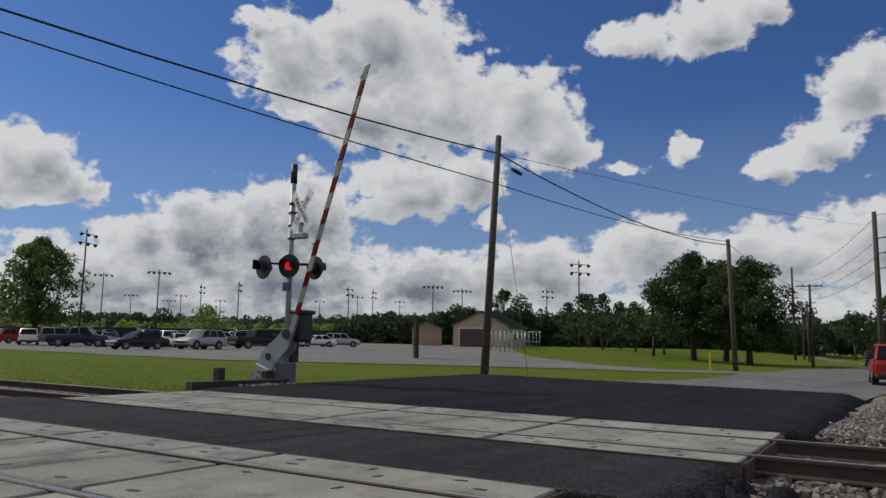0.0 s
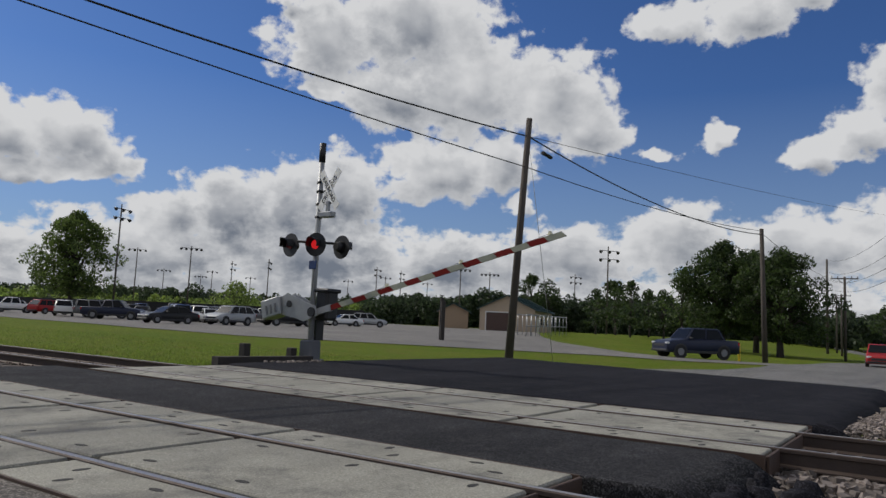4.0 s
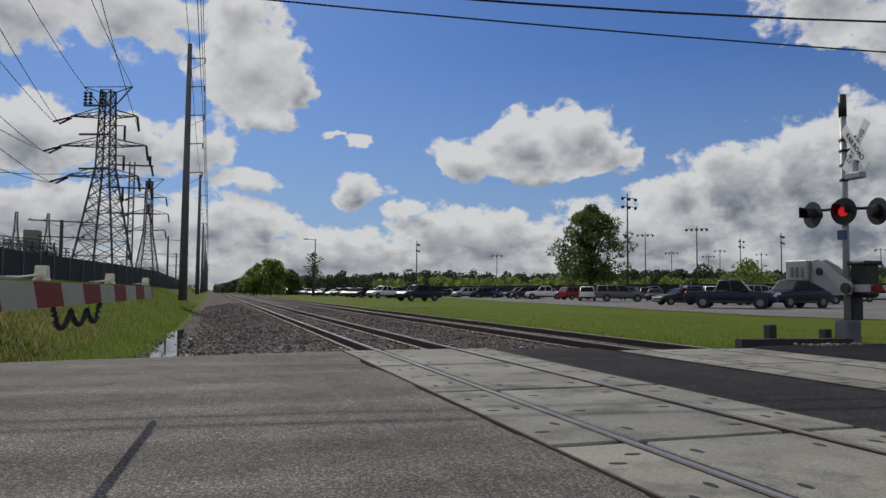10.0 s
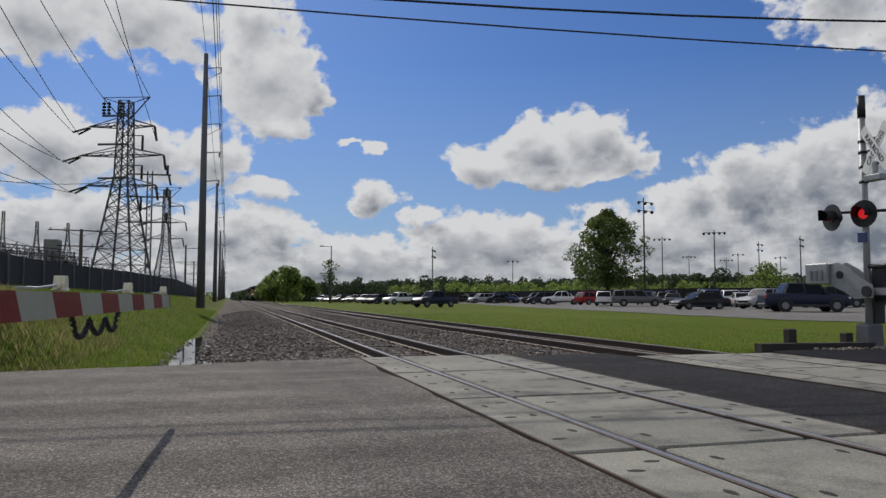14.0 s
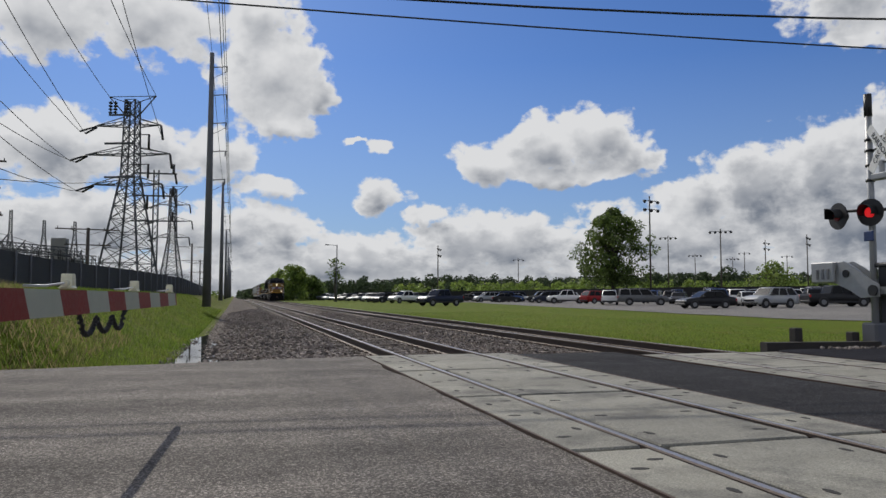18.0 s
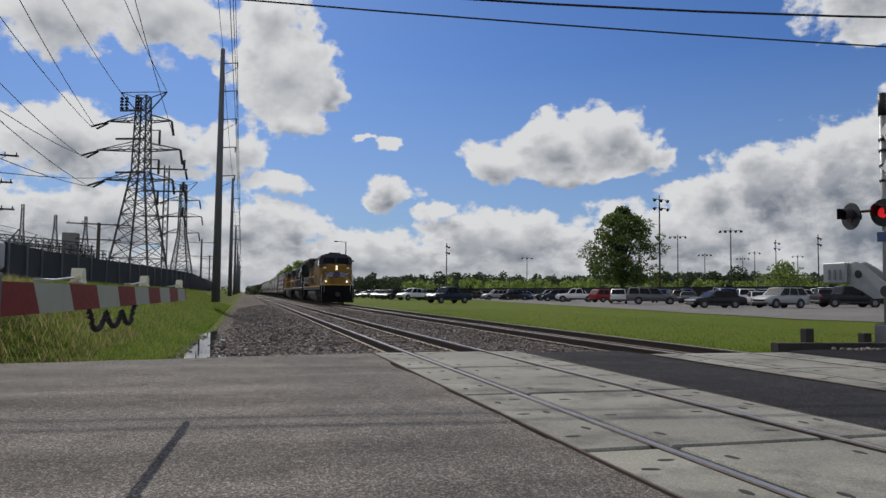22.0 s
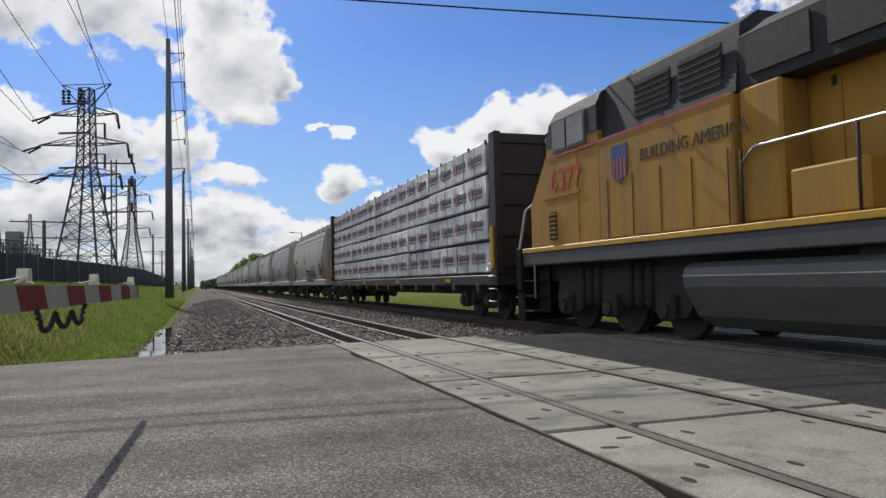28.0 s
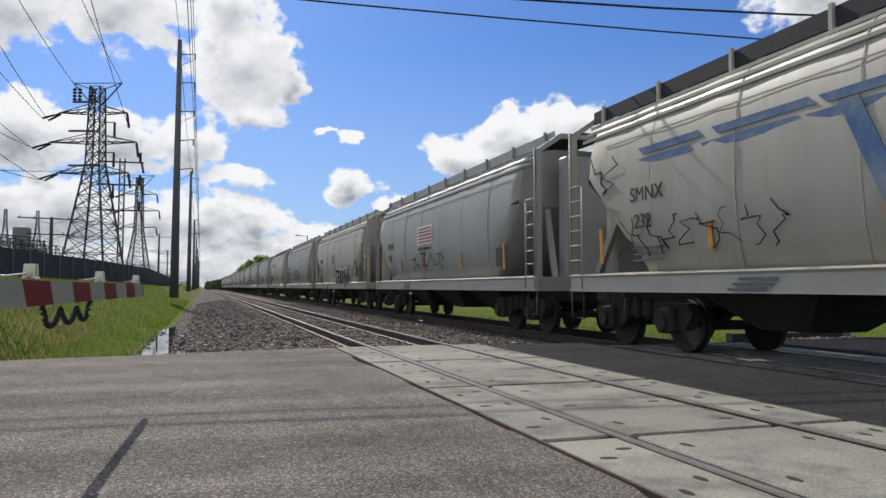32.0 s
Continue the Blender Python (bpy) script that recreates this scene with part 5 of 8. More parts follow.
# lower body and cabin outlines: (y from the nose, z); cabin as base and roof stations
CARS = {
    "sedan": dict(l=4.7, w=1.80, belt=0.92, roof=1.44, hood=0.86, nose=0.62, tail=0.92, cab=(1.35, 2.05, 3.35, 4.15), deck=0.97, r=0.32, axles=(0.88, 3.58)),
    "suv": dict(l=4.65, w=1.86, belt=1.06, roof=1.70, hood=1.02, nose=0.74, tail=1.08, cab=(1.25, 1.85, 4.05, 4.55), deck=1.10, r=0.36, axles=(0.88, 3.55)),
    "van": dict(l=5.0, w=1.96, belt=1.08, roof=1.76, hood=1.0, nose=0.7, tail=1.1, cab=(0.9, 1.75, 4.55, 4.92), deck=1.12, r=0.34, axles=(0.92, 3.95)),
    "pickup": dict(l=5.8, w=2.0, belt=1.18, roof=1.90, hood=1.14, nose=0.84, tail=1.16, cab=(1.6, 2.2, 3.6, 3.85), deck=1.16, r=0.40, axles=(0.98, 4.55)),
    "camper_pickup": dict(l=5.6, w=1.95, belt=1.14, roof=1.84, hood=1.08, nose=0.8, tail=1.12, cab=(1.6, 2.2, 5.35, 5.5), deck=1.12, r=0.38, axles=(0.95, 4.3)),
    "sport_truck": dict(l=5.6, w=2.02, belt=1.28, roof=2.0, hood=1.2, nose=0.95, tail=1.27, cab=(1.4, 2.0, 4.05, 4.45), deck=1.29, r=0.43, axles=(0.98, 4.3)),
}


def build_car(kind):
    """A car with its nose toward -y, centred on the ground; returns the thing."""
    c = CARS[kind]
    L2, w = c["l"] / 2, c["w"] / 2
    Y = lambda y: y - L2
    car = new(kind if kind in ("sedan", "suv", "van") else "pickup_truck")
    a, b, d, e = c["cab"]
    low = 0.22 if kind in ("sedan", "van") else 0.28 if kind == "suv" else 0.36
    # lower body: a rounded hull built of stations along its length
    st = [(0.0, low + 0.16, c["nose"] - 0.02, 0.80), (0.07, low + 0.05, c["nose"] + 0.04, 0.92), (0.35, low, c["hood"] - 0.07, 0.985), (a * 0.7, low, c["hood"], 1.0), (a, low, c["belt"], 1.0),
          (d, low, c["belt"] + 0.02, 1.0), (e, low, c["deck"], 1.0), (c["l"] - 0.2, low, c["tail"], 0.985), (c["l"] - 0.04, low + 0.08, c["tail"] - 0.05, 0.95), (c["l"], low + 0.18, c["tail"] - 0.2, 0.9)]
    ring = lambda y, z0, z1, k: [(x * w * k, Y(y), z) for x, z in ((-0.86, z0), (-0.98, z0 + 0.12), (-1.0, z0 + (z1 - z0) * 0.55), (-0.96, z1 - 0.07), (-0.86, z1), (0.86, z1), (0.96, z1 - 0.07), (1.0, z0 + (z1 - z0) * 0.55), (0.98, z0 + 0.12), (0.86, z0))]
    sh = Shape()
    for s in st:
        sh.v += ring(*s)
    for k in range(len(st) - 1):
        for i in range(10):
            sh.f.append((k * 10 + i, k * 10 + (i + 1) % 10, (k + 1) * 10 + (i + 1) % 10, (k + 1) * 10 + i))
            sh.s.append(0)
            sh.smooth.append(i not in (4, 9))
    sh.f += [tuple(range(9, -1, -1)), tuple(range(10 * len(st) - 10, 10 * len(st)))]
    sh.s += [0, 0]
    sh.smooth += [False, False]
    sh.slot = 1
    for y in c["axles"]:
        for s in (-1, 1):
            sh.disc((s * (w - 0.02), Y(y), c["r"] + 0.03), "x", c["r"] * 1.16, 0.05, 18)
    part("body", sh, [PAINT, TRIM], car)
    # cabin: pillars and roof in paint, glass between them
    zb, zr, k = c["belt"] - 0.02, c["roof"], 0.80
    top = 0.30 if kind in ("sedan",) else 0.12
    pt = lambda s, y, z, q: (s * w * q, Y(y), z)
    cab = Shape()
    B = [pt(-1, a, zb, 0.93), pt(1, a, zb, 0.93), pt(1, e, zb, 0.93), pt(-1, e, zb, 0.93)]
    T = [pt(-1, b, zr - 0.05, k), pt(1, b, zr - 0.05, k), pt(1, d, zr - 0.04, k), pt(-1, d, zr - 0.04, k)]
    R = [pt(-1, b + 0.3, zr, k - 0.08), pt(1, b + 0.3, zr, k - 0.08), pt(1, d - 0.2, zr, k - 0.08), pt(-1, d - 0.2, zr, k - 0.08)]
    cab.add(B + T + R, [(0, 1, 5, 4), (1, 2, 6, 5), (2, 3, 7, 6), (3, 0, 4, 7), (4, 5, 9, 8), (5, 6, 10, 9), (6, 7, 11, 10), (7, 4, 8, 11), (8, 9, 10, 11)], True)
    part("cabin", cab, PAINT, car)
    def pane(name, p, q, r, s, out):
        o = Vector(out) * 0.012
        m = (Vector(p) + Vector(q) + Vector(r) + Vector(s)) / 4
        cs = [m + (Vector(v) - m) * 0.9 + o for v in (p, q, r, s)]
        g = Shape()
        g.add(cs + [v - o * 1.6 for v in cs], [(0, 1, 2, 3), (7, 6, 5, 4), (0, 4, 5, 1), (1, 5, 6, 2), (2, 6, 7, 3), (3, 7, 4, 0)])
        part(name, g, GLASS, car, "dark glass")
    pane("windshield", B[0], B[1], T[1], T[0], (0, -0.7, 0.7))
    pane("rear_window", B[2], B[3], T[3], T[2], (0, 0.8, 0.6))
    n = 2 if kind in ("sedan", "pickup", "sport_truck") else 3
    for s in (-1, 1):
        p0, p1 = (B[0], T[0]) if s < 0 else (B[1], T[1])
        q0, q1 = (B[3], T[3]) if s < 0 else (B[2], T[2])
        for j in range(n):
            lerp = lambda u, v, f: Vector(u).lerp(Vector(v), f)
            f0, f1 = 0.03 + j * 0.94 / n, 0.03 + (j + 1) * 0.94 / n
            pane("side_window", lerp(p0, q0, f0), lerp(p0, q0, f1), lerp(p1, q1, f1), lerp(p1, q1, f0), (s, 0, 0.3))
    # bumpers, grille, lamps
    g = Shape()
    g.box(-w * 0.62, w * 0.62, -L2 - 0.012, -L2 + 0.1, c["nose"] - 0.22, c["nose"] - 0.04, 0.02)
    part("grille", g, TRIM, car)
    g = Shape()
    g.box(-w * 0.9, w * 0.9, -L2 - 0.03, -L2 + 0.12, low + 0.06, low + 0.2, 0.03)
    part("front_bumper", g, TRIM, car)
    g = Shape()
    g.box(-w * 0.9, w * 0.9, L2 - 0.12, L2 + 0.03, low + 0.06, low + 0.22, 0.03)
    part("rear_bumper", g, TRIM, car)
    for s in (-1, 1):
        g = Shape()
        g.box(s * w * 0.58, s * w * 0.93, -L2 + 0.015, -L2 + 0.2, c["nose"] - 0.06, c["nose"] + 0.08, 0.03)
        part("headlight", g, LAMP_CLEAR, car)
        g = Shape()
        g.box(s * w * 0.74, s * w * 0.965, L2 - 0.18, L2 - 0.02, c["tail"] - 0.34, c["tail"] - 0.1, 0.03)
        part("tail_light", g, LAMP_RED, car)
    if kind in ("pickup",):
        g = Shape()
        g.box(-w * 0.86, w * 0.86, Y(e + 0.12), L2 - 0.1, c["deck"] - 0.02, c["deck"] + 0.012, 0.0)
        part("bed_liner", g, TRIM, car, "dark open bed")
    for s in (-1, 1):
        g = Shape()
        g.box(s * (w - 0.05), s * (w + 0.008), Y(c["axles"][0] + c["r"] * 1.2), Y(c["axles"][1] - c["r"] * 1.2), low - 0.02, low + 0.16, 0.02)
        part("side_cladding", g, TRIM, car, "dark sill cladding")
        g = Shape()
        g.box(s * (w * 0.93), s * (w + 0.14), Y(a + 0.25), Y(a + 0.42), c["belt"] - 0.02, c["belt"] + 0.13, 0.03)
        part("door_mirror", g, TRIM, car)
        if kind in ("suv", "van"):
            g = Shape()
            g.bar((s * w * 0.72, Y(b + 0.35), c["roof"] + 0.035), (s * w * 0.72, Y(d - 0.2), c["roof"] + 0.035), 0.035)
            part("roof_rail", g, TRIM, car)
    for y in c["axles"]:
        for s in (-1, 1):
            wh = Shape()
            wh.disc((s * (w - 0.1), Y(y), c["r"]), "x", c["r"], 0.24, 18)
            wheel = part("wheel", wh, TYRE, car)
            rm = Shape()
            rm.disc((s * (w + 0.015), Y(y), c["r"]), "x", c["r"] * 0.56, 0.03, 14)
            part("rim", rm, RIM, wheel)
    return car


MASTERS = {k: build_car(k) for k in CARS}
USED = set()
COLOURS = {"black": (0.012, 0.012, 0.014), "white": (0.72, 0.72, 0.71), "silver": (0.38, 0.39, 0.40), "grey": (0.12, 0.125, 0.13), "navy": (0.012, 0.017, 0.04), "red": (0.32, 0.015, 0.015), "blue": (0.03, 0.07, 0.2), "charcoal": (0.035, 0.036, 0.038)}
CAR_WORDS = {"sedan": ("sedan", "car"), "suv": ("sport utility car", "car"), "van": ("minivan", "van"), "pickup": ("pickup truck", "truck"), "camper_pickup": ("pickup with a camper top", "truck"), "sport_truck": ("four-door sport pickup", "truck")}


def put_car(kind, colour, m, state="parked on the pale car park"):
    if kind in USED:
        car = copy_thing(MASTERS[kind], m)
    else:
        USED.add(kind)
        car = MASTERS[kind]
        car.matrix_basis = m
    words, cat = CAR_WORDS[kind]
    tagged(car, f"{colour} {words} {state}", cat, "cars at the car park")
    for o in car.children:
        if o.name.startswith(("body", "cabin")):
            o.color = (*COLOURS[colour], 1)
    return car


def parked(kind, colour, x, y, heading, state="parked on the pale car park"):
    return put_car(kind, colour, pose(x, y, lot_z(x, y), 0, 0, heading), state)


# the cars that stand out, then the rows behind them; heading: the nose's turn from -y
parked("suv", "silver", 43.2, 51.4, -84)
parked("pickup", "black", 52.3, 53.8, 75)
parked("sedan", "black", 37.8, 52.6, -97)
parked("camper_pickup", "grey", 44.0, 72.6, 62)
parked("suv", "red", 46.5, 88.0, 100)
parked("pickup", "white", 45.0, 94.0, -112)
parked("van", "navy", 44.5, 99.0, -110)
parked("suv", "charcoal", 45.5, 104.5, -105)
parked("suv", "white", 42.6, 77.6, 150)
parked("pickup", "navy", 23.2, 82.6, -66, "parked on the grass verge")
parked("pickup", "white", 25.6, 111.0, -66, "parked on the grass verge")
parked("suv", "black", 24.6, 124.0, -50, "parked on the grass verge")
parked("suv", "black", 25.2, 133.0, -50, "parked on the grass verge")
parked("suv", "white", 26.0, 143.0, -45, "parked on the grass verge")
parked("suv", "silver", 41.5, 118.0, -90)
parked("sedan", "silver", 46.5, 118.5, -80)
parked("suv", "white", 51.0, 66.0, 150)
parked("suv", "white", 66.0, 74.5, 70)
parked("camper_pickup", "black", 64.0, 66.5, 70)
parked("suv", "silver", 71.0, 58.7, 40)
parked("sedan", "white", 67.4, 59.6, -115)
rnd = random.Random(21)
kinds = ["sedan", "suv", "suv", "sedan", "van", "pickup", "suv"]
tones = ["black", "charcoal", "navy", "black", "white", "silver", "grey", "navy", "white", "charcoal", "black", "silver", "navy", "charcoal", "blue"]
for k in range(14):
    y = 153 + k * 7.6
    parked(rnd.choice(kinds), rnd.choice(("black", "charcoal", "navy", "grey", "black", "silver")), 25.8 - 0.042 * (y - 150) + rnd.uniform(-0.4, 0.4), y, -48 + rnd.uniform(-6, 6), "parked on the grass verge")
# rows face to face across the car park, behind the first cars
for row, (x0, y0, dx, dy, n, head) in enumerate(((45.5, 62.0, 3.0, -1.3, 3, 152), (49.0, 80.0, 2.6, -2.6, 14, -40), (53.5, 86.0, 2.6, -2.6, 13, 140), (62.0, 101.0, 2.3, -3.0, 13, -40), (66.5, 106.0, 2.3, -3.0, 12, 140),
                                                (42.0, 110.0, 2.0, 4.4, 7, 70), (55.0, 122.0, 2.6, 3.6, 7, 60), (76.0, 120.0, 2.2, -2.8, 9, 140), (57.0, 76.0, 2.5, -2.2, 6, 140), (31.0, 122.0, 0.9, 6.2, 8, -60), (40.0, 128.0, 3.0, 5.5, 8, 60))):
    for k in range(n):
        if rnd.random() < 0.12:
            continue
        x, y = x0 + dx * k + rnd.uniform(-0.2, 0.2), y0 + dy * k + rnd.uniform(-0.2, 0.2)
        if math.degrees(math.atan2(x, y)) > 47:
            continue
        parked(rnd.choice(kinds), rnd.choice(tones), x, y, head + rnd.choice((0, 180)) + rnd.uniform(-3, 3))
TRUCK_A = put_car("sport_truck", "navy", pose(60, 0, 0), "driving through the car park")
TRUCK_B = put_car("pickup", "navy", pose(40, 60, 0), "driving out of the car park")
RED_CAR = put_car("suv", "red", pose(60, 0, 0), "driving along the road")
for car in (TRUCK_A, TRUCK_B, RED_CAR):
    car["group"] = "moving cars"


# ---- field lights, lamp post ----
FLOOD = surface("floodlight_case", (0.05, 0.05, 0.055), 0.5, 0.4)


def field_light(az, top, D, lamps, double=False, turn=0):
    x, y = at(az, D)
    z0 = ground_z(x, y)
    p = thing("field_light", "tall pole with a bank of floodlights over the playing fields", "floodlight", "field lights", pose(x, y, 0, 0, 0, -az + turn))
    h = el(top, D)
    sh = Shape()
    sh.tube((0, 0, z0 - 0.3), (0, 0, h), 0.2, 0.12, 8)
    part("shaft", sh, POLE_WOOD, p)
    for z in ((h - 0.9, h - 2.6) if double else (h - 0.6,)):
        half = 1.1 + 0.28 * lamps
        a = Shape()
        a.bar((-half, 0, z), (half, 0, z), 0.12)
        part("cross_bar", a, LATTICE, p)
        for k in range(lamps):
            u = -half + 2 * half * k / (lamps - 1)
            f = Shape()
            f.tube((u, -0.1, z - 0.05), (u, -0.55, z - 0.35), 0.16, 0.36, 10)
            part("floodlight", f, FLOOD, p)


for args in ((31.8, 7.6, 150, 3, True, 50), (33.1, 4.6, 230, 4), (36.8, 5.0, 200, 5), (35.0, 3.2, 300, 4), (15.5, 4.0, 200, 2, True, 80), (21.8, 3.0, 300, 3), (39.8, 4.1, 240, 2, True, 70), (42.5, 4.4, 220, 2, True, 80),
             (38.4, 3.3, 320, 3), (37.6, 2.9, 330, 4), (68.8, 6.6, 150, 3, True, 30), (57.4, 4.6, 200, 5), (59.7, 4.3, 220, 5), (50.8, 4.3, 230, 2, True, 60), (51.5, 3.6, 300, 3), (52.7, 4.1, 240, 2, True, 70), (54.8, 3.3, 320, 3),
             (66.3, 4.4, 230, 3, True, 40), (48.6, 3.2, 300, 2), (41.2, 3.0, 340, 3)):
    field_light(*args)
x, y = at(7.6, 150)
lp = thing("lamp_post", "dark lamp post with a single reaching arm", "lamp post", at=pose(x, y, 0))
sh = Shape()
sh.tube((0, 0, -0.3), (0, 0, el(4.0, 150)), 0.16, 0.1, 8)
part("shaft", sh, STEEL_POLE, lp)
sh = Shape()
sh.bar((0, 0, el(3.95, 150)), (-1.6, 0, el(3.95, 150) + 0.1), 0.1)
sh.box(-2.4, -1.5, -0.2, 0.2, el(3.95, 150), el(3.95, 150) + 0.2, 0.05)
part("lamp_arm", sh, STEEL_POLE, lp)

# ---- the garage, small shed, sign, posts ----
SIDING = surface("tan_siding", (0.46, 0.36, 0.26), 0.8, vary=0.1, scale=1.0, fine=12)
SHED_DOOR = surface("brown_door", (0.085, 0.05, 0.04), 0.7, vary=0.15)
ROOF_GREEN = surface("dark_green_metal_roof", (0.02, 0.05, 0.045), 0.5, 0.3, vary=0.15)
WOOD_TAN = surface("stained_boards", (0.33, 0.245, 0.165), 0.8, vary=0.2, stretch=(6, 6, 0.5))


def gabled(name, label, m, w, l, eave, apex, wall, roof, door=None):
    """A house with its gable toward -y of its own space."""
    h = thing(name, label, "shed", at=m)
    sh = Shape()
    sh.prism([(-w / 2, 0), (w / 2, 0), (w / 2, eave), (0, apex), (-w / 2, eave)], "y", 0, l)
    body = part("wall", sh, wall, h)
    for s in (-1, 1):
        r = Shape()
        nrm = 0.18
        r.prism([(0, apex + nrm), (s * (w / 2 + 0.5), eave - 0.5 * (apex - eave) / (w / 2) + nrm), (s * (w / 2 + 0.5), eave - 0.5 * (apex - eave) / (w / 2)), (0, apex)], "y", -0.5, l + 0.5)
        part("roof", r, roof, h)
        for k in range(int(l / 0.9)):
            c = Shape()
            y = 0.1 + k * 0.9
            c.bar((0, y, apex + nrm + 0.03), (s * (w / 2 + 0.5), y, eave - 0.5 * (apex - eave) / (w / 2) + nrm + 0.03), 0.05)
            part("roof_rib", c, roof, h)
    if door:
        x0, x1, z1 = door
        d = Shape()
        d.box(x0, x1, -0.06, 0.02, 0.02, z1)
        dd = part("garage_door", d, SHED_DOOR, h, "dark brown roller door")
        for k in range(5):
            g = Shape()
            g.box(x0 + 0.05, x1 - 0.05, -0.085, -0.06, 0.08 + k * z1 / 5, 0.02 + (k + 1) * z1 / 5 - 0.06)
            part("door_panel", g, SHED_DOOR, dd)
        f = Shape()
        f.box(x0 - 0.15, x0, -0.09, 0.0, 0, z1 + 0.15)
        f.box(x1, x1 + 0.15, -0.09, 0.0, 0, z1 + 0.15)
        f.box(x0, x1, -0.09, 0.0, z1, z1 + 0.15)
        part("door_frame", f, WHITE, h)
    return h


garage = gabled("garage", "tan-sided garage with a dark green metal roof and brown door", pose(102.6, 56.4, lot_z(102, 56), 0, 0, -74), 9.0, 16.0, 3.5, 5.6, SIDING, ROOF_GREEN, (-3.4, 0.9, 2.9))
for y, kind in ((2.2, "door"), (5.2, "window"), (7.2, "window"), (10.5, "window")):
    g = Shape()
    g.box(4.5, 4.55, y, y + 1.0, 0.05 if kind == "door" else 1.2, 2.3)
    part("side_" + kind, g, WHITE if kind == "door" else GLASS, garage, "white side door" if kind == "door" else "dark window")
gabled("garden_shed", "small brown board shed beside the garage", pose(107, 69.5, lot_z(107, 69), 0, 0, -60), 5.0, 4.0, 3.0, 4.2, WOOD_TAN, ROOF_GREEN)
fr = thing("pipe_rail_frame", "grey steel pipe frame standing on the paving by the garage", "pipe frame", at=pose(0, 0, 0))
for k in range(11):
    u = k / 10
    x, y = 68 + 18.0 * u, 35.0 + 3.6 * u
    z = ground_z(x, y)
    sh = Shape()
    sh.tube((x, y, z - 0.1), (x, y, z + 2.35), 0.035, n=7)
    sh.tube((x + 0.6, y + 1.9, z - 0.1), (x + 0.6, y + 1.9, z + 2.35), 0.035, n=7)
    part("upright", sh, GALV, fr)
for dy, z in ((0, 2.4), (1.9, 2.4), (0, 1.2)):
    sh = Shape()
    sh.tube((68, 35 + dy, z + 0.15), (86, 38.6 + dy, z + 0.3), 0.05, n=7)
    part("rail", sh, GALV, fr)
sg = thing("park_sign", "dark timber park sign on two square posts", "sign", at=pose(43.3, 28.9, lot_z(43, 28.9), 0, 0, 40))
for s in (-0.42, 0.42):
    sh = Shape()
    sh.box(s - 0.14, s + 0.14, -0.14, 0.14, -0.2, 2.75 if s < 0 else 3.0, 0.02)
    part("post", sh, TIMBER, sg)
sh = Shape()
sh.box(-0.28, 0.28, -0.06, 0.06, 0.9, 2.6)
part("board", sh, TIMBER, sg)
for z in (1.3, 1.6, 1.9, 2.2):
    sh = Shape()
    sh.box(-0.2, 0.2, -0.075, -0.06, z, z + 0.1)
    part("carved_line", sh, WOOD_TAN, sg)
sh = Shape()
sh.box(-0.07, 0.07, -0.07, 0.07, -0.2, 1.25, 0.02)
yp = single("marker_post", sh, YELLOW_POST, "yellow pipeline marker post standing in the grass", "marker post")
yp.matrix_basis = pose(54.6, 11.2, ground_z(54.6, 11.2))
# low dark boundary fence behind the car park
bf = thing("boundary_fence", "dark chain-link boundary fence behind the parked cars", "fence", at=pose(0, 0, 0))
pp = [at(az, D) for az, D in ((9, 260), (18, 240), (27, 190), (34, 160), (42, 150), (50, 150))]
for a, b in zip(pp, pp[1:]):
    sh = Shape()
    za, zb = ground_z(*a), ground_z(*b)
    sh.add([(*a, za), (*b, zb), (*b, zb + 2.6), (*a, za + 2.6), (a[0], a[1] + 0.05, za), (b[0], b[1] + 0.05, zb), (b[0], b[1] + 0.05, zb + 2.6), (a[0], a[1] + 0.05, za + 2.6)], [(0, 1, 2, 3), (7, 6, 5, 4), (3, 2, 6, 7)])
    part("mesh_panel", sh, FENCE_SCREEN, bf)


# ---- trees ----
def leaf_material(name, color, tint):
    m = surface(name, color, 0.6, vary=0.3, scale=0.35, fine=2.0, bump=0, tint=tint)
    t = m.node_tree
    b = t.nodes["Principled BSDF"]
    src = b.inputs["Base Color"].links[0].from_socket
    v = node(t, "ShaderNodeVectorMath", src, operation="SCALE")
    t.links.new(math_node(t, "MULTIPLY_ADD", node(t, "ShaderNodeNewGeometry").outputs["Random Per Island"], 1.0, 0.5), v.inputs["Scale"])
    t.links.new(v.outputs[0], b.inputs["Base Color"])
    tr = node(t, "ShaderNodeBsdfTranslucent", v.outputs[0])
    mx = node(t, "ShaderNodeMixShader", 0.5, b.outputs[0], tr.outputs[0])
    t.links.new(mx.outputs[0], t.nodes["Material Output"].inputs[0])
    return m


LEAF_DARK = leaf_material("dark_leaves", (0.040, 0.066, 0.018), (0.055, 0.085, 0.022))
LEAF_MID = leaf_material("green_leaves", (0.09, 0.135, 0.03), (0.12, 0.17, 0.04))
LEAF_SPRING = leaf_material("spring_leaves", (0.17, 0.24, 0.05), (0.21, 0.27, 0.065))
LEAF_WOOD = leaf_material("woodland_leaves", (0.042, 0.064, 0.030), (0.058, 0.082, 0.036))
BARK = surface("bark", (0.05, 0.042, 0.036), 0.95, vary=0.4, scale=3, fine=18, bump=0.5, stretch=(3, 3, 0.6))


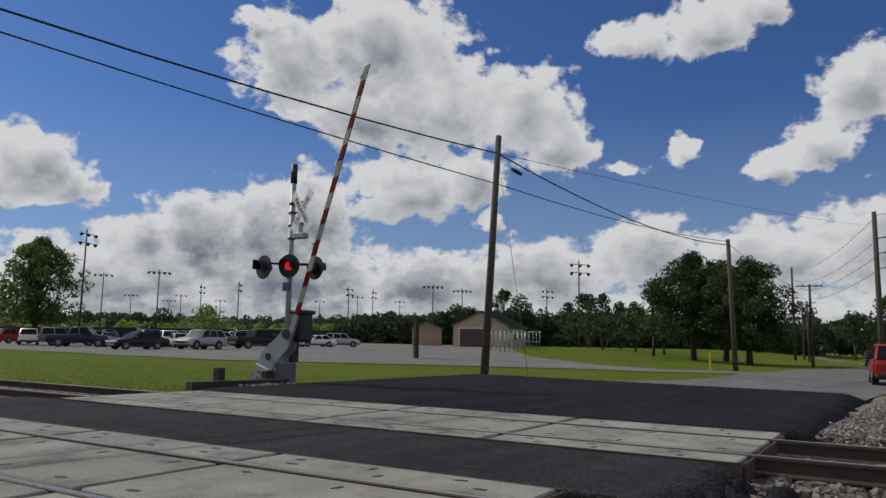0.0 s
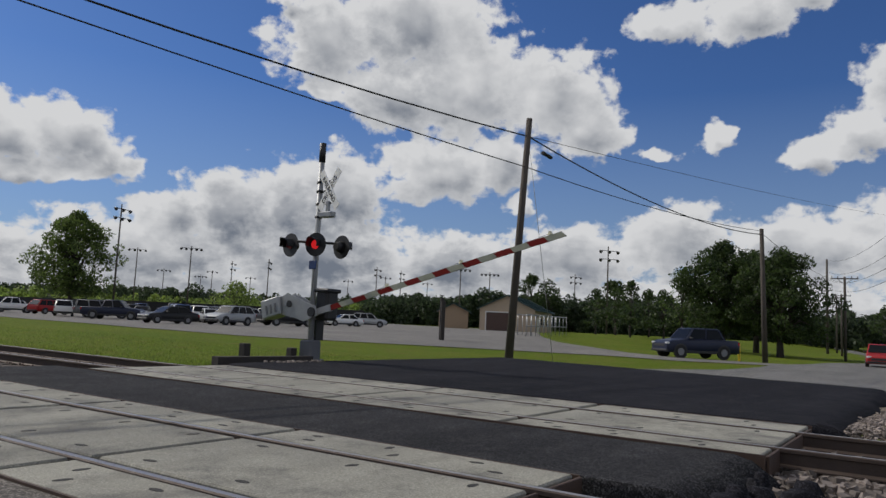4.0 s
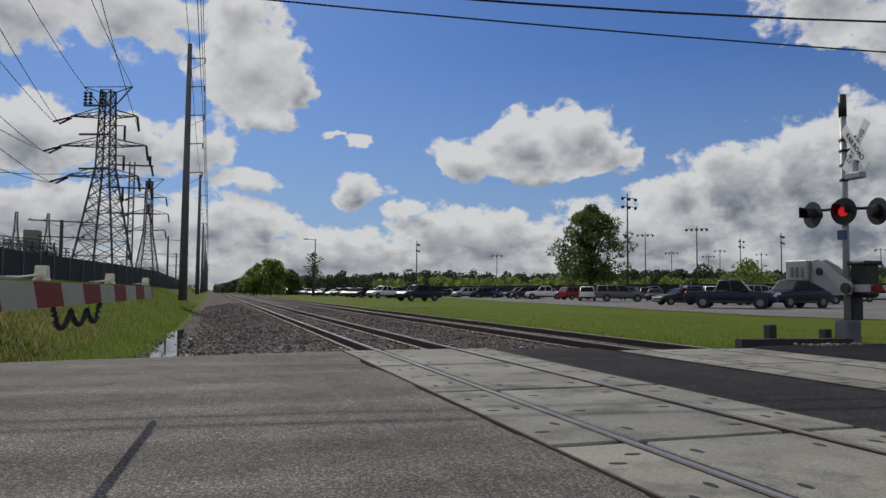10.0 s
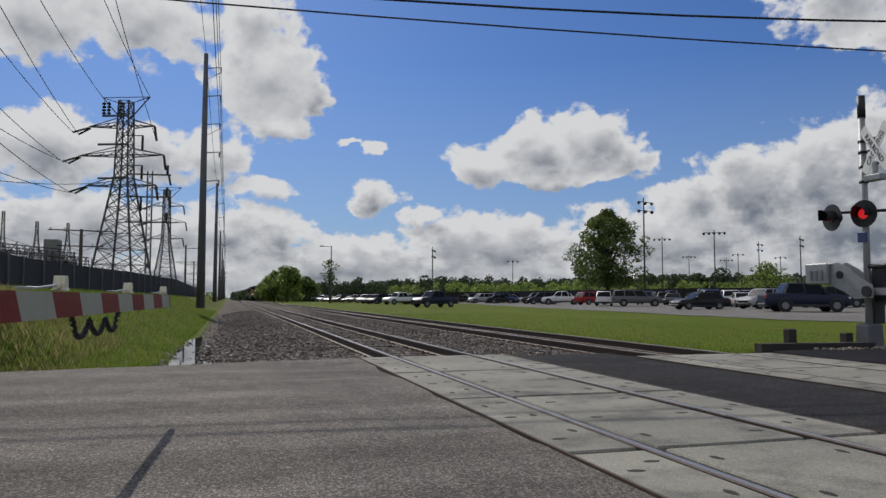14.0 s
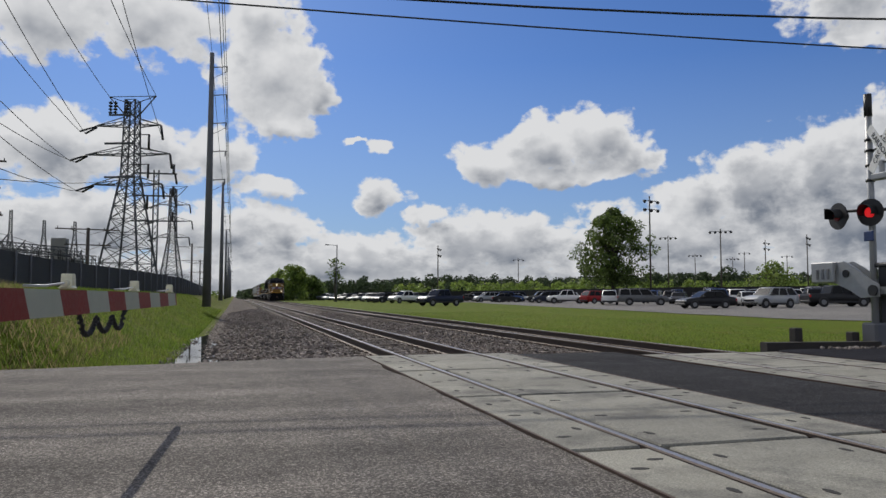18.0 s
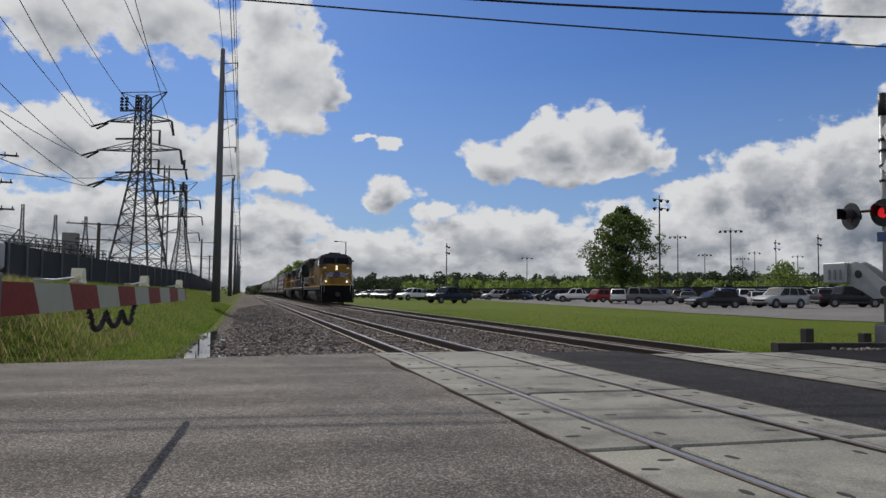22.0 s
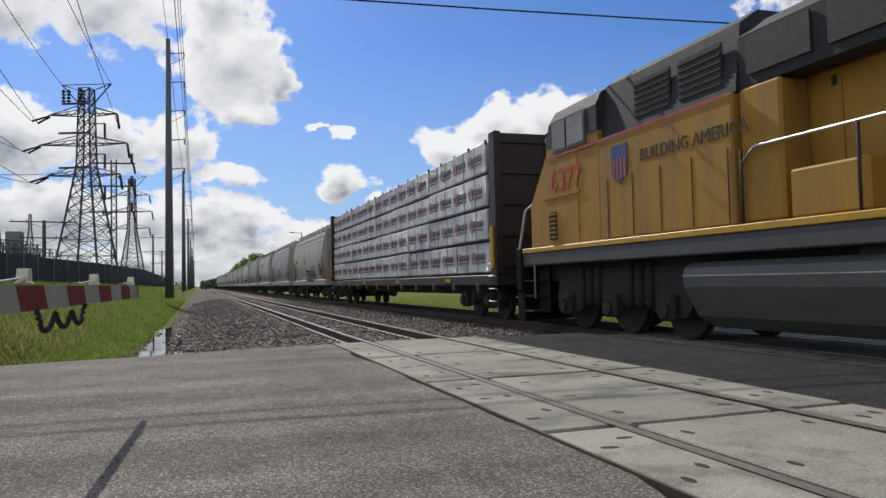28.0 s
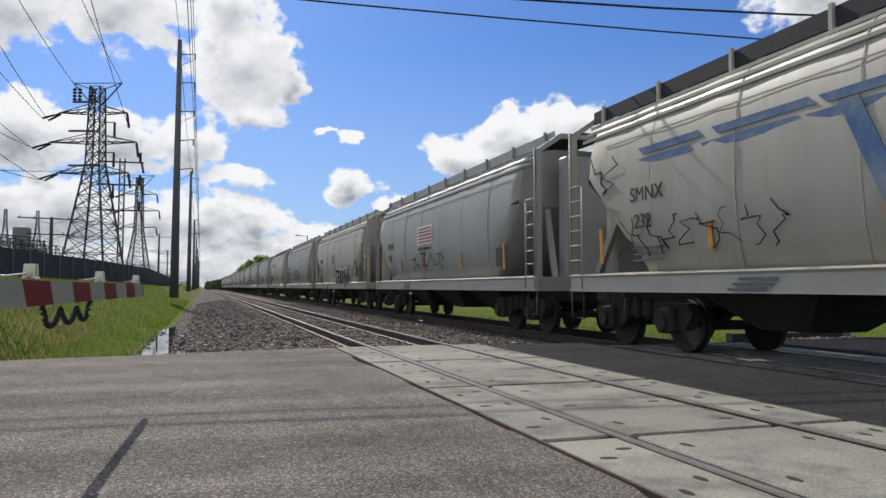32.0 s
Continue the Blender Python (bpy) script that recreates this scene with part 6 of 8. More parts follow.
def leaf_mesh(name, centres, radii, per, size, material, seed):
    """Small folded leaves scattered through clumps, denser at the clumps' skins."""
    r = np.random.RandomState(seed)
    vs, n = [], 0
    for c, q in zip(centres, radii):
        k = max(4, int(per * q * q))
        d = r.normal(size=(k, 3))
        d /= np.linalg.norm(d, axis=1)[:, None]
        p = np.array(c) + d * (q * r.uniform(0.45, 1.0, (k, 1)) ** 0.6) * np.array((1, 1, 0.82))
        u = r.normal(size=(k, 3))
        u /= np.linalg.norm(u, axis=1)[:, None]
        w = np.cross(u, r.normal(size=(k, 3)))
        w /= np.linalg.norm(w, axis=1)[:, None]
        s = size * r.uniform(0.6, 1.3, (k, 1))
        vs.append(np.stack([p - u * s, p - w * s * 0.55, p + u * s, p + w * s * 0.55], 1).reshape(-1, 3))
        n += k
    v = np.concatenate(vs)
    me = bpy.data.meshes.new(name)
    me.from_pydata(v.tolist(), [], (np.arange(4 * n).reshape(-1, 4)).tolist())
    me.materials.append(material)
    return me


def tree(x, y, z, height, spread, material, seed, label, trunk=0.3, clumps=46, per=26, size=0.34, bare=0.22, low=0.25, puff=1.0):
    rn = random.Random(seed)
    t = thing("tree", label, "tree", "trees", pose(x, y, z))
    wood = Shape()
    wood.tube((0, 0, -0.3), (rn.uniform(-0.2, 0.2), rn.uniform(-0.2, 0.2), height * bare), trunk, trunk * 0.8, 9)
    tip = Vector(wood.v[-1])
    wood.tube((0, 0, height * bare), (rn.uniform(-0.4, 0.4), rn.uniform(-0.4, 0.4), height * 0.75), trunk * 0.78, trunk * 0.2, 8)
    part("trunk", wood, BARK, t)
    centres, radii = [], []
    limbs = Shape()
    for k in range(clumps):
        a, u = rn.uniform(0, math.tau), rn.random()
        zz = height * (low + (0.95 - low) * u)
        prof = math.sin(min(1.0, (u * 0.86 + 0.17)) * math.pi) ** 0.6
        rr = spread * prof * math.sqrt(rn.random()) * rn.uniform(0.8, 1.08)
        c = (rr * math.cos(a), rr * math.sin(a), zz)
        centres.append(c)
        radii.append(spread * rn.uniform(0.2, 0.36) * puff)
        if k % 2 == 0:
            s = Vector((0, 0, max(height * bare, zz * 0.55)))
            mid = s.lerp(Vector(c), 0.5) + Vector((0, 0, 0.12 * height * rn.random()))
            limbs.tube(s, mid, trunk * 0.3, trunk * 0.18, 6)
            limbs.tube(mid, c, trunk * 0.18, trunk * 0.05, 5)
    part("limb_work", limbs, BARK, t)
    part("crown", leaf_mesh("crown", centres, radii, per, size, material, seed), material, t, "leafy crown")
    return t


x, y = at(29.1, 150)
tree(x, y, ground_z(x, y), 18.6, 8.2, LEAF_MID, 1, "large broad-crowned green tree behind the car park", 0.5, 170, 44, 0.27, 0.2, 0.2, 0.6)
x, y = at(77.2, 92)
tree(x, y, ground_z(x, y), 12.8, 6.4, LEAF_DARK, 2, "dark dense-crowned tree on the lawn by the road", 0.4, 150, 110, 0.17, 0.2, 0.2, 0.62)
x, y = at(81.0, 88)
tree(x, y, ground_z(x, y), 12.0, 5.8, LEAF_DARK, 3, "dark dense-crowned tree on the lawn by the road", 0.4, 150, 110, 0.17, 0.18, 0.18, 0.62)
x, y = at(79.4, 98)
tree(x, y, ground_z(x, y), 12.8, 5.4, LEAF_DARK, 30, "dark dense-crowned tree on the lawn by the road", 0.4, 130, 100, 0.17, 0.2, 0.18, 0.62)
x, y = at(74.3, 96)
tree(x, y, ground_z(x, y), 9.6, 2.9, LEAF_MID, 4, "thin half-bare tree with sparse leaves", 0.22, 30, 22, 0.22, 0.25, 0.3)
for k, (az, D, h) in enumerate(((70.6, 112, 8.6), (73.0, 110, 7.2), (71.9, 122, 7.6), (75.1, 108, 7.6), (68.0, 130, 8.0), (69.5, 140, 9.0))):
    x, y = at(az, D)
    tree(x, y, ground_z(x, y), h, 2.5, LEAF_DARK, 40 + k, "young dark green lawn tree with a slim trunk", 0.18, 34, 55, 0.24, 0.2, 0.2)
x, y = at(40.2, 190)
tree(x, y, ground_z(x, y), 8.4, 5.6, LEAF_SPRING, 6, "light green spring tree with an open crown", 0.3, 54, 14, 0.34, 0.2, 0.25)
x, y = at(7.5, 152)
tree(x, y, ground_z(x, y), 9.2, 2.4, LEAF_MID, 7, "small round-crowned tree beside the lamp post", 0.2, 30, 20, 0.3, 0.4, 0.5)
for k, (az, D, h, s, m) in enumerate(((4.3, 195, 9.6, 4.6, LEAF_SPRING), (3.3, 200, 8.0, 4.0, LEAF_SPRING), (5.7, 205, 6.6, 4.0, LEAF_MID), (2.9, 250, 7.0, 5.0, LEAF_MID))):
    x, y = at(az, D)
    tree(x, y, ground_z(x, y), h, s, m, 60 + k, "bushy light green tree close to the rails", 0.3, 60, 26, 0.42, 0.05, 0.06)
for k, (az, D, h, s) in enumerate(((63.0, 215, 16.0, 5.5), (64.3, 220, 15.5, 4.5), (69.4, 190, 14.0, 4.5), (87.6, 190, 11.0, 4.5), (89.6, 150, 11.8, 4.0), (92, 140, 12, 5))):
    x, y = at(az, D)
    tree(x, y, ground_z(x, y), h, s, LEAF_DARK, 80 + k, "tall grey-green tree in the far wood", 0.3, 40, 16, 0.42, 0.3, 0.35)


def far_woods(name, az0, az1, profile, D, material, seed, count, size):
    """A belt of far trees: clumps under an uneven top line given in degrees above the horizon."""
    r = random.Random(seed)
    cs, rs = [], []
    for k in range(count):
        az = r.uniform(az0, az1)
        d = D * r.uniform(0.9, 1.25)
        x, y = at(az, d)
        i = (az - az0) / (az1 - az0) * (len(profile) - 1)
        p = profile[int(i)] + (profile[min(int(i) + 1, len(profile) - 1)] - profile[int(i)]) * (i - int(i))
        h = (el(p, D) - 0.3) * (0.9 + 0.2 * noise.noise(Vector((az * 1.7, seed, 0))) + 0.14 * noise.noise(Vector((az * 6, seed, 2))))
        q = r.uniform(0.14, 0.3) * h
        cs.append((x, y, 0.2 + max(q * 0.6, r.random() ** 0.55 * h - q)))
        rs.append(q)
    return tagged(new(name, leaf_mesh(name, cs, rs, 14, size, material, seed)), "dense belt of far green woodland behind the fields", "woodland", kind="stuff")


far_woods("far_woods_north", 4, 30, [1.5, 1.5, 1.7, 1.9, 1.7, 1.9, 2.0], 330, LEAF_WOOD, 11, 1300, 0.6)
far_woods("far_woods_middle", 28, 52, [1.9, 2.1, 2.2, 2.1, 2.2, 2.3], 300, LEAF_WOOD, 12, 1300, 0.6)
far_woods("near_thicket", 12, 50, [1.3, 1.4, 1.6, 1.5, 1.6, 1.7], 260, LEAF_SPRING, 15, 700, 0.6)
far_woods("far_woods_east", 50, 78, [2.4, 2.7, 3.0, 3.1, 3.2, 3.1, 3.0], 240, LEAF_WOOD, 13, 1300, 0.6)
far_woods("far_woods_south", 76, 104, [3.0, 2.6, 2.4, 2.5, 3.2, 3.4], 230, LEAF_WOOD, 14, 1100, 0.6)
far_woods("trackside_wood", 0.2, 5.0, [0.5, 1.0, 1.5, 1.7], 330, LEAF_WOOD, 16, 260, 0.75)
far_woods("trackside_scrub", -5.0, -1.2, [1.2, 1.0, 0.6], 180, LEAF_MID, 17, 90, 0.35)


# ---- grass blades near the ditch ----
def blades(name, count, place, h, seed, material):
    r = np.random.RandomState(seed)
    v, f = [], []
    for k in range(count):
        x, y = place(r)
        z = ground_z(x, y) - 0.02
        a, b = r.uniform(0, 6.28), r.uniform(0.3, 1.0)
        hh = h * r.uniform(0.5, 1.3)
        dx, dy = math.cos(a) * 0.012, math.sin(a) * 0.012
        ox, oy = math.cos(a + b) * hh * 0.45, math.sin(a + b) * hh * 0.45
        v += [(x - dx, y - dy, z), (x + dx, y + dy, z), (x + ox, y + oy, z + hh)]
        f.append((3 * k, 3 * k + 1, 3 * k + 2))
    me = bpy.data.meshes.new(name)
    me.from_pydata(v, [], f)
    me.materials.append(material)
    return tagged(new(name, me), "rough green grass blades on the embankment", "grass", kind="stuff")


BLADE = leaf_material("grass_blade", (0.145, 0.22, 0.03), (0.19, 0.225, 0.045))
BLADE_DRY = leaf_material("dry_grass_blade", (0.32, 0.25, 0.13), (0.24, 0.23, 0.09))
def bank(r):
    x = -1.35 - 7.5 * r.uniform() ** 1.2
    return x, 12.5 + max(0.2 * (x + 1), -1.5) + 75 * r.uniform() ** 2.2


def dry_bank(r):
    x = -2.6 - 6.0 * r.uniform()
    return x, 12.5 + max(0.2 * (x + 1), -1.5) + 9 * r.uniform() ** 1.6


blades("bank_grass", 60000, bank, 0.15, 1, BLADE)
blades("bank_dry_grass", 9000, dry_bank, 0.2, 2, BLADE_DRY)
verge = lambda r: (10.8 + 9 * r.uniform() ** 1.6, 12.9 + 40 * r.uniform() ** 1.8)
blades("verge_grass", 26000, verge, 0.07, 3, BLADE)


# ---- rolling stock: y along the train, nose toward -y, z from the rail tops ----
YELLOW = surface("armour_yellow", (0.40, 0.215, 0.03), 0.6, vary=0.34, scale=1.3, fine=11, bump=0.05, tint=(0.235, 0.14, 0.045), coat=0.0, spec=0.25, stretch=(1.6, 1.6, 0.3))
# lead engine's weathered paint, the shade of its backlit front darkened into the yellow
LEAD_YELLOW = surface("sooty_yellow", (0.27, 0.15, 0.03), 0.65, vary=0.42, scale=1.4, fine=12, bump=0.05, tint=(0.12, 0.078, 0.032), spec=0.2, stretch=(1.7, 1.7, 0.25))
YELLOW_LINE = surface("sill_yellow", (0.48, 0.27, 0.015), 0.5, vary=0.2, scale=3)
LOCO_GREY = surface("roof_grey", (0.019, 0.020, 0.024), 0.75, vary=0.3, scale=1.2, fine=12)
LOCO_BLACK = surface("engine_black", (0.008, 0.008, 0.011), 0.75, vary=0.5, scale=1.4, fine=12, bump=0.04, spec=0.12, tint=(0.015, 0.015, 0.018), stretch=(1.6, 1.6, 0.3))
UNDER = surface("underframe_grime", (0.030, 0.028, 0.026), 0.85, vary=0.4, scale=2.5, fine=20, bump=0.3)
SOOT = surface("sooty_black", (0.009, 0.009, 0.010), 0.85, vary=0.35, scale=1.6, fine=14, spec=0.1)
TANK_GREY = surface("fuel_tank_grey", (0.10, 0.103, 0.098), 0.55, vary=0.3, scale=1.4, fine=15, stretch=(1, 1, 3))
SILL_GREY = surface("sill_grey", (0.06, 0.063, 0.067), 0.6, vary=0.3, scale=2)
SILVER_RAIL = surface("handrail_silver", (0.5, 0.5, 0.5), 0.4, 0.6, vary=0.15, bump=0)
RED_LETTER = surface("red_number", (0.42, 0.04, 0.02), 0.6, vary=0.2)
INK = surface("dark_lettering", (0.03, 0.028, 0.026), 0.7, vary=0.2)
WHITE_PAINT = surface("white_lettering", (0.68, 0.68, 0.68), 0.5, vary=0.15)
EMBLEM_BLUE = surface("emblem_blue", (0.02, 0.04, 0.17), 0.5, vary=0.2)
FADED_RED = surface("faded_red", (0.33, 0.07, 0.04), 0.6, vary=0.3, scale=2)
FADED_BLUE = surface("faded_blue_grey", (0.07, 0.085, 0.12), 0.6, vary=0.3, scale=2)
WHEEL_STEEL = surface("wheel_steel", (0.035, 0.029, 0.025), 0.7, 0.1, vary=0.3)


def side(ob, s, y, z, x):
    """Lays a flat mesh that faces -y onto the side s of a body."""
    ob.matrix_basis = pose(s * x, y, z, 0, 0, -90 if s < 0 else 90)
    return ob


def plate(w, h, t=0.012, slant=0.0):
    sh = Shape()
    sh.prism([(-w / 2, -h / 2), (w / 2, -h / 2), (w / 2 + slant, h / 2), (-w / 2 + slant, h / 2)], "y", -t, 0)
    return sh


def bogie(parent, y, axles, pitch, wheel_r, deep, label):
    """A truck: two side frames, journal boxes, springs and its wheelsets."""
    n = (axles - 1) * pitch / 2
    sh = Shape()
    sh.box(-0.95, 0.95, y - 0.25, y + 0.25, 0.55, deep - 0.02, 0.03)
    b = part("truck", sh, UNDER, parent, label)
    for s in (-1, 1):
        sh = Shape()
        x = s * 1.02
        prof = [(y - n - 0.55, 0.62), (y - n - 0.35, 0.36), (y - n + 0.35, 0.36), (y - n + 0.6, 0.55), (y + n - 0.6, 0.55), (y + n - 0.35, 0.36), (y + n + 0.35, 0.36), (y + n + 0.55, 0.62), (y + n + 0.4, deep), (y - n - 0.4, deep)]
        sh.prism(prof, "x", x - 0.09, x + 0.09)
        for k in range(axles):
            yy = y - n + k * pitch
            sh.box(x + s * 0.02, x + s * 0.24, yy - 0.2, yy + 0.2, 0.3, 0.72, 0.05)
            sh.tube((x + s * 0.24, yy, 0.48), (x + s * 0.3, yy, 0.48), 0.13, n=10)
            if k < axles - 1:
                for dy in (0.32, 0.5, 0.68):
                    sh.tube((x + s * 0.1, yy + pitch * dy, 0.5), (x + s * 0.1, yy + pitch * dy, deep + 0.05), 0.075, n=8)
        part("side_frame", sh, UNDER, b)
    for k in range(axles):
        w = Shape()
        yy = y - n + k * pitch
        w.tube((-0.8, yy, wheel_r), (0.8, yy, wheel_r), 0.08, n=8)
        for s in (-1, 1):
            w.disc((s * 0.765, yy, wheel_r), "x", wheel_r, 0.13, 20)
            w.disc((s * 0.70, yy, wheel_r), "x", wheel_r + 0.03, 0.03, 20)
        part("wheelset", w, WHEEL_STEEL, b)
    return b


def coupler(parent, y, d):
    sh = Shape()
    sh.box(-0.13, 0.13, y, y + d * 0.45, 0.72, 0.98, 0.04)
    sh.box(-0.2, 0.2, y + d * 0.38, y + d * 0.6, 0.66, 1.04, 0.06)
    part("coupler", sh, RUST, parent)
    h = Shape()
    h.path([(0.3, y, 0.75), (0.34, y + d * 0.25, 0.5), (0.25, y + d * 0.55, 0.55)], 0.03)
    part("air_hose", h, BLACK_RUBBER, parent)


def handrails(parent, x, y0, y1, n, mat, z0=1.62, h=1.02, label=""):
    for s in (-1, 1):
        r = Shape()
        r.path([(s * x, y0, z0 + h * 0.82), (s * x, y0 + 0.25, z0 + h), (s * x, y1 - 0.25, z0 + h), (s * x, y1, z0 + h * 0.82)], 0.02, 6)
        part("handrail", r, mat, parent, label)
        for k in range(n):
            p = Shape()
            y = y0 + (y1 - y0) * k / (n - 1)
            p.tube((s * x, y, z0 - 0.05), (s * x, y, z0 + h - 0.0), 0.024, n=6)
            part("stanchion", p, UNDER if mat is SILVER_RAIL else mat, parent)


def loft(rows):
    """A solid through level rectangles: z, from y, to y, half width."""
    sh = Shape()
    for z, y0, y1, w in sorted(rows):
        sh.v += [(-w, y0, z), (w, y0, z), (w, y1, z), (-w, y1, z)]
    n = len(rows)
    sh.f = [(k * 4 + i, k * 4 + (i + 1) % 4, k * 4 + 4 + (i + 1) % 4, k * 4 + 4 + i) for k in range(n - 1) for i in range(4)] + [(3, 2, 1, 0), tuple(4 * n - 4 + i for i in range(4))]
    sh.s, sh.smooth = [0] * len(sh.f), [False] * len(sh.f)
    return sh


def loco(name, label, L, body, roof, sill, cab_to, hood_top, wing, style):
    """A diesel engine. cab_to: how far the full-width front reaches from the nose; wing: the radiator's start, or None."""
    e = thing(name, label, "locomotive", "locomotives of the freight train")
    f, r = -L / 2, L / 2
    # frame, walkway, pilot plates, tank
    sh = Shape()
    sh.box(-1.5, 1.5, f + 0.25, r - 0.25, 1.3, 1.56, 0.02)
    part("frame_sill", sh, sill, e)
    sh = Shape()
    sh.box(-1.515, 1.515, f + 0.25, r - 0.25, 1.565, 1.66, 0.01)
    part("walkway_edge", sh, YELLOW_LINE if body is not LOCO_BLACK else WHITE_PAINT, e, "yellow walkway edge stripe" if body is not LOCO_BLACK else "white walkway edge stripe")
    for s, d in ((f, 1), (r, -1)):
        sh = Shape()
        sh.box(-1.55, 1.55, s, s + d * 0.3, 0.75, 1.7, 0.04)
        sh.prism([(s - d * 0.05, 0.14), (s + d * 0.3, 0.14), (s + d * 0.3, 0.8), (s - d * 0.02, 0.8)], "x", -1.5, 1.5)
        part("pilot", sh, SOOT, e, "black pilot plate and plow")
        coupler(e, s, -d)
        for q in (-1, 1):
            st = Shape()
            for k in range(4):
                z = 0.32 + k * 0.32
                st.box(q * 1.12, q * 1.5, s + d * 0.32, s + d * 0.72, z, z + 0.035)
            st.box(q * 1.10, q * 1.13, s + d * 0.3, s + d * 0.74, 0.3, 1.6)
            part("step_well", st, UNDER, e)
            g = Shape()
            g.path([(q * 1.47, s + d * 0.1, 0.7), (q * 1.47, s + d * 0.06, 1.7), (q * 1.42, s + d * 0.3, 2.5), (q * 1.3, s + d * 0.9, 2.75)], 0.03, 6)
            g.path([(q * 1.47, s + d * 0.78, 0.6), (q * 1.47, s + d * 0.78, 2.3)], 0.02, 6)
            part("grab_rail", g, SILVER_RAIL if style != "black" else UNDER, e)
    sh = Shape()
    sh.prism([(-1.2, 0.42), (-0.9, 0.24), (0.9, 0.24), (1.2, 0.42), (1.44, 0.85), (1.46, 1.0), (1.42, 1.12), (1.3, 1.2), (-1.3, 1.2), (-1.42, 1.12), (-1.46, 1.0), (-1.44, 0.85)], "y", *{"lead": (f + 5.7, r - 6.4), "black": (f + 7.2, r - 6.8), "reverse": (f + 5.7, r - 8.2)}[style])
    part("fuel_tank", sh, TANK_GREY, e, "long grey fuel tank")
    sh = Shape()
    sh.box(-1.36, -1.0, -2.4, -0.6, 1.16, 1.28, 0.03)
    sh.tube((-1.2, -0.3, 1.22), (-1.2, 2.6, 1.22), 0.12, n=10)
    sh.tube((1.2, -2.3, 1.22), (1.2, 2.6, 1.22), 0.12, n=10)
    part("air_reservoir", sh, UNDER, e)
    sh = Shape()
    sh.box(-1.0, 1.0, f + 0.6, r - 0.6, 0.95, 1.32, 0.02)
    part("underframe", sh, UNDER, e)
    for y in (f + 3.3, r - 3.4):
        bogie(e, y, 3, 1.65, 0.53, 1.18, "dark three-axle truck")
    # nose and cab
    front = f + 0.75
    nose_top = 3.62 if style != "black" else 3.05
    top = {"lead": 4.66, "black": 4.6, "reverse": 4.6}[style]
    sh = Shape()
    if style == "reverse":
        prof = [(front, 1.66), (front, 2.55), (front + 0.85, 3.6), (front + 2.0, 3.6), (front + 2.0, 1.66)]
    else:
        prof = [(front, 1.66), (front - 0.04, 2.4), (front + 0.18, nose_top - 0.1), (front + 0.5, nose_top), (front + 2.0, nose_top), (front + 2.0, 1.66)]
    if style == "lead":
        rows = [(front, 1.34, 0.86, 3.02, 3.14, 3.5), (front + 0.05, 1.42, 0.9, 3.08, 3.2, 3.6), (front + 0.42, 1.5, 0.92, 3.16, 3.3, 3.66), (front + 2.0, 1.5, 0.92, 3.2, 3.34, 3.66)]
        for y, w, wt, za, zb, zt in rows:
            sh.v += [(-w, y, 1.66), (w, y, 1.66), (w, y, za), (w - 0.14, y, zb), (wt + 0.03, y, zb + 0.04), (wt, y, zt), (-wt, y, zt), (-wt - 0.03, y, zb + 0.04), (-w + 0.14, y, zb), (-w, y, za)]
        sh.f = [(k * 10 + i, k * 10 + (i + 1) % 10, k * 10 + 10 + (i + 1) % 10, k * 10 + 10 + i) for k in range(3) for i in range(10)] + [tuple(range(9, -1, -1)), tuple(range(30, 40))]
        sh.s, sh.smooth = [0] * len(sh.f), [False] * len(sh.f)
        for s in (-1, 1):
            g = Shape()
            g.path([(s * 1.42, f - 0.06, 0.3), (s * 1.42, f - 0.06, 1.72), (s * 0.62, front - 0.16, 2.84), (s * 0.25, front - 0.16, 2.86)], 0.022, 6)
            g.path([(s * 1.2, f - 0.06, 1.0), (s * 1.2, f - 0.06, 1.72), (s * 0.62, front - 0.16, 2.6)], 0.018, 6)
            part("nose_rail", g, SILVER_RAIL, e, "silver front handrail")
            num = Shape()
            num.box(s * 0.9, s * 1.2, front + 0.1, front + 0.2, 3.2, 3.38, 0.02)
            part("marker_lamp", num, LAMP_CLEAR, e)
        ac = Shape()
        ac.box(-0.55, 0.55, front + 1.5, front + 2.6, 4.62, 4.8, 0.06)
        part("roof_unit", ac, roof, e)
    else:
        sh.prism(prof, "x", -1.498, 1.498)
    part("nose", sh, body, e)
    c0 = front + (0.75 if style == "reverse" else 0.55 if style != "black" else 0.9)
    c1 = front + 2.75
    sh = loft([(1.66, c0 + 0.55, c1, 1.488), (nose_top - 0.05, c0, c1, 1.488), (top - 0.52, c0 + 0.2, c1, 1.488), (top - 0.3, c0 + 0.29, c1, 1.39), (top - 0.04, c0 + 0.5, c1, 0.84)])
    part("cab", sh, [body], e)
    base = max(3.42, nose_top)
    up = loft([(base, c0 - 0.01 + 0.2 * max(0, base - nose_top), c1 + 0.004, 1.508), (top - 0.52, c0 + 0.185, c1 + 0.004, 1.508), (top - 0.3, c0 + 0.275, c1 + 0.004, 1.405), (top - 0.01, c0 + 0.49, c1 + 0.004, 0.86)])
    part("cab_roof", up, roof, e)
    for s in (-1, 1):
        for y, w in ((c0 + 0.62, 0.5), (c0 + 1.25, 0.62)):
            fr = part("window_frame", plate(w + 0.1, 0.62, 0.016), TANK_GREY, e)
            side(fr, s, y, 3.78, 1.508)
            gl = part("cab_window", plate(w, 0.52, 0.02), CAB_GLASS, e, "dark cab window")
            side(gl, s, y, 3.78, 1.512)
        sh = Shape()
        z0, z1 = nose_top + 0.12, top - 0.4
        y0, y1 = c0 + 0.02 + 0.03, c0 + 0.24
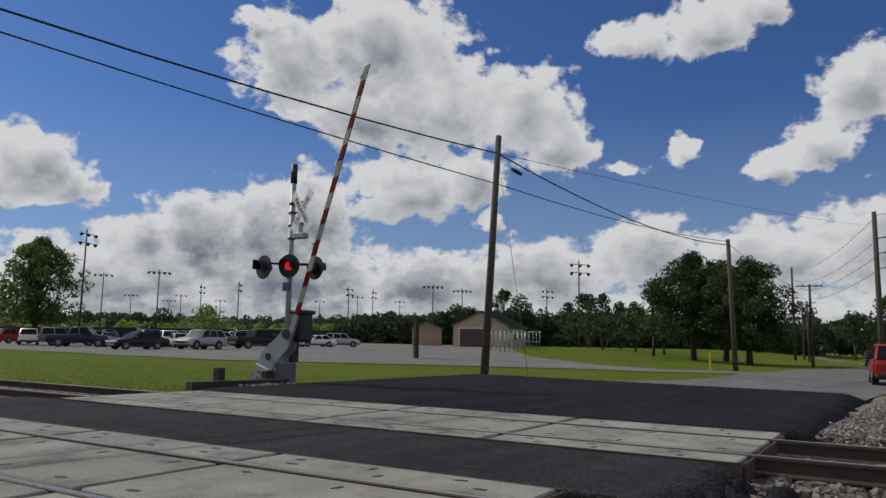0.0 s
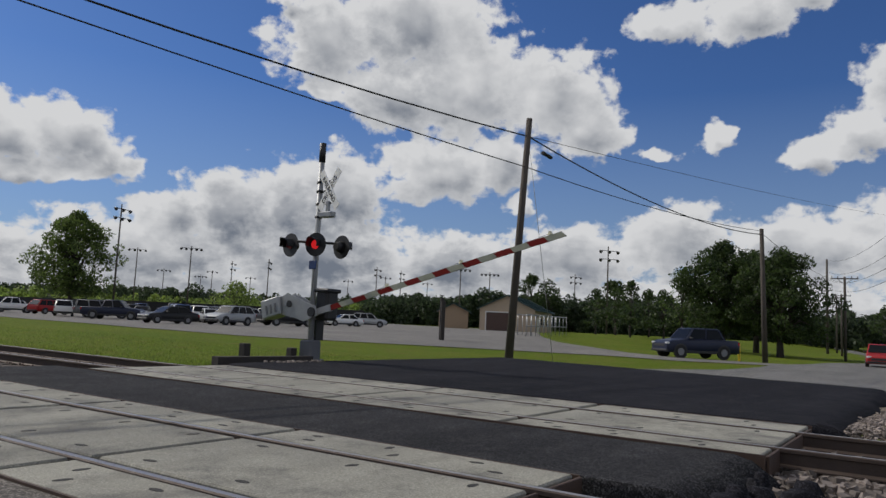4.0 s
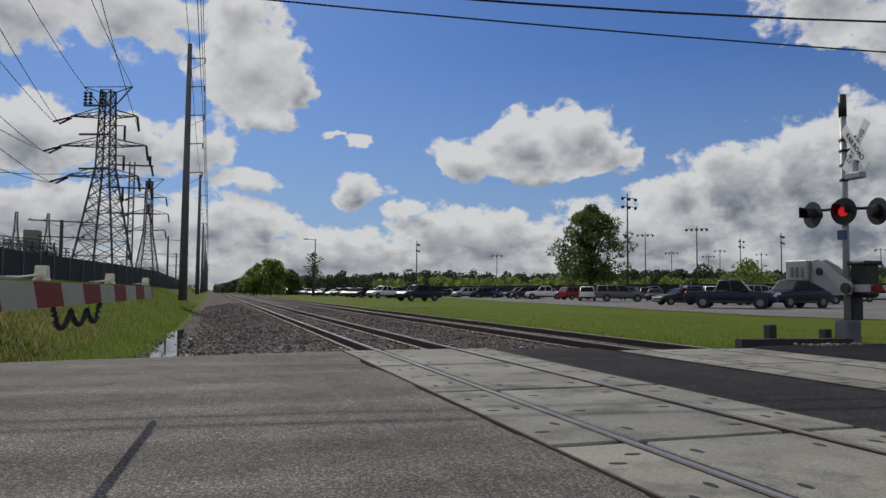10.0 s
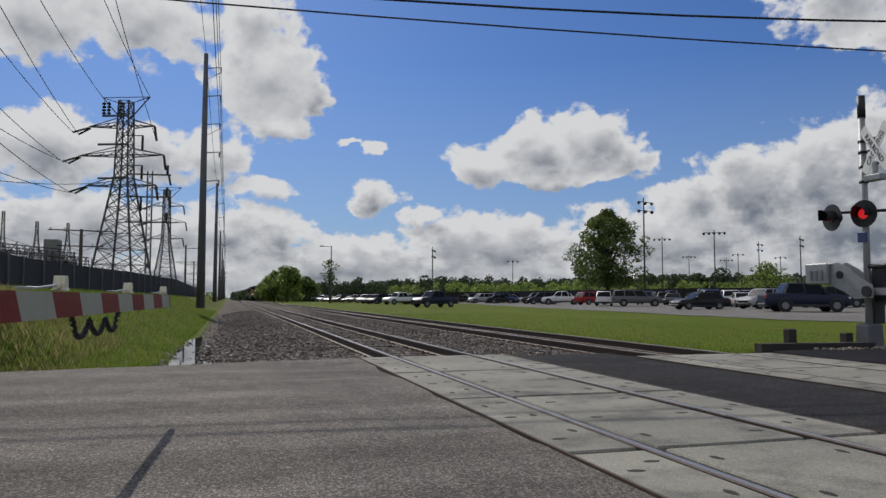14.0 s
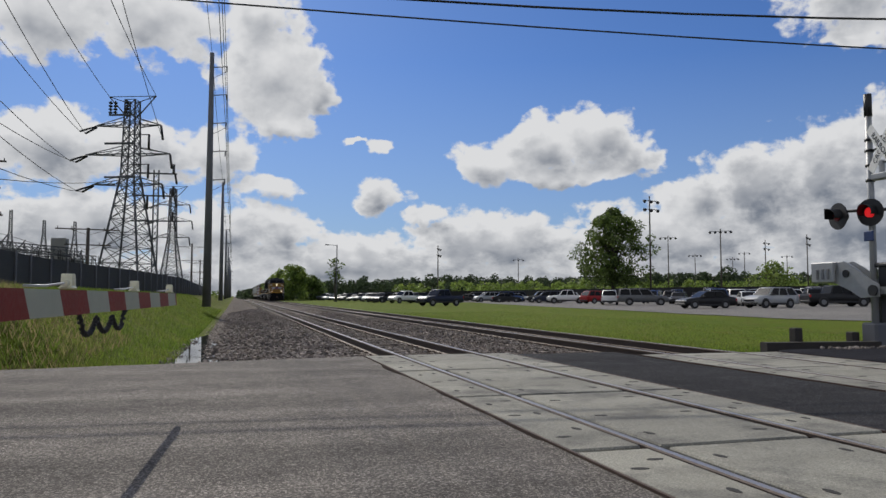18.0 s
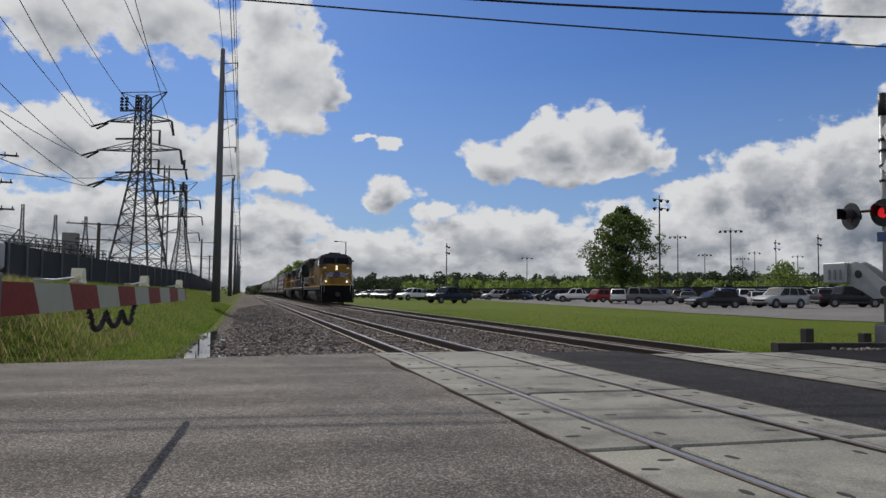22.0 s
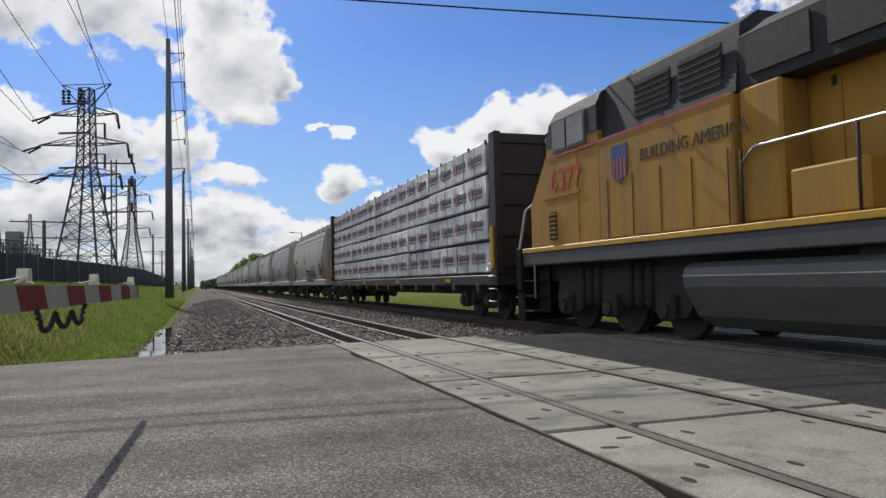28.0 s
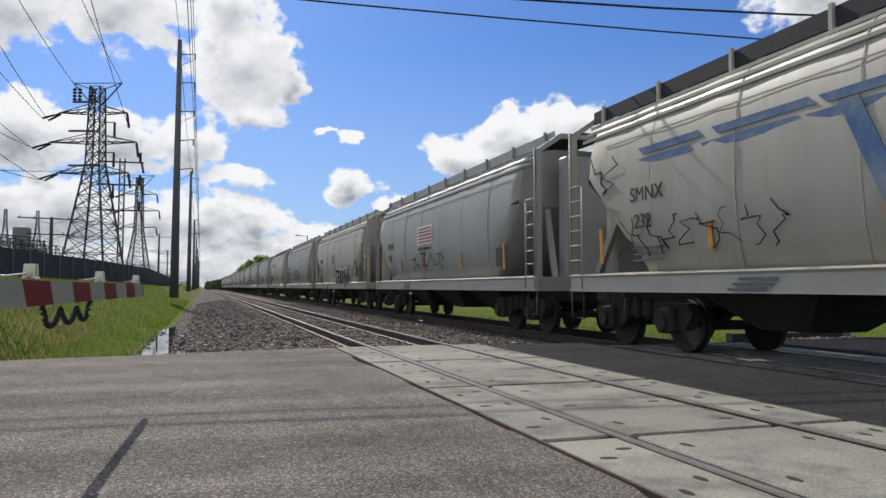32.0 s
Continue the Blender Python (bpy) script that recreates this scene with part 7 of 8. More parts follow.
        sh.add([(s * 0.1, y0 - 0.05, z0), (s * 1.2, y0 - 0.05, z0), (s * 1.12, y1 - 0.03, z1), (s * 0.1, y1 - 0.03, z1), (s * 0.1, y0, z0), (s * 1.2, y0, z0), (s * 1.12, y1, z1), (s * 0.1, y1, z1)],
               [(0, 1, 2, 3), (7, 6, 5, 4), (0, 4, 5, 1), (1, 5, 6, 2), (2, 6, 7, 3), (3, 7, 4, 0)])
        w = part("windshield", sh, GLASS, e, "dark windshield")
        w.matrix_basis = pose(0, 0, 0)
        # vents low on the nose side
        vents = part("vent", plate(0.3, 0.55, 0.02), INK, e)
        side(vents, s, front + 1.0, 2.05, 1.5)
        for k in range(6):
            lv = part("louvre", plate(0.32, 0.03, 0.04), body, e)
            side(lv, s, front + 1.0, 1.83 + k * 0.09, 1.5)
        dr = part("nose_door", plate(1.5, 0.05, 0.02), body, e)
        side(dr, s, front + 1.35, 2.62, 1.5)
    hl = Shape()
    for z in ((3.2, 3.42) if style == "lead" else (2.8, 3.0)):
        hl.disc((0.0, front + (-0.03 if style == "lead" else 0.09 if style == "reverse" else 0.07), z), "y", 0.085, 0.1, 14)
    lit = style == "lead"
    part("headlight", hl, WARM_GLOW if lit else LAMP_CLEAR, e, "lit headlight pair" if lit else "unlit headlight pair")
    for s in (-1, 1):
        d = Shape()
        d.disc((s * 0.95, front - 0.12, 2.05), "y", 0.085, 0.14, 14)
        part("ditch_light", d, WARM_GLOW if lit else LAMP_CLEAR, e, "lit ditch light" if lit else "ditch light")
    # full-width cabinet behind the cab, then the hood
    c2 = f + cab_to
    if c2 > c1 + 0.2:
        sh = Shape()
        sh.box(-1.5, 1.5, c1 + 0.01, c2, 1.66, 3.42, 0.03)
        part("equipment_cabinet", sh, body, e)
        sh = Shape()
        sh.prism([(-1.42, 3.43), (1.42, 3.43), (1.3, top - 0.22), (1.0, top - 0.02), (-1.0, top - 0.02), (-1.3, top - 0.22)], "y", c1 + 0.01, c2)
        part("cabinet_top", sh, roof, e)
        for s in (-1, 1):
            for k in range(2):
                v = part("intake_grille", plate(0.95, 0.62, 0.03), INK, e, "dark intake grille")
                side(v, s, c2 - 0.75 - 1.15 * k, 3.88, 1.37)
                for j in range(6):
                    lv = part("louvre", plate(0.93, 0.025, 0.05), roof, e)
                    side(lv, s, c2 - 0.75 - 1.15 * k, 3.62 + 0.1 * j, 1.37)
            for k in range(5):
                seam = part("panel_seam", plate(0.016, 1.0, 0.008), INK, e)
                side(seam, s, c1 + 0.3 + k * (c2 - c1 - 0.4) / 4, 2.2, 1.5)
    hw = 0.92
    hy0, hy1 = c2, r - (0.15 if style == "black" else 0.95)
    sh = Shape()
    sh.prism([(-hw, 1.66), (hw, 1.66), (hw, hood_top - 0.35), (-hw, hood_top - 0.35)], "y", hy0, hy1)
    part("hood", sh, body, e)
    sh = Shape()
    sh.prism([(-hw - 0.006, hood_top - 0.5), (hw + 0.006, hood_top - 0.5), (hw + 0.006, hood_top - 0.3), (hw - 0.22, hood_top), (-hw + 0.22, hood_top), (-hw - 0.006, hood_top - 0.3)], "y", hy0, hy1 + 0.01)
    part("hood_roof", sh, roof, e)
    doors = int((hy1 - hy0) / 0.62)
    for s in (-1, 1):
        for k in range(doors):
            y = hy0 + 0.31 + k * 0.62
            d = part("hood_door", plate(0.6, hood_top - 2.45, 0.014), body, e)
            side(d, s, y, (1.7 + hood_top - 0.58) / 2, hw)
            hd = part("door_latch", plate(0.05, 0.12, 0.03), INK, d)
            hd.matrix_basis = pose(0.2, -0.014, -0.75 + 1.5 * (k % 2))
    for k in range(3):
        fan = Shape()
        fan.disc((0, hy1 - 1.2 - k * 1.5, hood_top + 0.08), "z", 0.6, 0.2, 20)
        part("roof_fan", fan, roof, e)
    sh = Shape()
    sh.box(-0.35, 0.35, hy0 + (hy1 - hy0) * 0.4, hy0 + (hy1 - hy0) * 0.4 + 0.9, hood_top, hood_top + 0.2, 0.05)
    sh.tube((0.3, c1 - 0.8, 4.5), (0.3, c1 - 0.3, 4.68), 0.09, 0.05, 8)
    part("roof_stack", sh, roof, e)
    if wing is not None:
        sh = Shape()
        sh.prism([(-1.5, hood_top - 0.15), (-1.5, hood_top + 0.12), (-1.25, hood_top + 0.22), (1.25, hood_top + 0.22), (1.5, hood_top + 0.12), (1.5, hood_top - 0.15), (hw, hood_top - 0.75), (-hw, hood_top - 0.75)], "y", f + wing, hy1 + 0.05)
        part("radiator_wing", sh, roof, e, "overhanging radiator section")
        for s in (-1, 1):
            g = part("radiator_grille", plate(hy1 - f - wing - 0.6, 0.5, 0.02), INK, e)
            side(g, s, (f + wing + hy1) / 2, hood_top - 0.95, hw + 0.02)
            for k in range(4):
                v = part("louvre_panel", plate(0.62, 0.55, 0.03), INK, e)
                side(v, s, f + wing + 0.8 + (k % 2) * 1.1, 2.2 + 0.75 * (k // 2), hw + 0.02)
    else:
        for s in (-1, 1):
            g = part("radiator_grille", plate(4.2, 0.75, 0.03), LOCO_BLACK, e)
            side(g, s, hy1 - 2.6, hood_top - 0.7, hw + 0.02)
    if body is not LOCO_BLACK:
        for s in (-1, 1):
            ln = part("red_line", plate(c2 - c1 + 2.0, 0.05, 0.006), FADED_RED, e, "red line under the grey roof")
            side(ln, s, (c1 + c2) / 2 - 1.0, 3.4, 1.51)
            ln = part("red_line", plate(hy1 - hy0 - 0.1, 0.05, 0.03), FADED_RED, e)
            side(ln, s, (hy0 + hy1) / 2, hood_top - 0.53, hw)
    handrails(e, 1.46, c2 + 0.1, hy1 + (0.4 if style != "black" else 0.0), 9, SILVER_RAIL)
    return e, dict(front=front, c0=c0, c1=c1, c2=c2, f=f, r=r, hw=hw, hy1=hy1)


def build_locos():
    # lead engine
    e, q = loco("lead_locomotive", "yellow and grey diesel locomotive with lit headlights leading the train", 20.1, LEAD_YELLOW, LOCO_GREY, SILL_GREY, 5.6, 4.5, 13.6, "lead")
    y = q["front"] - 0.075
    sh = Shape()
    for s in (-1, 1):
        for k in range(4):
            w = 1.06 - 0.16 * k
            z = 2.86 - 0.1 * k
            sh.prism([(s * 0.2, z), (s * (0.2 + w), z + 0.03), (s * (0.14 + w), z - 0.05), (s * 0.2, z - 0.06)], "y", y, y + 0.05)
    part("wing_emblem", sh, EMBLEM_BLUE, e, "blue winged emblem")
    sh = Shape()
    for s in (-1, 1):
        for k in range(4):
            w = 1.0 - 0.16 * k
            z = 2.80 - 0.1 * k
            sh.prism([(s * 0.3, z), (s * (0.2 + w), z + 0.03), (s * (0.17 + w), z), (s * 0.3, z - 0.025)], "y", y - 0.003, y + 0.05)
    part("wing_feather_line", sh, WHITE_PAINT, e, "pale feather line of the emblem")
    sh = Shape()
    sh.prism([(-0.19, 2.95), (0.19, 2.95), (0.19, 2.55), (0.0, 2.38), (-0.19, 2.55)], "y", y - 0.006, y + 0.05)
    part("shield", sh, EMBLEM_BLUE, e)
    sh = Shape()
    for k in range(4):
        sh.box(-0.145 + 0.078 * k, -0.10 + 0.078 * k, y - 0.012, y - 0.004, 2.48, 2.78)
    part("shield_stripe", sh, FADED_RED, e)
    sh = Shape()
    sh.box(-1.38, 1.38, q["front"] - 0.06, q["front"] + 0.02, 1.68, 1.8)
    part("nose_band", sh, YELLOW_LINE, e)
    fl = part("flag_field", plate(1.3, 1.0, 0.006), FADED_BLUE, e)
    side(fl, -1, q["c2"] + 1.5, 3.0, q["hw"] + 0.024)
    for k in range(5):
        b = part("flag_stripe", plate(2.6, 0.1, 0.006), FADED_RED, e)
        side(b, -1, q["c2"] + 3.4, 2.45 + 0.24 * k, q["hw"] + 0.024)
    # second engine
    n, q2 = loco("black_locomotive", "black diesel locomotive with white stripes coupled second", 20.4, LOCO_BLACK, LOCO_BLACK, LOCO_BLACK, 4.2, 4.55, None, "black")
    sh = Shape()
    sh.prism([(-1.22, 1.67), (1.22, 1.67), (1.22, 4.35), (0.95, 4.72), (-0.95, 4.72), (-1.22, 4.35)], "y", q2["c2"] + 0.01, -1.35)
    inv = part("inverter_cabinet", sh, LOCO_BLACK, n, "tall black equipment cabinet behind the cab")
    for s in (-1, 1):
        for k in range(4):
            d = part("cabinet_door", plate(0.98, 1.9, 0.014), LOCO_BLACK, inv)
            side(d, s, q2["c2"] + 0.65 + 1.05 * k, 2.7, 1.22)
        g = part("intake_grille", plate(3.6, 0.5, 0.02), SOOT, inv)
        side(g, s, q2["c2"] + 2.2, 4.02, 1.22)
    for k in range(5):
        sh = Shape()
        sh.box(-1.3, 1.3, q2["front"] - 0.06, q2["front"] + 0.03, 2.0 + 0.17 * k, 2.07 + 0.17 * k)
        part("nose_stripe", sh, WHITE_PAINT, n, "white nose stripe")
        for s in (-1, 1):
            b = part("nose_side_stripe", plate(0.9, 0.07, 0.012), WHITE_PAINT, n)
            side(b, s, q2["front"] + 0.55, 2.03 + 0.17 * k, 1.5)
    for s in (-1, 1):
        for k in range(5):
            b = part("logo_stripe", plate(2.0 - 0.12 * k, 0.075, 0.01, 0.1), WHITE_PAINT, n, "white logo stripe")
            side(b, s, 3.1 + 0.06 * k * s * -1, 3.82 - 0.17 * k, q2["hw"] + 0.026)
        # a bold white emblem of slanted shapes
        for dy, w, h, sl in ((1.35, 0.3, 0.85, 0.22), (0.88, 0.26, 0.85, -0.2), (0.46, 0.3, 0.85, 0.22), (-0.3, 0.9, 0.2, 0.1)):
            b = part("emblem_shape", plate(w, h, 0.012, sl), WHITE_PAINT, n)
            side(b, s, dy, 3.4 + (0.32 if w > 0.5 else 0), q2["hw"] + 0.028)
        for dz in (0.0, -0.33):
            b = part("emblem_shape", plate(0.9, 0.19, 0.012, 0.08), WHITE_PAINT, n)
            side(b, s, -0.25, 3.4 + dz, q2["hw"] + 0.028)
        for row, z in enumerate((2.55, 2.2)):
            for k in range(7):
                b = part("logo_bar", plate(0.2, 0.24, 0.01, 0.05), WHITE_PAINT, n)
                side(b, s, 1.75 - 0.31 * k, z, q2["hw"] + 0.026)
    for s in (-1, 1):
        for k in range(5):
            b = part("rear_stripe", plate(0.42, 0.085, 0.012), WHITE_PAINT, n, "white rear corner stripe")
            side(b, s, q2["hy1"] - 0.22, 2.55 + 0.19 * k, q2["hw"] + 0.026)
        for y, z in ((8.0, 3.32), (7.2, 3.34), (2.4, 3.36), (-0.5, 1.95), (6.6, 1.95)):
            b = part("notice_label", plate(0.5 if z > 3 else 0.2, 0.11, 0.01), TANK_GREY if z < 3 else SILVER_RAIL, n, "pale notice label")
            side(b, s, y, z, q2["hw"] + 0.03)
        for y in (6.2, 5.2, 4.3, 9.0, -2.0):
            b = part("red_tag", plate(0.24, 0.09, 0.01), FADED_RED, n, "small red warning tag")
            side(b, s, y, 3.18 if y < 8 else 2.5, q2["hw"] + 0.03)
        for y in (9.3, 8.8):
            for k in range(8):
                b = part("louvre", plate(0.36, 0.02, 0.03), TANK_GREY, n)
                side(b, s, y, 1.86 + 0.055 * k + 0.22 * (k > 3), q2["hw"] + 0.02)
    # third engine, running long hood first
    u, q3 = loco("rear_locomotive", "yellow diesel locomotive running backward with a grey roof", 21.8, YELLOW, LOCO_GREY, SILL_GREY, 6.9, 4.0, 14.7, "reverse")
    for s in (-1, 1):
        t = part("number", letters("6377", 0.62, RED_LETTER), RED_LETTER, u, "red number")
        side(t, s, q3["front"] + 1.55, 2.72, 1.506)
        t = part("slogan", letters("BUILDING AMERICA", 0.27, INK), INK, u, "dark lettering")
        side(t, s, q3["f"] + 6.0, 2.85, 1.506)
        sh = Shape()
        sh.prism([(-0.24, 0.3), (0.24, 0.3), (0.24, -0.2), (0, -0.34), (-0.24, -0.2)], "y", -0.012, 0)
        b = part("shield", sh, EMBLEM_BLUE, u, "blue shield emblem")
        side(b, s, q3["f"] + 4.2, 2.92, 1.502)
        for k in range(4):
            b = part("shield_stripe", plate(0.055, 0.34, 0.014), FADED_RED, u)
            side(b, s, q3["f"] + 4.2 - 0.165 + 0.11 * k, 2.82, 1.504)
        fl = part("flag_field", plate(1.2, 1.1, 0.008), FADED_BLUE, u, "faded blue flag field")
        side(fl, s, q3["f"] + 9.8, 3.0, q3["hw"] + 0.024)
        for k in range(5):
            b = part("flag_stripe", plate(3.4, 0.13, 0.008), FADED_RED, u, "faded red flag stripe")
            side(b, s, q3["f"] + 12.1, 2.45 + 0.27 * k, q3["hw"] + 0.024)
        sh = Shape()
        sh.box(s * 0.95, s * 1.46, q3["c2"] + 0.9, q3["c2"] + 2.0, 1.67, 2.25, 0.03)
        part("sand_box", sh, YELLOW, u, "yellow sand box")
        sh = Shape()
        sh.box(s * 0.93, s * 1.4, q3["c2"] + 0.02, q3["c2"] + 0.75, 1.67, 3.45, 0.04)
        part("corner_cabinet", sh, YELLOW, u)
    y0, y1 = q3["c2"] + 0.01, q3["f"] + 9.7
    sh = Shape()
    sh.prism([(-1.36, 3.46), (1.36, 3.46), (1.36, 4.15), (1.05, 4.38), (-1.05, 4.38), (-1.36, 4.15)], "y", y0, y1)
    top = part("brake_housing", sh, LOCO_GREY, u, "grey resistor housing with dark grilles")
    for s in (-1, 1):
        for k in range(2):
            v = part("intake_grille", plate(1.05, 0.5, 0.03), INK, top)
            side(v, s, y0 + 0.7 + 1.3 * k, 3.85, 1.365)
    ch = Shape()
    ch.path(sagging((-1.48, 9.2, 1.5), (-1.5, 10.2, 1.5), 0.4, 8), 0.02, 5)
    part("safety_chain", ch, SILVER_RAIL, u)
    return e, n, u


LEAD, BLACK_ENGINE, REAR_ENGINE = build_locos()

# ---- lumber car ----
def wrap_film():
    """White plastic film drawn tight round the packs: slanting creases and folds, a dull shine."""
    m = bpy.data.materials.new("lumber_wrap")
    m.use_nodes = True
    t = m.node_tree
    b = t.nodes["Principled BSDF"]
    co = node(t, "ShaderNodeTexCoord").outputs["Object"]
    lean = node(t, "ShaderNodeMapping", co, None, (radians(38), 0, 0), (1, 3.2, 0.55)).outputs[0]
    crease = node(t, "ShaderNodeTexNoise", lean, None, 2.2, 5.0, 0.6, None, 0.9).outputs[0]
    ridge = math_node(t, "ABSOLUTE", math_node(t, "MULTIPLY_ADD", crease, 2.0, -1.0))
    slack = node(t, "ShaderNodeTexNoise", co, None, 1.1, 3.0, 0.5).outputs[0]
    n = t.nodes.new("ShaderNodeBump")
    n.inputs["Strength"].default_value, n.inputs["Distance"].default_value = 1.0, 0.16
    t.links.new(math_node(t, "ADD", ridge, math_node(t, "MULTIPLY", slack, 1.2)), n.inputs["Height"])
    t.links.new(n.outputs[0], b.inputs["Normal"])
    c = node(t, "ShaderNodeMix", node(t, "ShaderNodeMapRange", slack, 0.35, 0.65).outputs[0], data_type="RGBA")
    c.inputs[6].default_value, c.inputs[7].default_value = (0.44, 0.445, 0.48, 1), (0.62, 0.625, 0.65, 1)
    t.links.new(c.outputs[2], b.inputs["Base Color"])
    b.inputs["Roughness"].default_value = 0.3
    b.inputs["Metallic"].default_value = 0.25
    return m


WRAP = wrap_film()
MAROON = surface("maroon_paint", (0.02, 0.010, 0.009), 0.6, vary=0.35, scale=1.2)
PRINT = surface("print_grey", (0.03, 0.03, 0.034), 0.5, vary=0.2)
LABEL_RED = surface("label_red", (0.33, 0.09, 0.085), 0.6, vary=0.1)


def build_lumber():
    L = 22.6
    c = thing("lumber_car", "maroon centerbeam flat car loaded with silver-wrapped lumber bundles", "freight car", "freight cars of the train")
    sh = Shape()
    sh.box(-1.45, 1.45, -L / 2, L / 2, 0.88, 1.14, 0.02)
    sh.box(-0.35, 0.35, -L / 2 - 0.1, L / 2 + 0.1, 0.6, 0.9, 0.02)
    part("deck", sh, MAROON, c)
    for s in (-1, 1):
        for k in range(12):
            w = Shape()
            y = -L / 2 + 1.2 + k * (L - 2.4) / 11
            w.box(s * 1.3, s * 1.5, y - 0.1, y + 0.1, 0.72, 0.92, 0.02)
            part("winch", w, UNDER, c)
            if k % 3 == 1:
                rf = part("reflector", plate(0.45, 0.1, 0.008), YELLOW_LINE, c, "yellow reflector strip")
                side(rf, s, y + 0.6, 1.02, 1.452)
    for d in (-1, 1):
        b = Shape()
        y = d * (L / 2 - 0.1)
        b.box(-1.45, 1.45, y - 0.1, y + 0.1, 1.14, 4.55, 0.03)
        bulk = part("bulkhead", b, MAROON, c, "ribbed maroon end bulkhead")
        for k in range(5):
            b = Shape()
            b.box(-1.45, 1.45, y - 0.16, y + 0.16, 1.3 + 0.75 * k, 1.42 + 0.75 * k, 0.01)
            part("rib", b, MAROON, bulk)
        for x in (-1.4, 0, 1.4):
            b = Shape()
            b.box(x - 0.09, x + 0.09, y - 0.18, y + 0.18, 1.14, 4.58, 0.02)
            part("post", b, MAROON, bulk)
        cap = Shape()
        cap.box(-1.55, -1.47, y - 0.06, y + 0.06, 1.3, 2.3)
        part("marker_strip", cap, YELLOW_LINE, c)
        t = part("lettering", letters("CAUTION", 0.2, WHITE_PAINT), WHITE_PAINT, c)
        t.matrix_basis = pose(0.3, y + d * 0.19, 4.3, 0, 0, 0 if d < 0 else 180)
        coupler(c, d * (L / 2), d)
        bogie(c, d * (L / 2 - 2.0), 2, 1.78, 0.42, 0.78, "dark two-axle truck")
        st = Shape()
        for k in range(4):
            st.tube((-1.46, d * (L / 2 - 0.5), 0.5 + 0.3 * k), (-1.46, d * (L / 2 - 0.05), 0.5 + 0.3 * k), 0.018, n=5)
        part("ladder", st, SILVER_RAIL, c)
    beam = Shape()
    beam.box(-0.12, 0.12, -L / 2 + 0.3, L / 2 - 0.3, 1.14, 4.5)
    part("center_beam", beam, MAROON, c)
    rn = random.Random(4)
    cols, rows = 9, 4
    pitch = (L - 1.1) / cols
    for s in (-1, 1):
        for row in range(rows):
            for k in range(cols):
                y0 = -(L - 1.1) / 2 + k * pitch
                x1 = s * (1.42 + rn.uniform(-0.03, 0.03))
                b = Shape()
                z0 = 1.16 + row * 0.825
                b.box(s * 0.14, x1, y0 + 0.02, y0 + pitch - 0.02, z0 + 0.03, z0 + 0.80 + rn.uniform(-0.012, 0.012), 0.035)
                bundle = part("lumber_pack", b, WRAP, c, "silver plastic-wrapped lumber bundle")
                for j in (0.33, 0.67):
                    st = Shape()
                    st.box(x1 - 0.006 * s, x1 + 0.004 * s, y0 + pitch * j - 0.016, y0 + pitch * j + 0.016, z0 + 0.05, z0 + 0.78)
                    part("strap", st, TRIM, bundle)
                if row == rows - 1:
                    for j in (0.0, 0.5):
                        clip = Shape()
                        clip.box(x1 - 0.03 * s, x1 + 0.02 * s, y0 + pitch * j - 0.03, y0 + pitch * j + 0.03, z0 + 0.72, z0 + 0.835, 0.01)
                        part("strap_clip", clip, TRIM, bundle)
                if s < 0:
                    for j in range(2):
                        yy = y0 + pitch * (0.28 + 0.48 * j)
                        disc = Shape()
                        disc.path([(0.15 * math.cos(w * math.tau / 16), -0.003, 0.15 * math.sin(w * math.tau / 16)) for w in range(17)], 0.016, 4)
                        disc.box(-0.08, -0.035, -0.006, 0, -0.085, 0.085)
                        disc.box(0.035, 0.08, -0.006, 0, -0.085, 0.085)
                        disc.box(-0.035, 0.035, -0.006, 0, -0.02, 0.02)
                        lg = part("print_badge", disc, LABEL_RED, bundle)
                        side(lg, s, yy + 0.42, z0 + 0.42, abs(x1) - 0.002)
                        word = Shape()
                        for q in range(7):
                            word.prism([(-0.37 + 0.108 * q, -0.075), (-0.295 + 0.108 * q, -0.075), (-0.31 + 0.108 * q, 0.085 + 0.03 * (q == 0)), (-0.355 + 0.108 * q, 0.085 + 0.03 * (q == 0))], "y", -0.006, 0)
                        for q in range(6):
                            word.box(-0.28 + 0.11 * q, -0.225 + 0.11 * q, -0.006, 0, -0.165, -0.115)
                        bb = part("print", word, PRINT, bundle)
                        bb["kind"] = "stuff"
                        side(bb, s, yy - 0.02, z0 + 0.44, abs(x1) + 0.001)
    return c


LUMBER = build_lumber()

# ---- covered hoppers ----
HOPPER = surface("hopper_grey", (0.40, 0.39, 0.34), 0.5, vary=0.24, scale=1.0, fine=7, bump=0.05, tint=(0.30, 0.285, 0.235), per_object=0.0, stretch=(1, 1.2, 0.22))
HOPPER_B = surface("hopper_dull", (0.32, 0.325, 0.31), 0.5, vary=0.24, scale=1.0, fine=7, bump=0.05, tint=(0.245, 0.245, 0.225), stretch=(1, 1.2, 0.22))
SILL_PALE = surface("pale_side_sill", (0.46, 0.45, 0.395), 0.6, vary=0.25, scale=1.5, fine=12, bump=0.05, tint=(0.36, 0.34, 0.29), stretch=(1, 0.5, 1))
SPRAY = surface("spray_black", (0.02, 0.02, 0.025), 0.9, spec=0.1)
SPRAY_BLUE = surface("spray_blue", (0.05, 0.13, 0.30), 0.6, vary=0.5, scale=1.6, fine=9, tint=(0.19, 0.21, 0.23))
ORANGE = surface("orange_patch", (0.5, 0.22, 0.03), 0.6, vary=0.2)


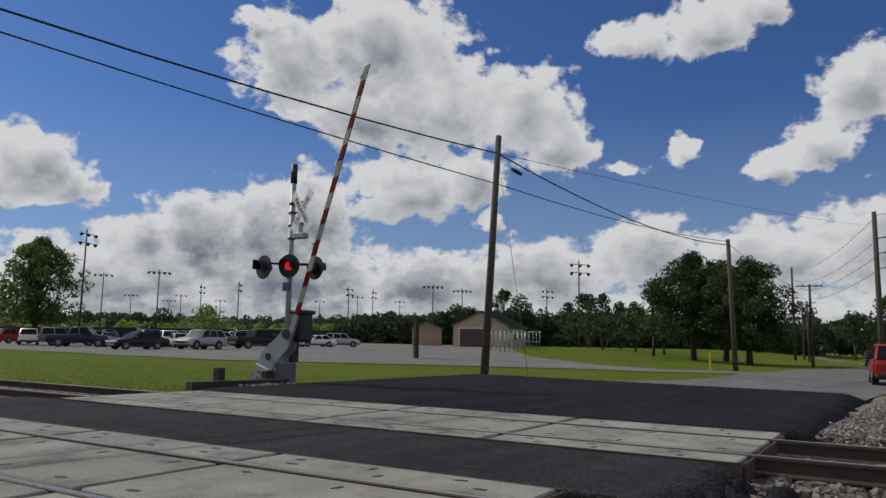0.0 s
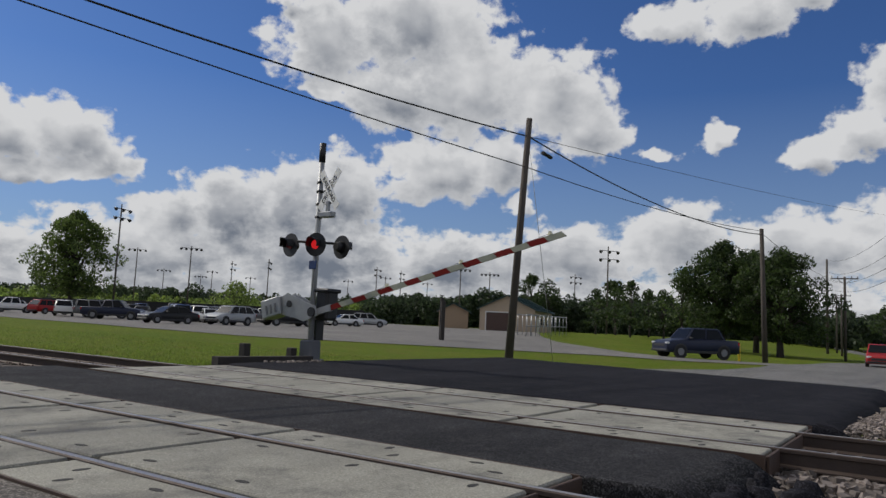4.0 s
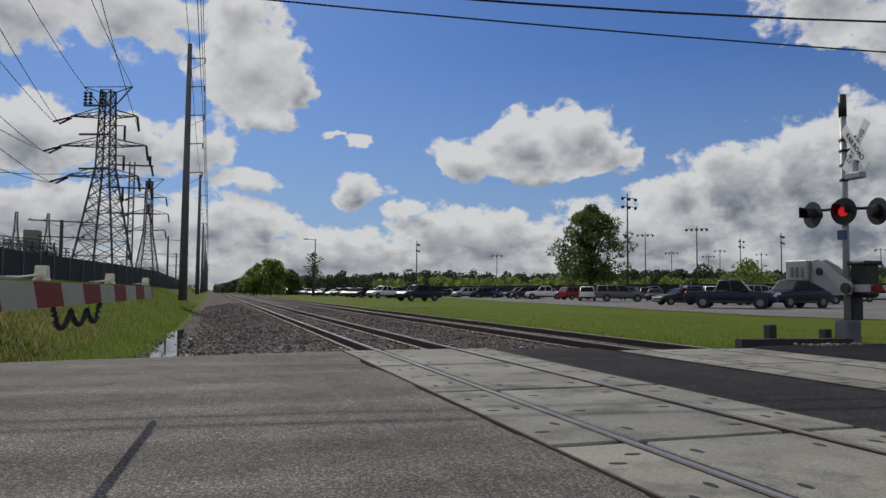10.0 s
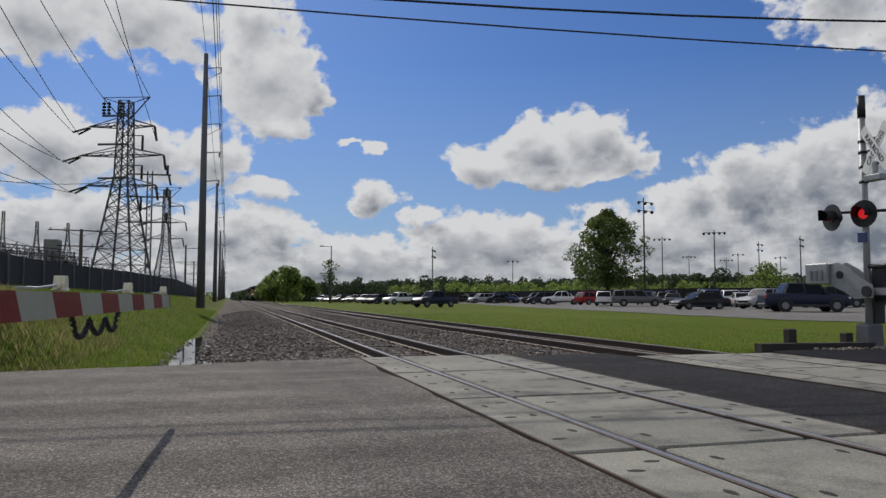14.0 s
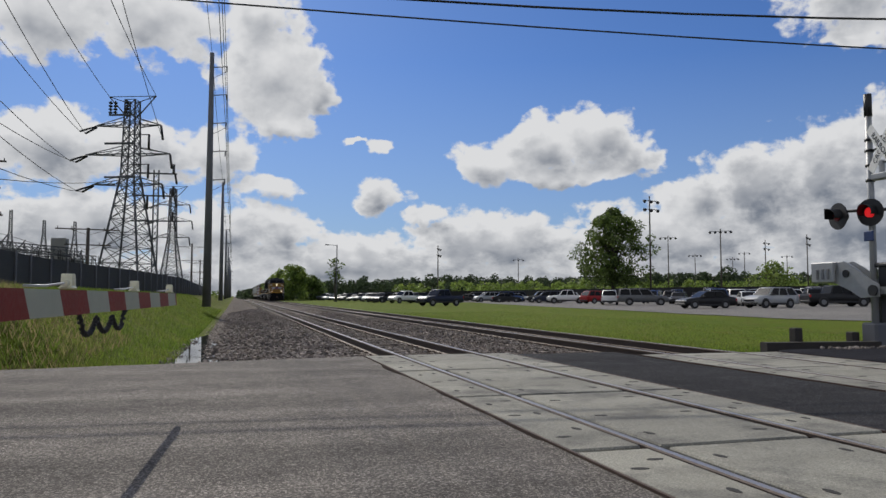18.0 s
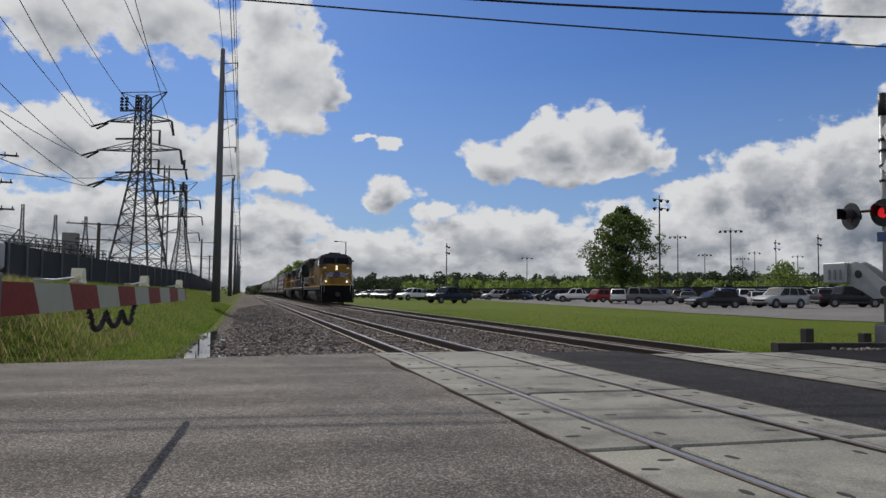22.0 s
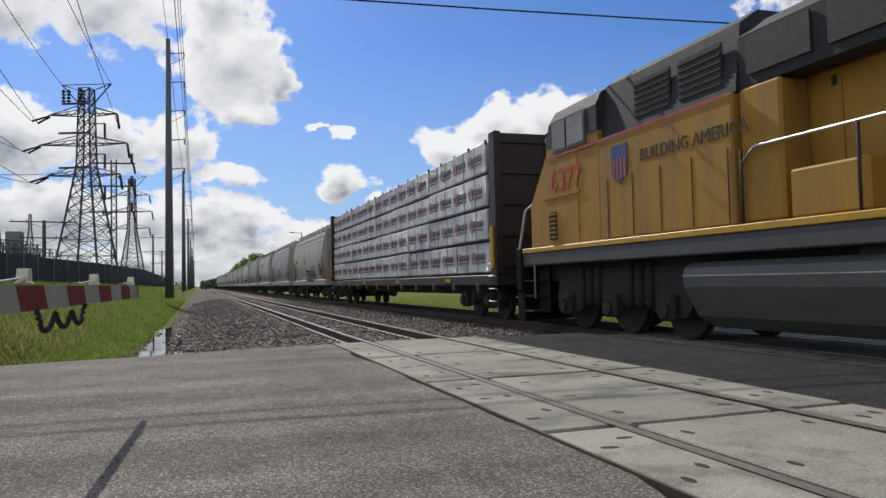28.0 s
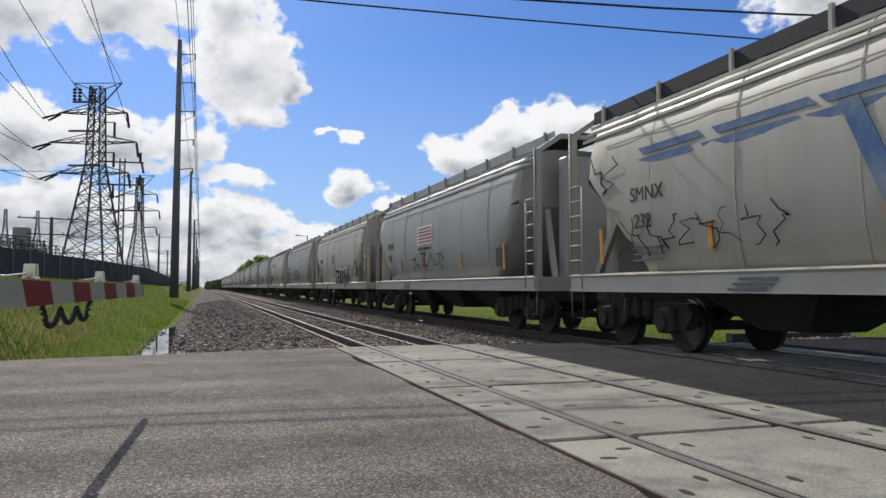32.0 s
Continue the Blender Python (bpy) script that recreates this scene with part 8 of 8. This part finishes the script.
def build_hopper(paint, marks, seed):
    """A cylindrical-sided covered hopper: shell, roof, running board, end frames, hopper outlets."""
    L, H = 15.3, 4.1
    c = thing("covered_hopper", "pale grey round-sided covered hopper car with a roof walkway", "freight car", "freight cars of the train")
    # shell: vertical section that bellies out, closed to the sloping ends
    sec = [(1.36, 1.24), (1.47, 1.7), (1.52, 2.3), (1.52, 2.9), (1.47, 3.4), (1.37, 3.78), (1.22, 4.02), (0.8, 4.14), (0.0, 4.18)]
    ring = sec + [(-x, z) for x, z in sec[-2::-1]]
    ys = [-L / 2 + 0.9 + (L - 1.8) * k / 24 for k in range(25)]
    sh = Shape()
    for y in ys:
        t = abs(y) / (L / 2 - 0.9)
        for x, z in ring:
            # the ends slope inward toward the hoppers
            low = max(0.0, (abs(y) - (L / 2 - 2.6)) / 1.7)
            zz = z if z > 1.25 + low * 1.6 else 1.25 + low * 1.6 + (z - 1.24) * 0.15
            sh.v.append((x * (1 + 0.006 * math.sin(y * 4.1)), y, max(z, zz)))
    n = len(ring)
    for k in range(len(ys) - 1):
        for i in range(n - 1):
            sh.f.append((k * n + i, k * n + i + 1, (k + 1) * n + i + 1, (k + 1) * n + i))
        sh.f.append((k * n + n - 1, k * n, (k + 1) * n, (k + 1) * n + n - 1))
    sh.f += [tuple(range(n)), tuple(range((len(ys) - 1) * n, len(ys) * n))[::-1]]
    sh.s, sh.smooth = [0] * len(sh.f), [True] * (len(sh.f) - 2) + [False] * 2
    part("shell", sh, paint, c)
    for s in (-1, 1):
        for x, z in ((1.40, 3.74), (1.325, 3.88), (1.23, 4.02)):
            rb = Shape()
            rb.bar((s * x, -L / 2 + 0.5, z), (s * x, L / 2 - 0.5, z), 0.03, 0.05)
            part("roof_rib", rb, paint, c)
        sill = Shape()
        sill.prism([(s * 1.36, 0.95), (s * 1.5, 0.95), (s * 1.5, 1.2), (s * 1.54, 1.24), (s * 1.36, 1.28)], "y", -L / 2 + 0.1, L / 2 - 0.1)
        part("side_sill", sill, SILL_PALE, c, "pale side sill")
        for k in range(6 if s < 0 else 0):
            seam = Shape()
            y = -L / 2 + 2.8 + k * (L - 5.6) / 5
            pts = [(s * (x + 0.004), y, z) for x, z in sec[:7]]
            seam.path(pts, 0.006, 4)
            part("weld_seam", seam, paint, c)
    for d in (-1, 1):
        y = d * (L / 2 - 0.12)
        e = Shape()
        for s in (-1, 1):
            e.bar((s * 1.42, y, 1.0), (s * 1.42, y, 3.95), 0.12, 0.1)
            e.bar((s * 1.42, y, 3.95), (s * 0.9, y, 4.3), 0.1, 0.1)
            e.bar((s * 1.0, y, 1.0), (s * 0.75, y - d * 1.0, 3.0), 0.12)
        e.bar((-1.42, y, 1.1), (1.42, y, 1.1), 0.16, 0.3)
        e.bar((-0.9, y, 4.3), (0.9, y, 4.3), 0.1)
        e.box(-0.75, 0.75, y - d * 0.05, y - d * 0.4, 1.2, 3.9, 0.05)
        part("end_frame", e, paint, c)
        slope = Shape()
        slope.prism([(d * (L / 2 - 0.95), 3.85), (d * (L / 2 - 0.9), 3.4), (d * (L / 2 - 2.9), 1.2), (d * (L / 2 - 3.2), 1.2)], "x", -1.3, 1.3)
        part("slope_sheet", slope, paint, c)
        for s in (-1, 1):
            ld = Shape()
            for yy in (y - d * 0.02, y - d * 0.48):
                ld.tube((s * 1.5, yy, 1.0), (s * 1.5, yy, 4.0 if yy == y - d * 0.02 else 2.9), 0.022, n=6)
            for k in range(7):
                z = 1.25 + 0.28 * k
                ld.tube((s * 1.5, y - d * 0.02, z), (s * 1.5, y - d * 0.48, z), 0.016, n=5)
            part("ladder", ld, paint, c)
            stp = Shape()
            stp.path([(s * 1.45, y, 0.95), (s * 1.45, y, 0.45), (s * 1.45, y - d * 0.45, 0.45), (s * 1.45, y - d * 0.45, 0.95)], 0.02, 5)
            part("sill_step", stp, UNDER, c)
        wheel = Shape()
        wheel.disc((0.55, y + d * 0.1, 2.3), "y", 0.28, 0.05, 16)
        part("brake_wheel", wheel, UNDER, c)
        coupler(c, d * (L / 2), d)
        bogie(c, d * (L / 2 - 1.85), 2, 1.75, 0.42, 0.78, "dark two-axle truck")
    under = Shape()
    under.box(-0.35, 0.35, -L / 2 + 0.2, L / 2 - 0.2, 0.72, 1.2)
    part("center_sill", under, UNDER, c)
    for k in range(3):
        y = (k - 1) * 3.2
        h = Shape()
        h.add([(-1.3, y - 1.5, 1.22), (1.3, y - 1.5, 1.22), (1.3, y + 1.5, 1.22), (-1.3, y + 1.5, 1.22), (-0.5, y - 0.45, 0.42), (0.5, y - 0.45, 0.42), (0.5, y + 0.45, 0.42), (-0.5, y + 0.45, 0.42)],
              [(0, 4, 5, 1), (1, 5, 6, 2), (2, 6, 7, 3), (3, 7, 4, 0), (4, 7, 6, 5), (0, 1, 2, 3)])
        part("hopper_outlet", h, UNDER, c)
    board = Shape()
    board.box(-0.5, 0.5, -L / 2 + 0.2, L / 2 - 0.2, 4.4, 4.43)
    part("running_board", board, LOCO_GREY, c, "dark roof walkway grating")
    edge = Shape()
    for s in (-1, 1):
        edge.box(s * 0.98, s * 1.0, -L / 2 + 0.2, L / 2 - 0.2, 4.18, 4.42)
    part("roof_skirt", edge, LOCO_GREY if seed == 3 else HOPPER_B, c, "walkway edging")
    for k in range(9):
        y = -L / 2 + 0.6 + k * (L - 1.2) / 8
        su = Shape()
        su.bar((-1.02, y, 4.12), (-1.02, y, 4.46), 0.06)
        su.bar((1.02, y, 4.12), (1.02, y, 4.46), 0.06)
        su.bar((-1.02, y, 4.38), (1.02, y, 4.38), 0.05)
        part("walkway_support", su, paint, c)
    for k in range(4):
        hh = Shape()
        y = (k - 1.5) * 3.2
        hh.disc((0, y, 4.27), "z", 0.42, 0.18, 16)
        part("hatch", hh, paint, c)
    # markings
    rn = random.Random(seed)
    for s in (-1,):
        if marks:
            t = part("reporting_mark", letters("SMNX", 0.33, INK, 0.003), INK, c, "black lettering")
            side(t, s, 4.95, 2.42, 1.53)
            t = part("car_number", letters(marks, 0.33, INK, 0.003), INK, c, "black number")
            side(t, s, 5.05, 1.98, 1.53)
        for k in range(3):
            b = part("stencil_bar", plate(0.85, 0.035, 0.01), FADED_BLUE, c)
            side(b, s, 4.9, 1.66 - 0.1 * k, 1.515)
            b = part("stencil_bar", plate(0.7, 0.035, 0.01), FADED_BLUE, c)
            side(b, s, -s * (2.5 + 0.1 * k), 1.14 - 0.07 * k, 1.546)
        for y in (-5.9, -2.9, 0.6, 3.4, 6.3):
            b = part("reflector_patch", plate(0.1, 0.62 if abs(y) > 5 else 0.42, 0.012, -0.05), ORANGE, c, "orange reflector strip")
            side(b, s, y, 1.75, 1.515)
        b = part("data_panel", plate(0.42, 0.42, 0.01), INK, c, "black data panel")
        side(b, s, -5.6, 1.75, 1.515)
        dg = part("drip_edge", plate(12.5, 0.02, 0.01), paint, c)
        side(dg, s, 0, 3.5, 1.46)
    return c


def graffiti(car, s, y0, z0, w, h, seed, colour, accent=None):
    """Loose painted strokes; no word is meant."""
    rn = random.Random(seed)
    sh = Shape()
    for k in range(int(w / 0.42)):
        y = y0 + k * 0.42
        pts = []
        a = rn.uniform(0, 6)
        for j in range(9):
            u = j / 8
            pts.append((s * 1.535, y + 0.28 * math.sin(a + u * rn.uniform(3, 7)) * rn.uniform(0.6, 1.1), z0 + h * (u if k % 2 else 1 - u) + 0.08 * math.sin(a + 9 * u)))
        sh.path(pts, rn.uniform(0.006, 0.012), 4)
    part("painted_scrawl", sh, colour, car, "black spray-painted scrawl")
    if accent:
        for k in range(5):
            b = part("painted_patch", plate(0.5, rn.uniform(0.3, 0.7), 0.006, rn.uniform(-0.2, 0.2)), accent, car, "painted colour patch")
            side(b, s, y0 + 0.5 + k * 0.62, z0 + h * 0.5, 1.526)


def block_mural(car, s, y0, z0, seed):
    """Black block shapes with pale outlines over blue spots; no word is meant."""
    rn = random.Random(seed)
    for k in range(14):
        sp = Shape()
        r0 = rn.uniform(0.05, 0.13)
        sp.disc((0, -0.003, 0), "y", r0, 0.006, 12)
        q = part("painted_spot", sp, MURAL_BLUE, car, "blue sprayed spot")
        side(q, s, y0 - rn.uniform(-0.3, 4.0), z0 + rn.choice((0.05, 0.9, 0.7)) + rn.uniform(-0.1, 0.1), 1.527)
    for k, (ch, tilt, size, dz) in enumerate((("T", 6, 0.98, 0.0), ("E", -9, 0.84, 0.03), ("K", 5, 0.92, -0.02), ("A", -7, 0.86, 0.03), ("N", 8, 1.0, -0.03))):
        y, z = y0 - 0.45 - 0.60 * k, z0 + 0.08 + dz
        rim = part("mural_outline", letters(ch, size, WHITE_PAINT, 0.003, 0.085), WHITE_PAINT, car, "white mural outline")
        side(rim, s, y, z, 1.531 + 0.0008 * k)
        rim.matrix_basis = rim.matrix_basis @ pose(0, 0, 0, 0, tilt, 0)
        ink = part("mural_letter", letters(ch, size, MURAL_BLACK, 0.003, 0.05), MURAL_BLACK, car, "black sprayed letter")
        side(ink, s, y, z, 1.539 + 0.0008 * k)
        ink.matrix_basis = ink.matrix_basis @ pose(0, 0, 0, 0, tilt, 0)
    cut = part("mural_accent", plate(0.1, 0.62, 0.004, -0.08), ORANGE, car, "orange stroke in the mural")
    side(cut, s, y0 - 0.45 - 2.08, z0 + 0.42, 1.548)


MURAL_BLACK = surface("mural_black", (0.008, 0.009, 0.02), 0.9, vary=0.3, spec=0.1)
MURAL_BLUE = surface("mural_blue", (0.07, 0.11, 0.33), 0.6, vary=0.2)
HOP_A = build_hopper(HOPPER, "204", 1)
for k in range(7):
    b = part("warning_bar", plate(1.15 - 0.05 * (k % 3), 0.035, 0.01), LABEL_RED, HOP_A)
    side(b, -1, 0.9, 2.72 - 0.07 * k, 1.524)
block_mural(HOP_A, -1, 0.1, 1.16, 7)
graffiti(HOP_A, -1, -5.6, 1.5, 1.4, 0.8, 8, SPRAY)
HOP_C = build_hopper(HOPPER, "232", 3)
for z, w, y in ((3.22, 1.5, 4.3), (3.2, 1.7, 2.4), (3.18, 1.6, 0.6), (3.05, 1.3, 4.4), (3.02, 1.8, 2.6), (3.0, 1.4, 0.9)):
    b = part("blue_stripe", plate(w, 0.11, 0.008, -0.12), SPRAY_BLUE, HOP_C, "faded blue lettering stripe")
    side(b, -1, y, z, 1.505)
for y, w, h, z, sl in ((0.4, 0.28, 1.5, 2.35, -0.7), (-1.2, 3.0, 0.32, 1.75, 0.0), (-1.0, 2.6, 0.12, 2.1, 0.0)):
    b = part("blue_stroke", plate(w, h, 0.008, sl), SPRAY_BLUE, HOP_C, "faded blue painted stroke")
    side(b, -1, y, z, 1.527)
graffiti(HOP_C, -1, 2.2, 1.6, 4.0, 0.5, 9, SPRAY)
graffiti(HOP_C, -1, 6.0, 2.7, 0.9, 0.6, 10, SPRAY)
HOP_B = build_hopper(HOPPER_B, "978", 2)
b = part("warning_panel", plate(1.6, 0.6, 0.006), WHITE_PAINT, HOP_B, "white warning panel")
side(b, -1, 0.55, 2.68, 1.524)
for k in range(5):
    b = part("warning_bar", plate(1.45, 0.05, 0.006), LABEL_RED, HOP_B)
    side(b, -1, 0.55, 2.89 - 0.105 * k, 1.532)
warn = part("warning_text", letters("DO NOT HAMMER ON", 0.13, INK), INK, HOP_B, "dark warning lettering")
side(warn, -1, 0.55, 2.21, 1.53)
warn = part("warning_text", letters("CAR BODY", 0.13, INK), INK, HOP_B)
side(warn, -1, 0.75, 2.06, 1.53)
graffiti(HOP_B, -1, -1.2, 1.6, 3.4, 0.45, 11, SPRAY)
def enlarge(car, k):
    """Grows a thing with all its parts about its own origin."""
    done = set()
    for ob in [car] + list(car.children_recursive):
        if ob is not car:
            ob.location = ob.location * k
        if ob.data is not None and ob.data.name not in done:
            done.add(ob.data.name)
            ob.data.transform(Matrix.Scale(k, 4))


GROW = 1.042
for car in (LEAD, BLACK_ENGINE, REAR_ENGINE, LUMBER, HOP_A, HOP_B, HOP_C):
    enlarge(car, GROW)
# cars in order from the lead engine: place along the train at 24.5 s
TRAIN = [(LEAD, 28.4, 0), (BLACK_ENGINE, 50.0, 0), (REAR_ENGINE, 71.2, 180), (LUMBER, 94.7, 0), (HOP_A, 115.1, 0), (HOP_B, 131.8, 0), (HOP_C, 148.4, 0)]
for k in range(17):
    src = (HOP_B, HOP_A, HOP_B, HOP_C, HOP_B)[k % 5]
    TRAIN.append((copy_thing(src, pose(0, 0, 0)), 165.0 + 16.8 * k, 0))


# ---- everything that moves ----
def motions():
    # how far the train stands from where it is at 24.5 s
    way = [(0, 512.0), (0.1, 510.0), (3, 449.0), (6, 387.0), (9, 326.5), (13, 244.0), (16.5, 170.5), (19, 110.0), (23, 29.2), (24.5, 0.0), (26.5, -38.6), (28.4, -75.0), (30.6, -116.8), (31.9, -141.5), (32, -143.4)]
    for car, s, turn in TRAIN:
        walk(car, [(t, pose(T2, (s + d) * GROW, 0, 0, 0, turn)) for t, d in way])
    up = [(0, 72), (0.5, 62.5), (1, 54), (1.5, 47), (2, 40.5), (2.5, 34.5), (3.5, 21), (4.5, 9.5), (4.8, 6), (5.1, 1.5), (5.4, 0.5), (5.6, 0.0), (32, 0.0)]
    walk(FAR_ARM, [(t, pose(-0.06, -0.2, 1.2, -a, 0, 0)) for t, a in up])
    walk(NEAR_ARM, [(t, pose(0.22, 0.4, 1.02, 0, 0, 177) @ pose(0, 0, 0, -a, 0, 0)) for t, a in up])
    def drive(car, rows):
        walk(car, [(t, pose(x, y, (lot_z(x, y) if y > 9 else ground_z(x, y) + 0.02), 0, 0, h)) for t, x, y, h in rows])
    # nose turn from -y: 90 looks east, -90 west
    drive(TRUCK_A, [(0, 110, 2.5, -87), (1.5, 78, 3.0, -88), (2.5, 60.5, 6.2, -97), (3.3, 54, 9.5, -118), (4.5, 48.5, 16.0, -140), (5.2, 47.0, 20.5, -158), (5.8, 45.5, 25, -152), (7, 42.5, 34, -160), (8, 40.8, 41, -165),
                    (9.5, 43, 43.5, -120), (10.5, 35.0, 41.0, -60), (11.2, 33.0, 42.5, -100), (12, 35.0, 43.8, -30), (12.6, 35.6, 43.6, 10), (13, 35.6, 43.0, 28), (13.5, 36.6, 42.2, 50), (14, 38.4, 41.8, 66), (14.5, 41.2, 41.0, 66),
                    (16, 47, 38, 60), (20, 62, 30, 60), (32, 62, 29.9, 60)])
    drive(TRUCK_B, [(0, 41.5, 66.5, 40), (7.5, 41.5, 66.5, 40), (8.5, 36.5, 58, 38), (9, 34.2, 50.5, 40), (9.5, 34.0, 46.5, 42), (10, 33.6, 41.4, 45), (10.5, 33.4, 36.6, 46), (11, 34.5, 34.6, 60), (11.6, 36.5, 32.6, 60), (12.5, 40.5, 27, 30), (14, 44.5, 17, 20), (16, 52, 3, 70), (19, 90, -2, 88), (32, 91, -2, 88)])
    drive(RED_CAR, [(0, 36.5, -0.12, 94), (0.6, 45, -2.0, 95), (1.2, 62, -3.2, 92), (2, 100, -1.0, 84), (3, 100, 6.5, 20), (3.6, 75, 2.8, -85), (4.5, 58.5, 4.0, -87), (5.2, 57.0, 5.1, -88), (9, 56.0, 3.2, -100), (11, 52.5, 9.5, -130), (12.5, 51, 20, -165), (14, 57.5, 55, 170), (16, 76, 110, 155), (20, 95, 160, 150), (32, 95, 160.1, 150)])


motions()
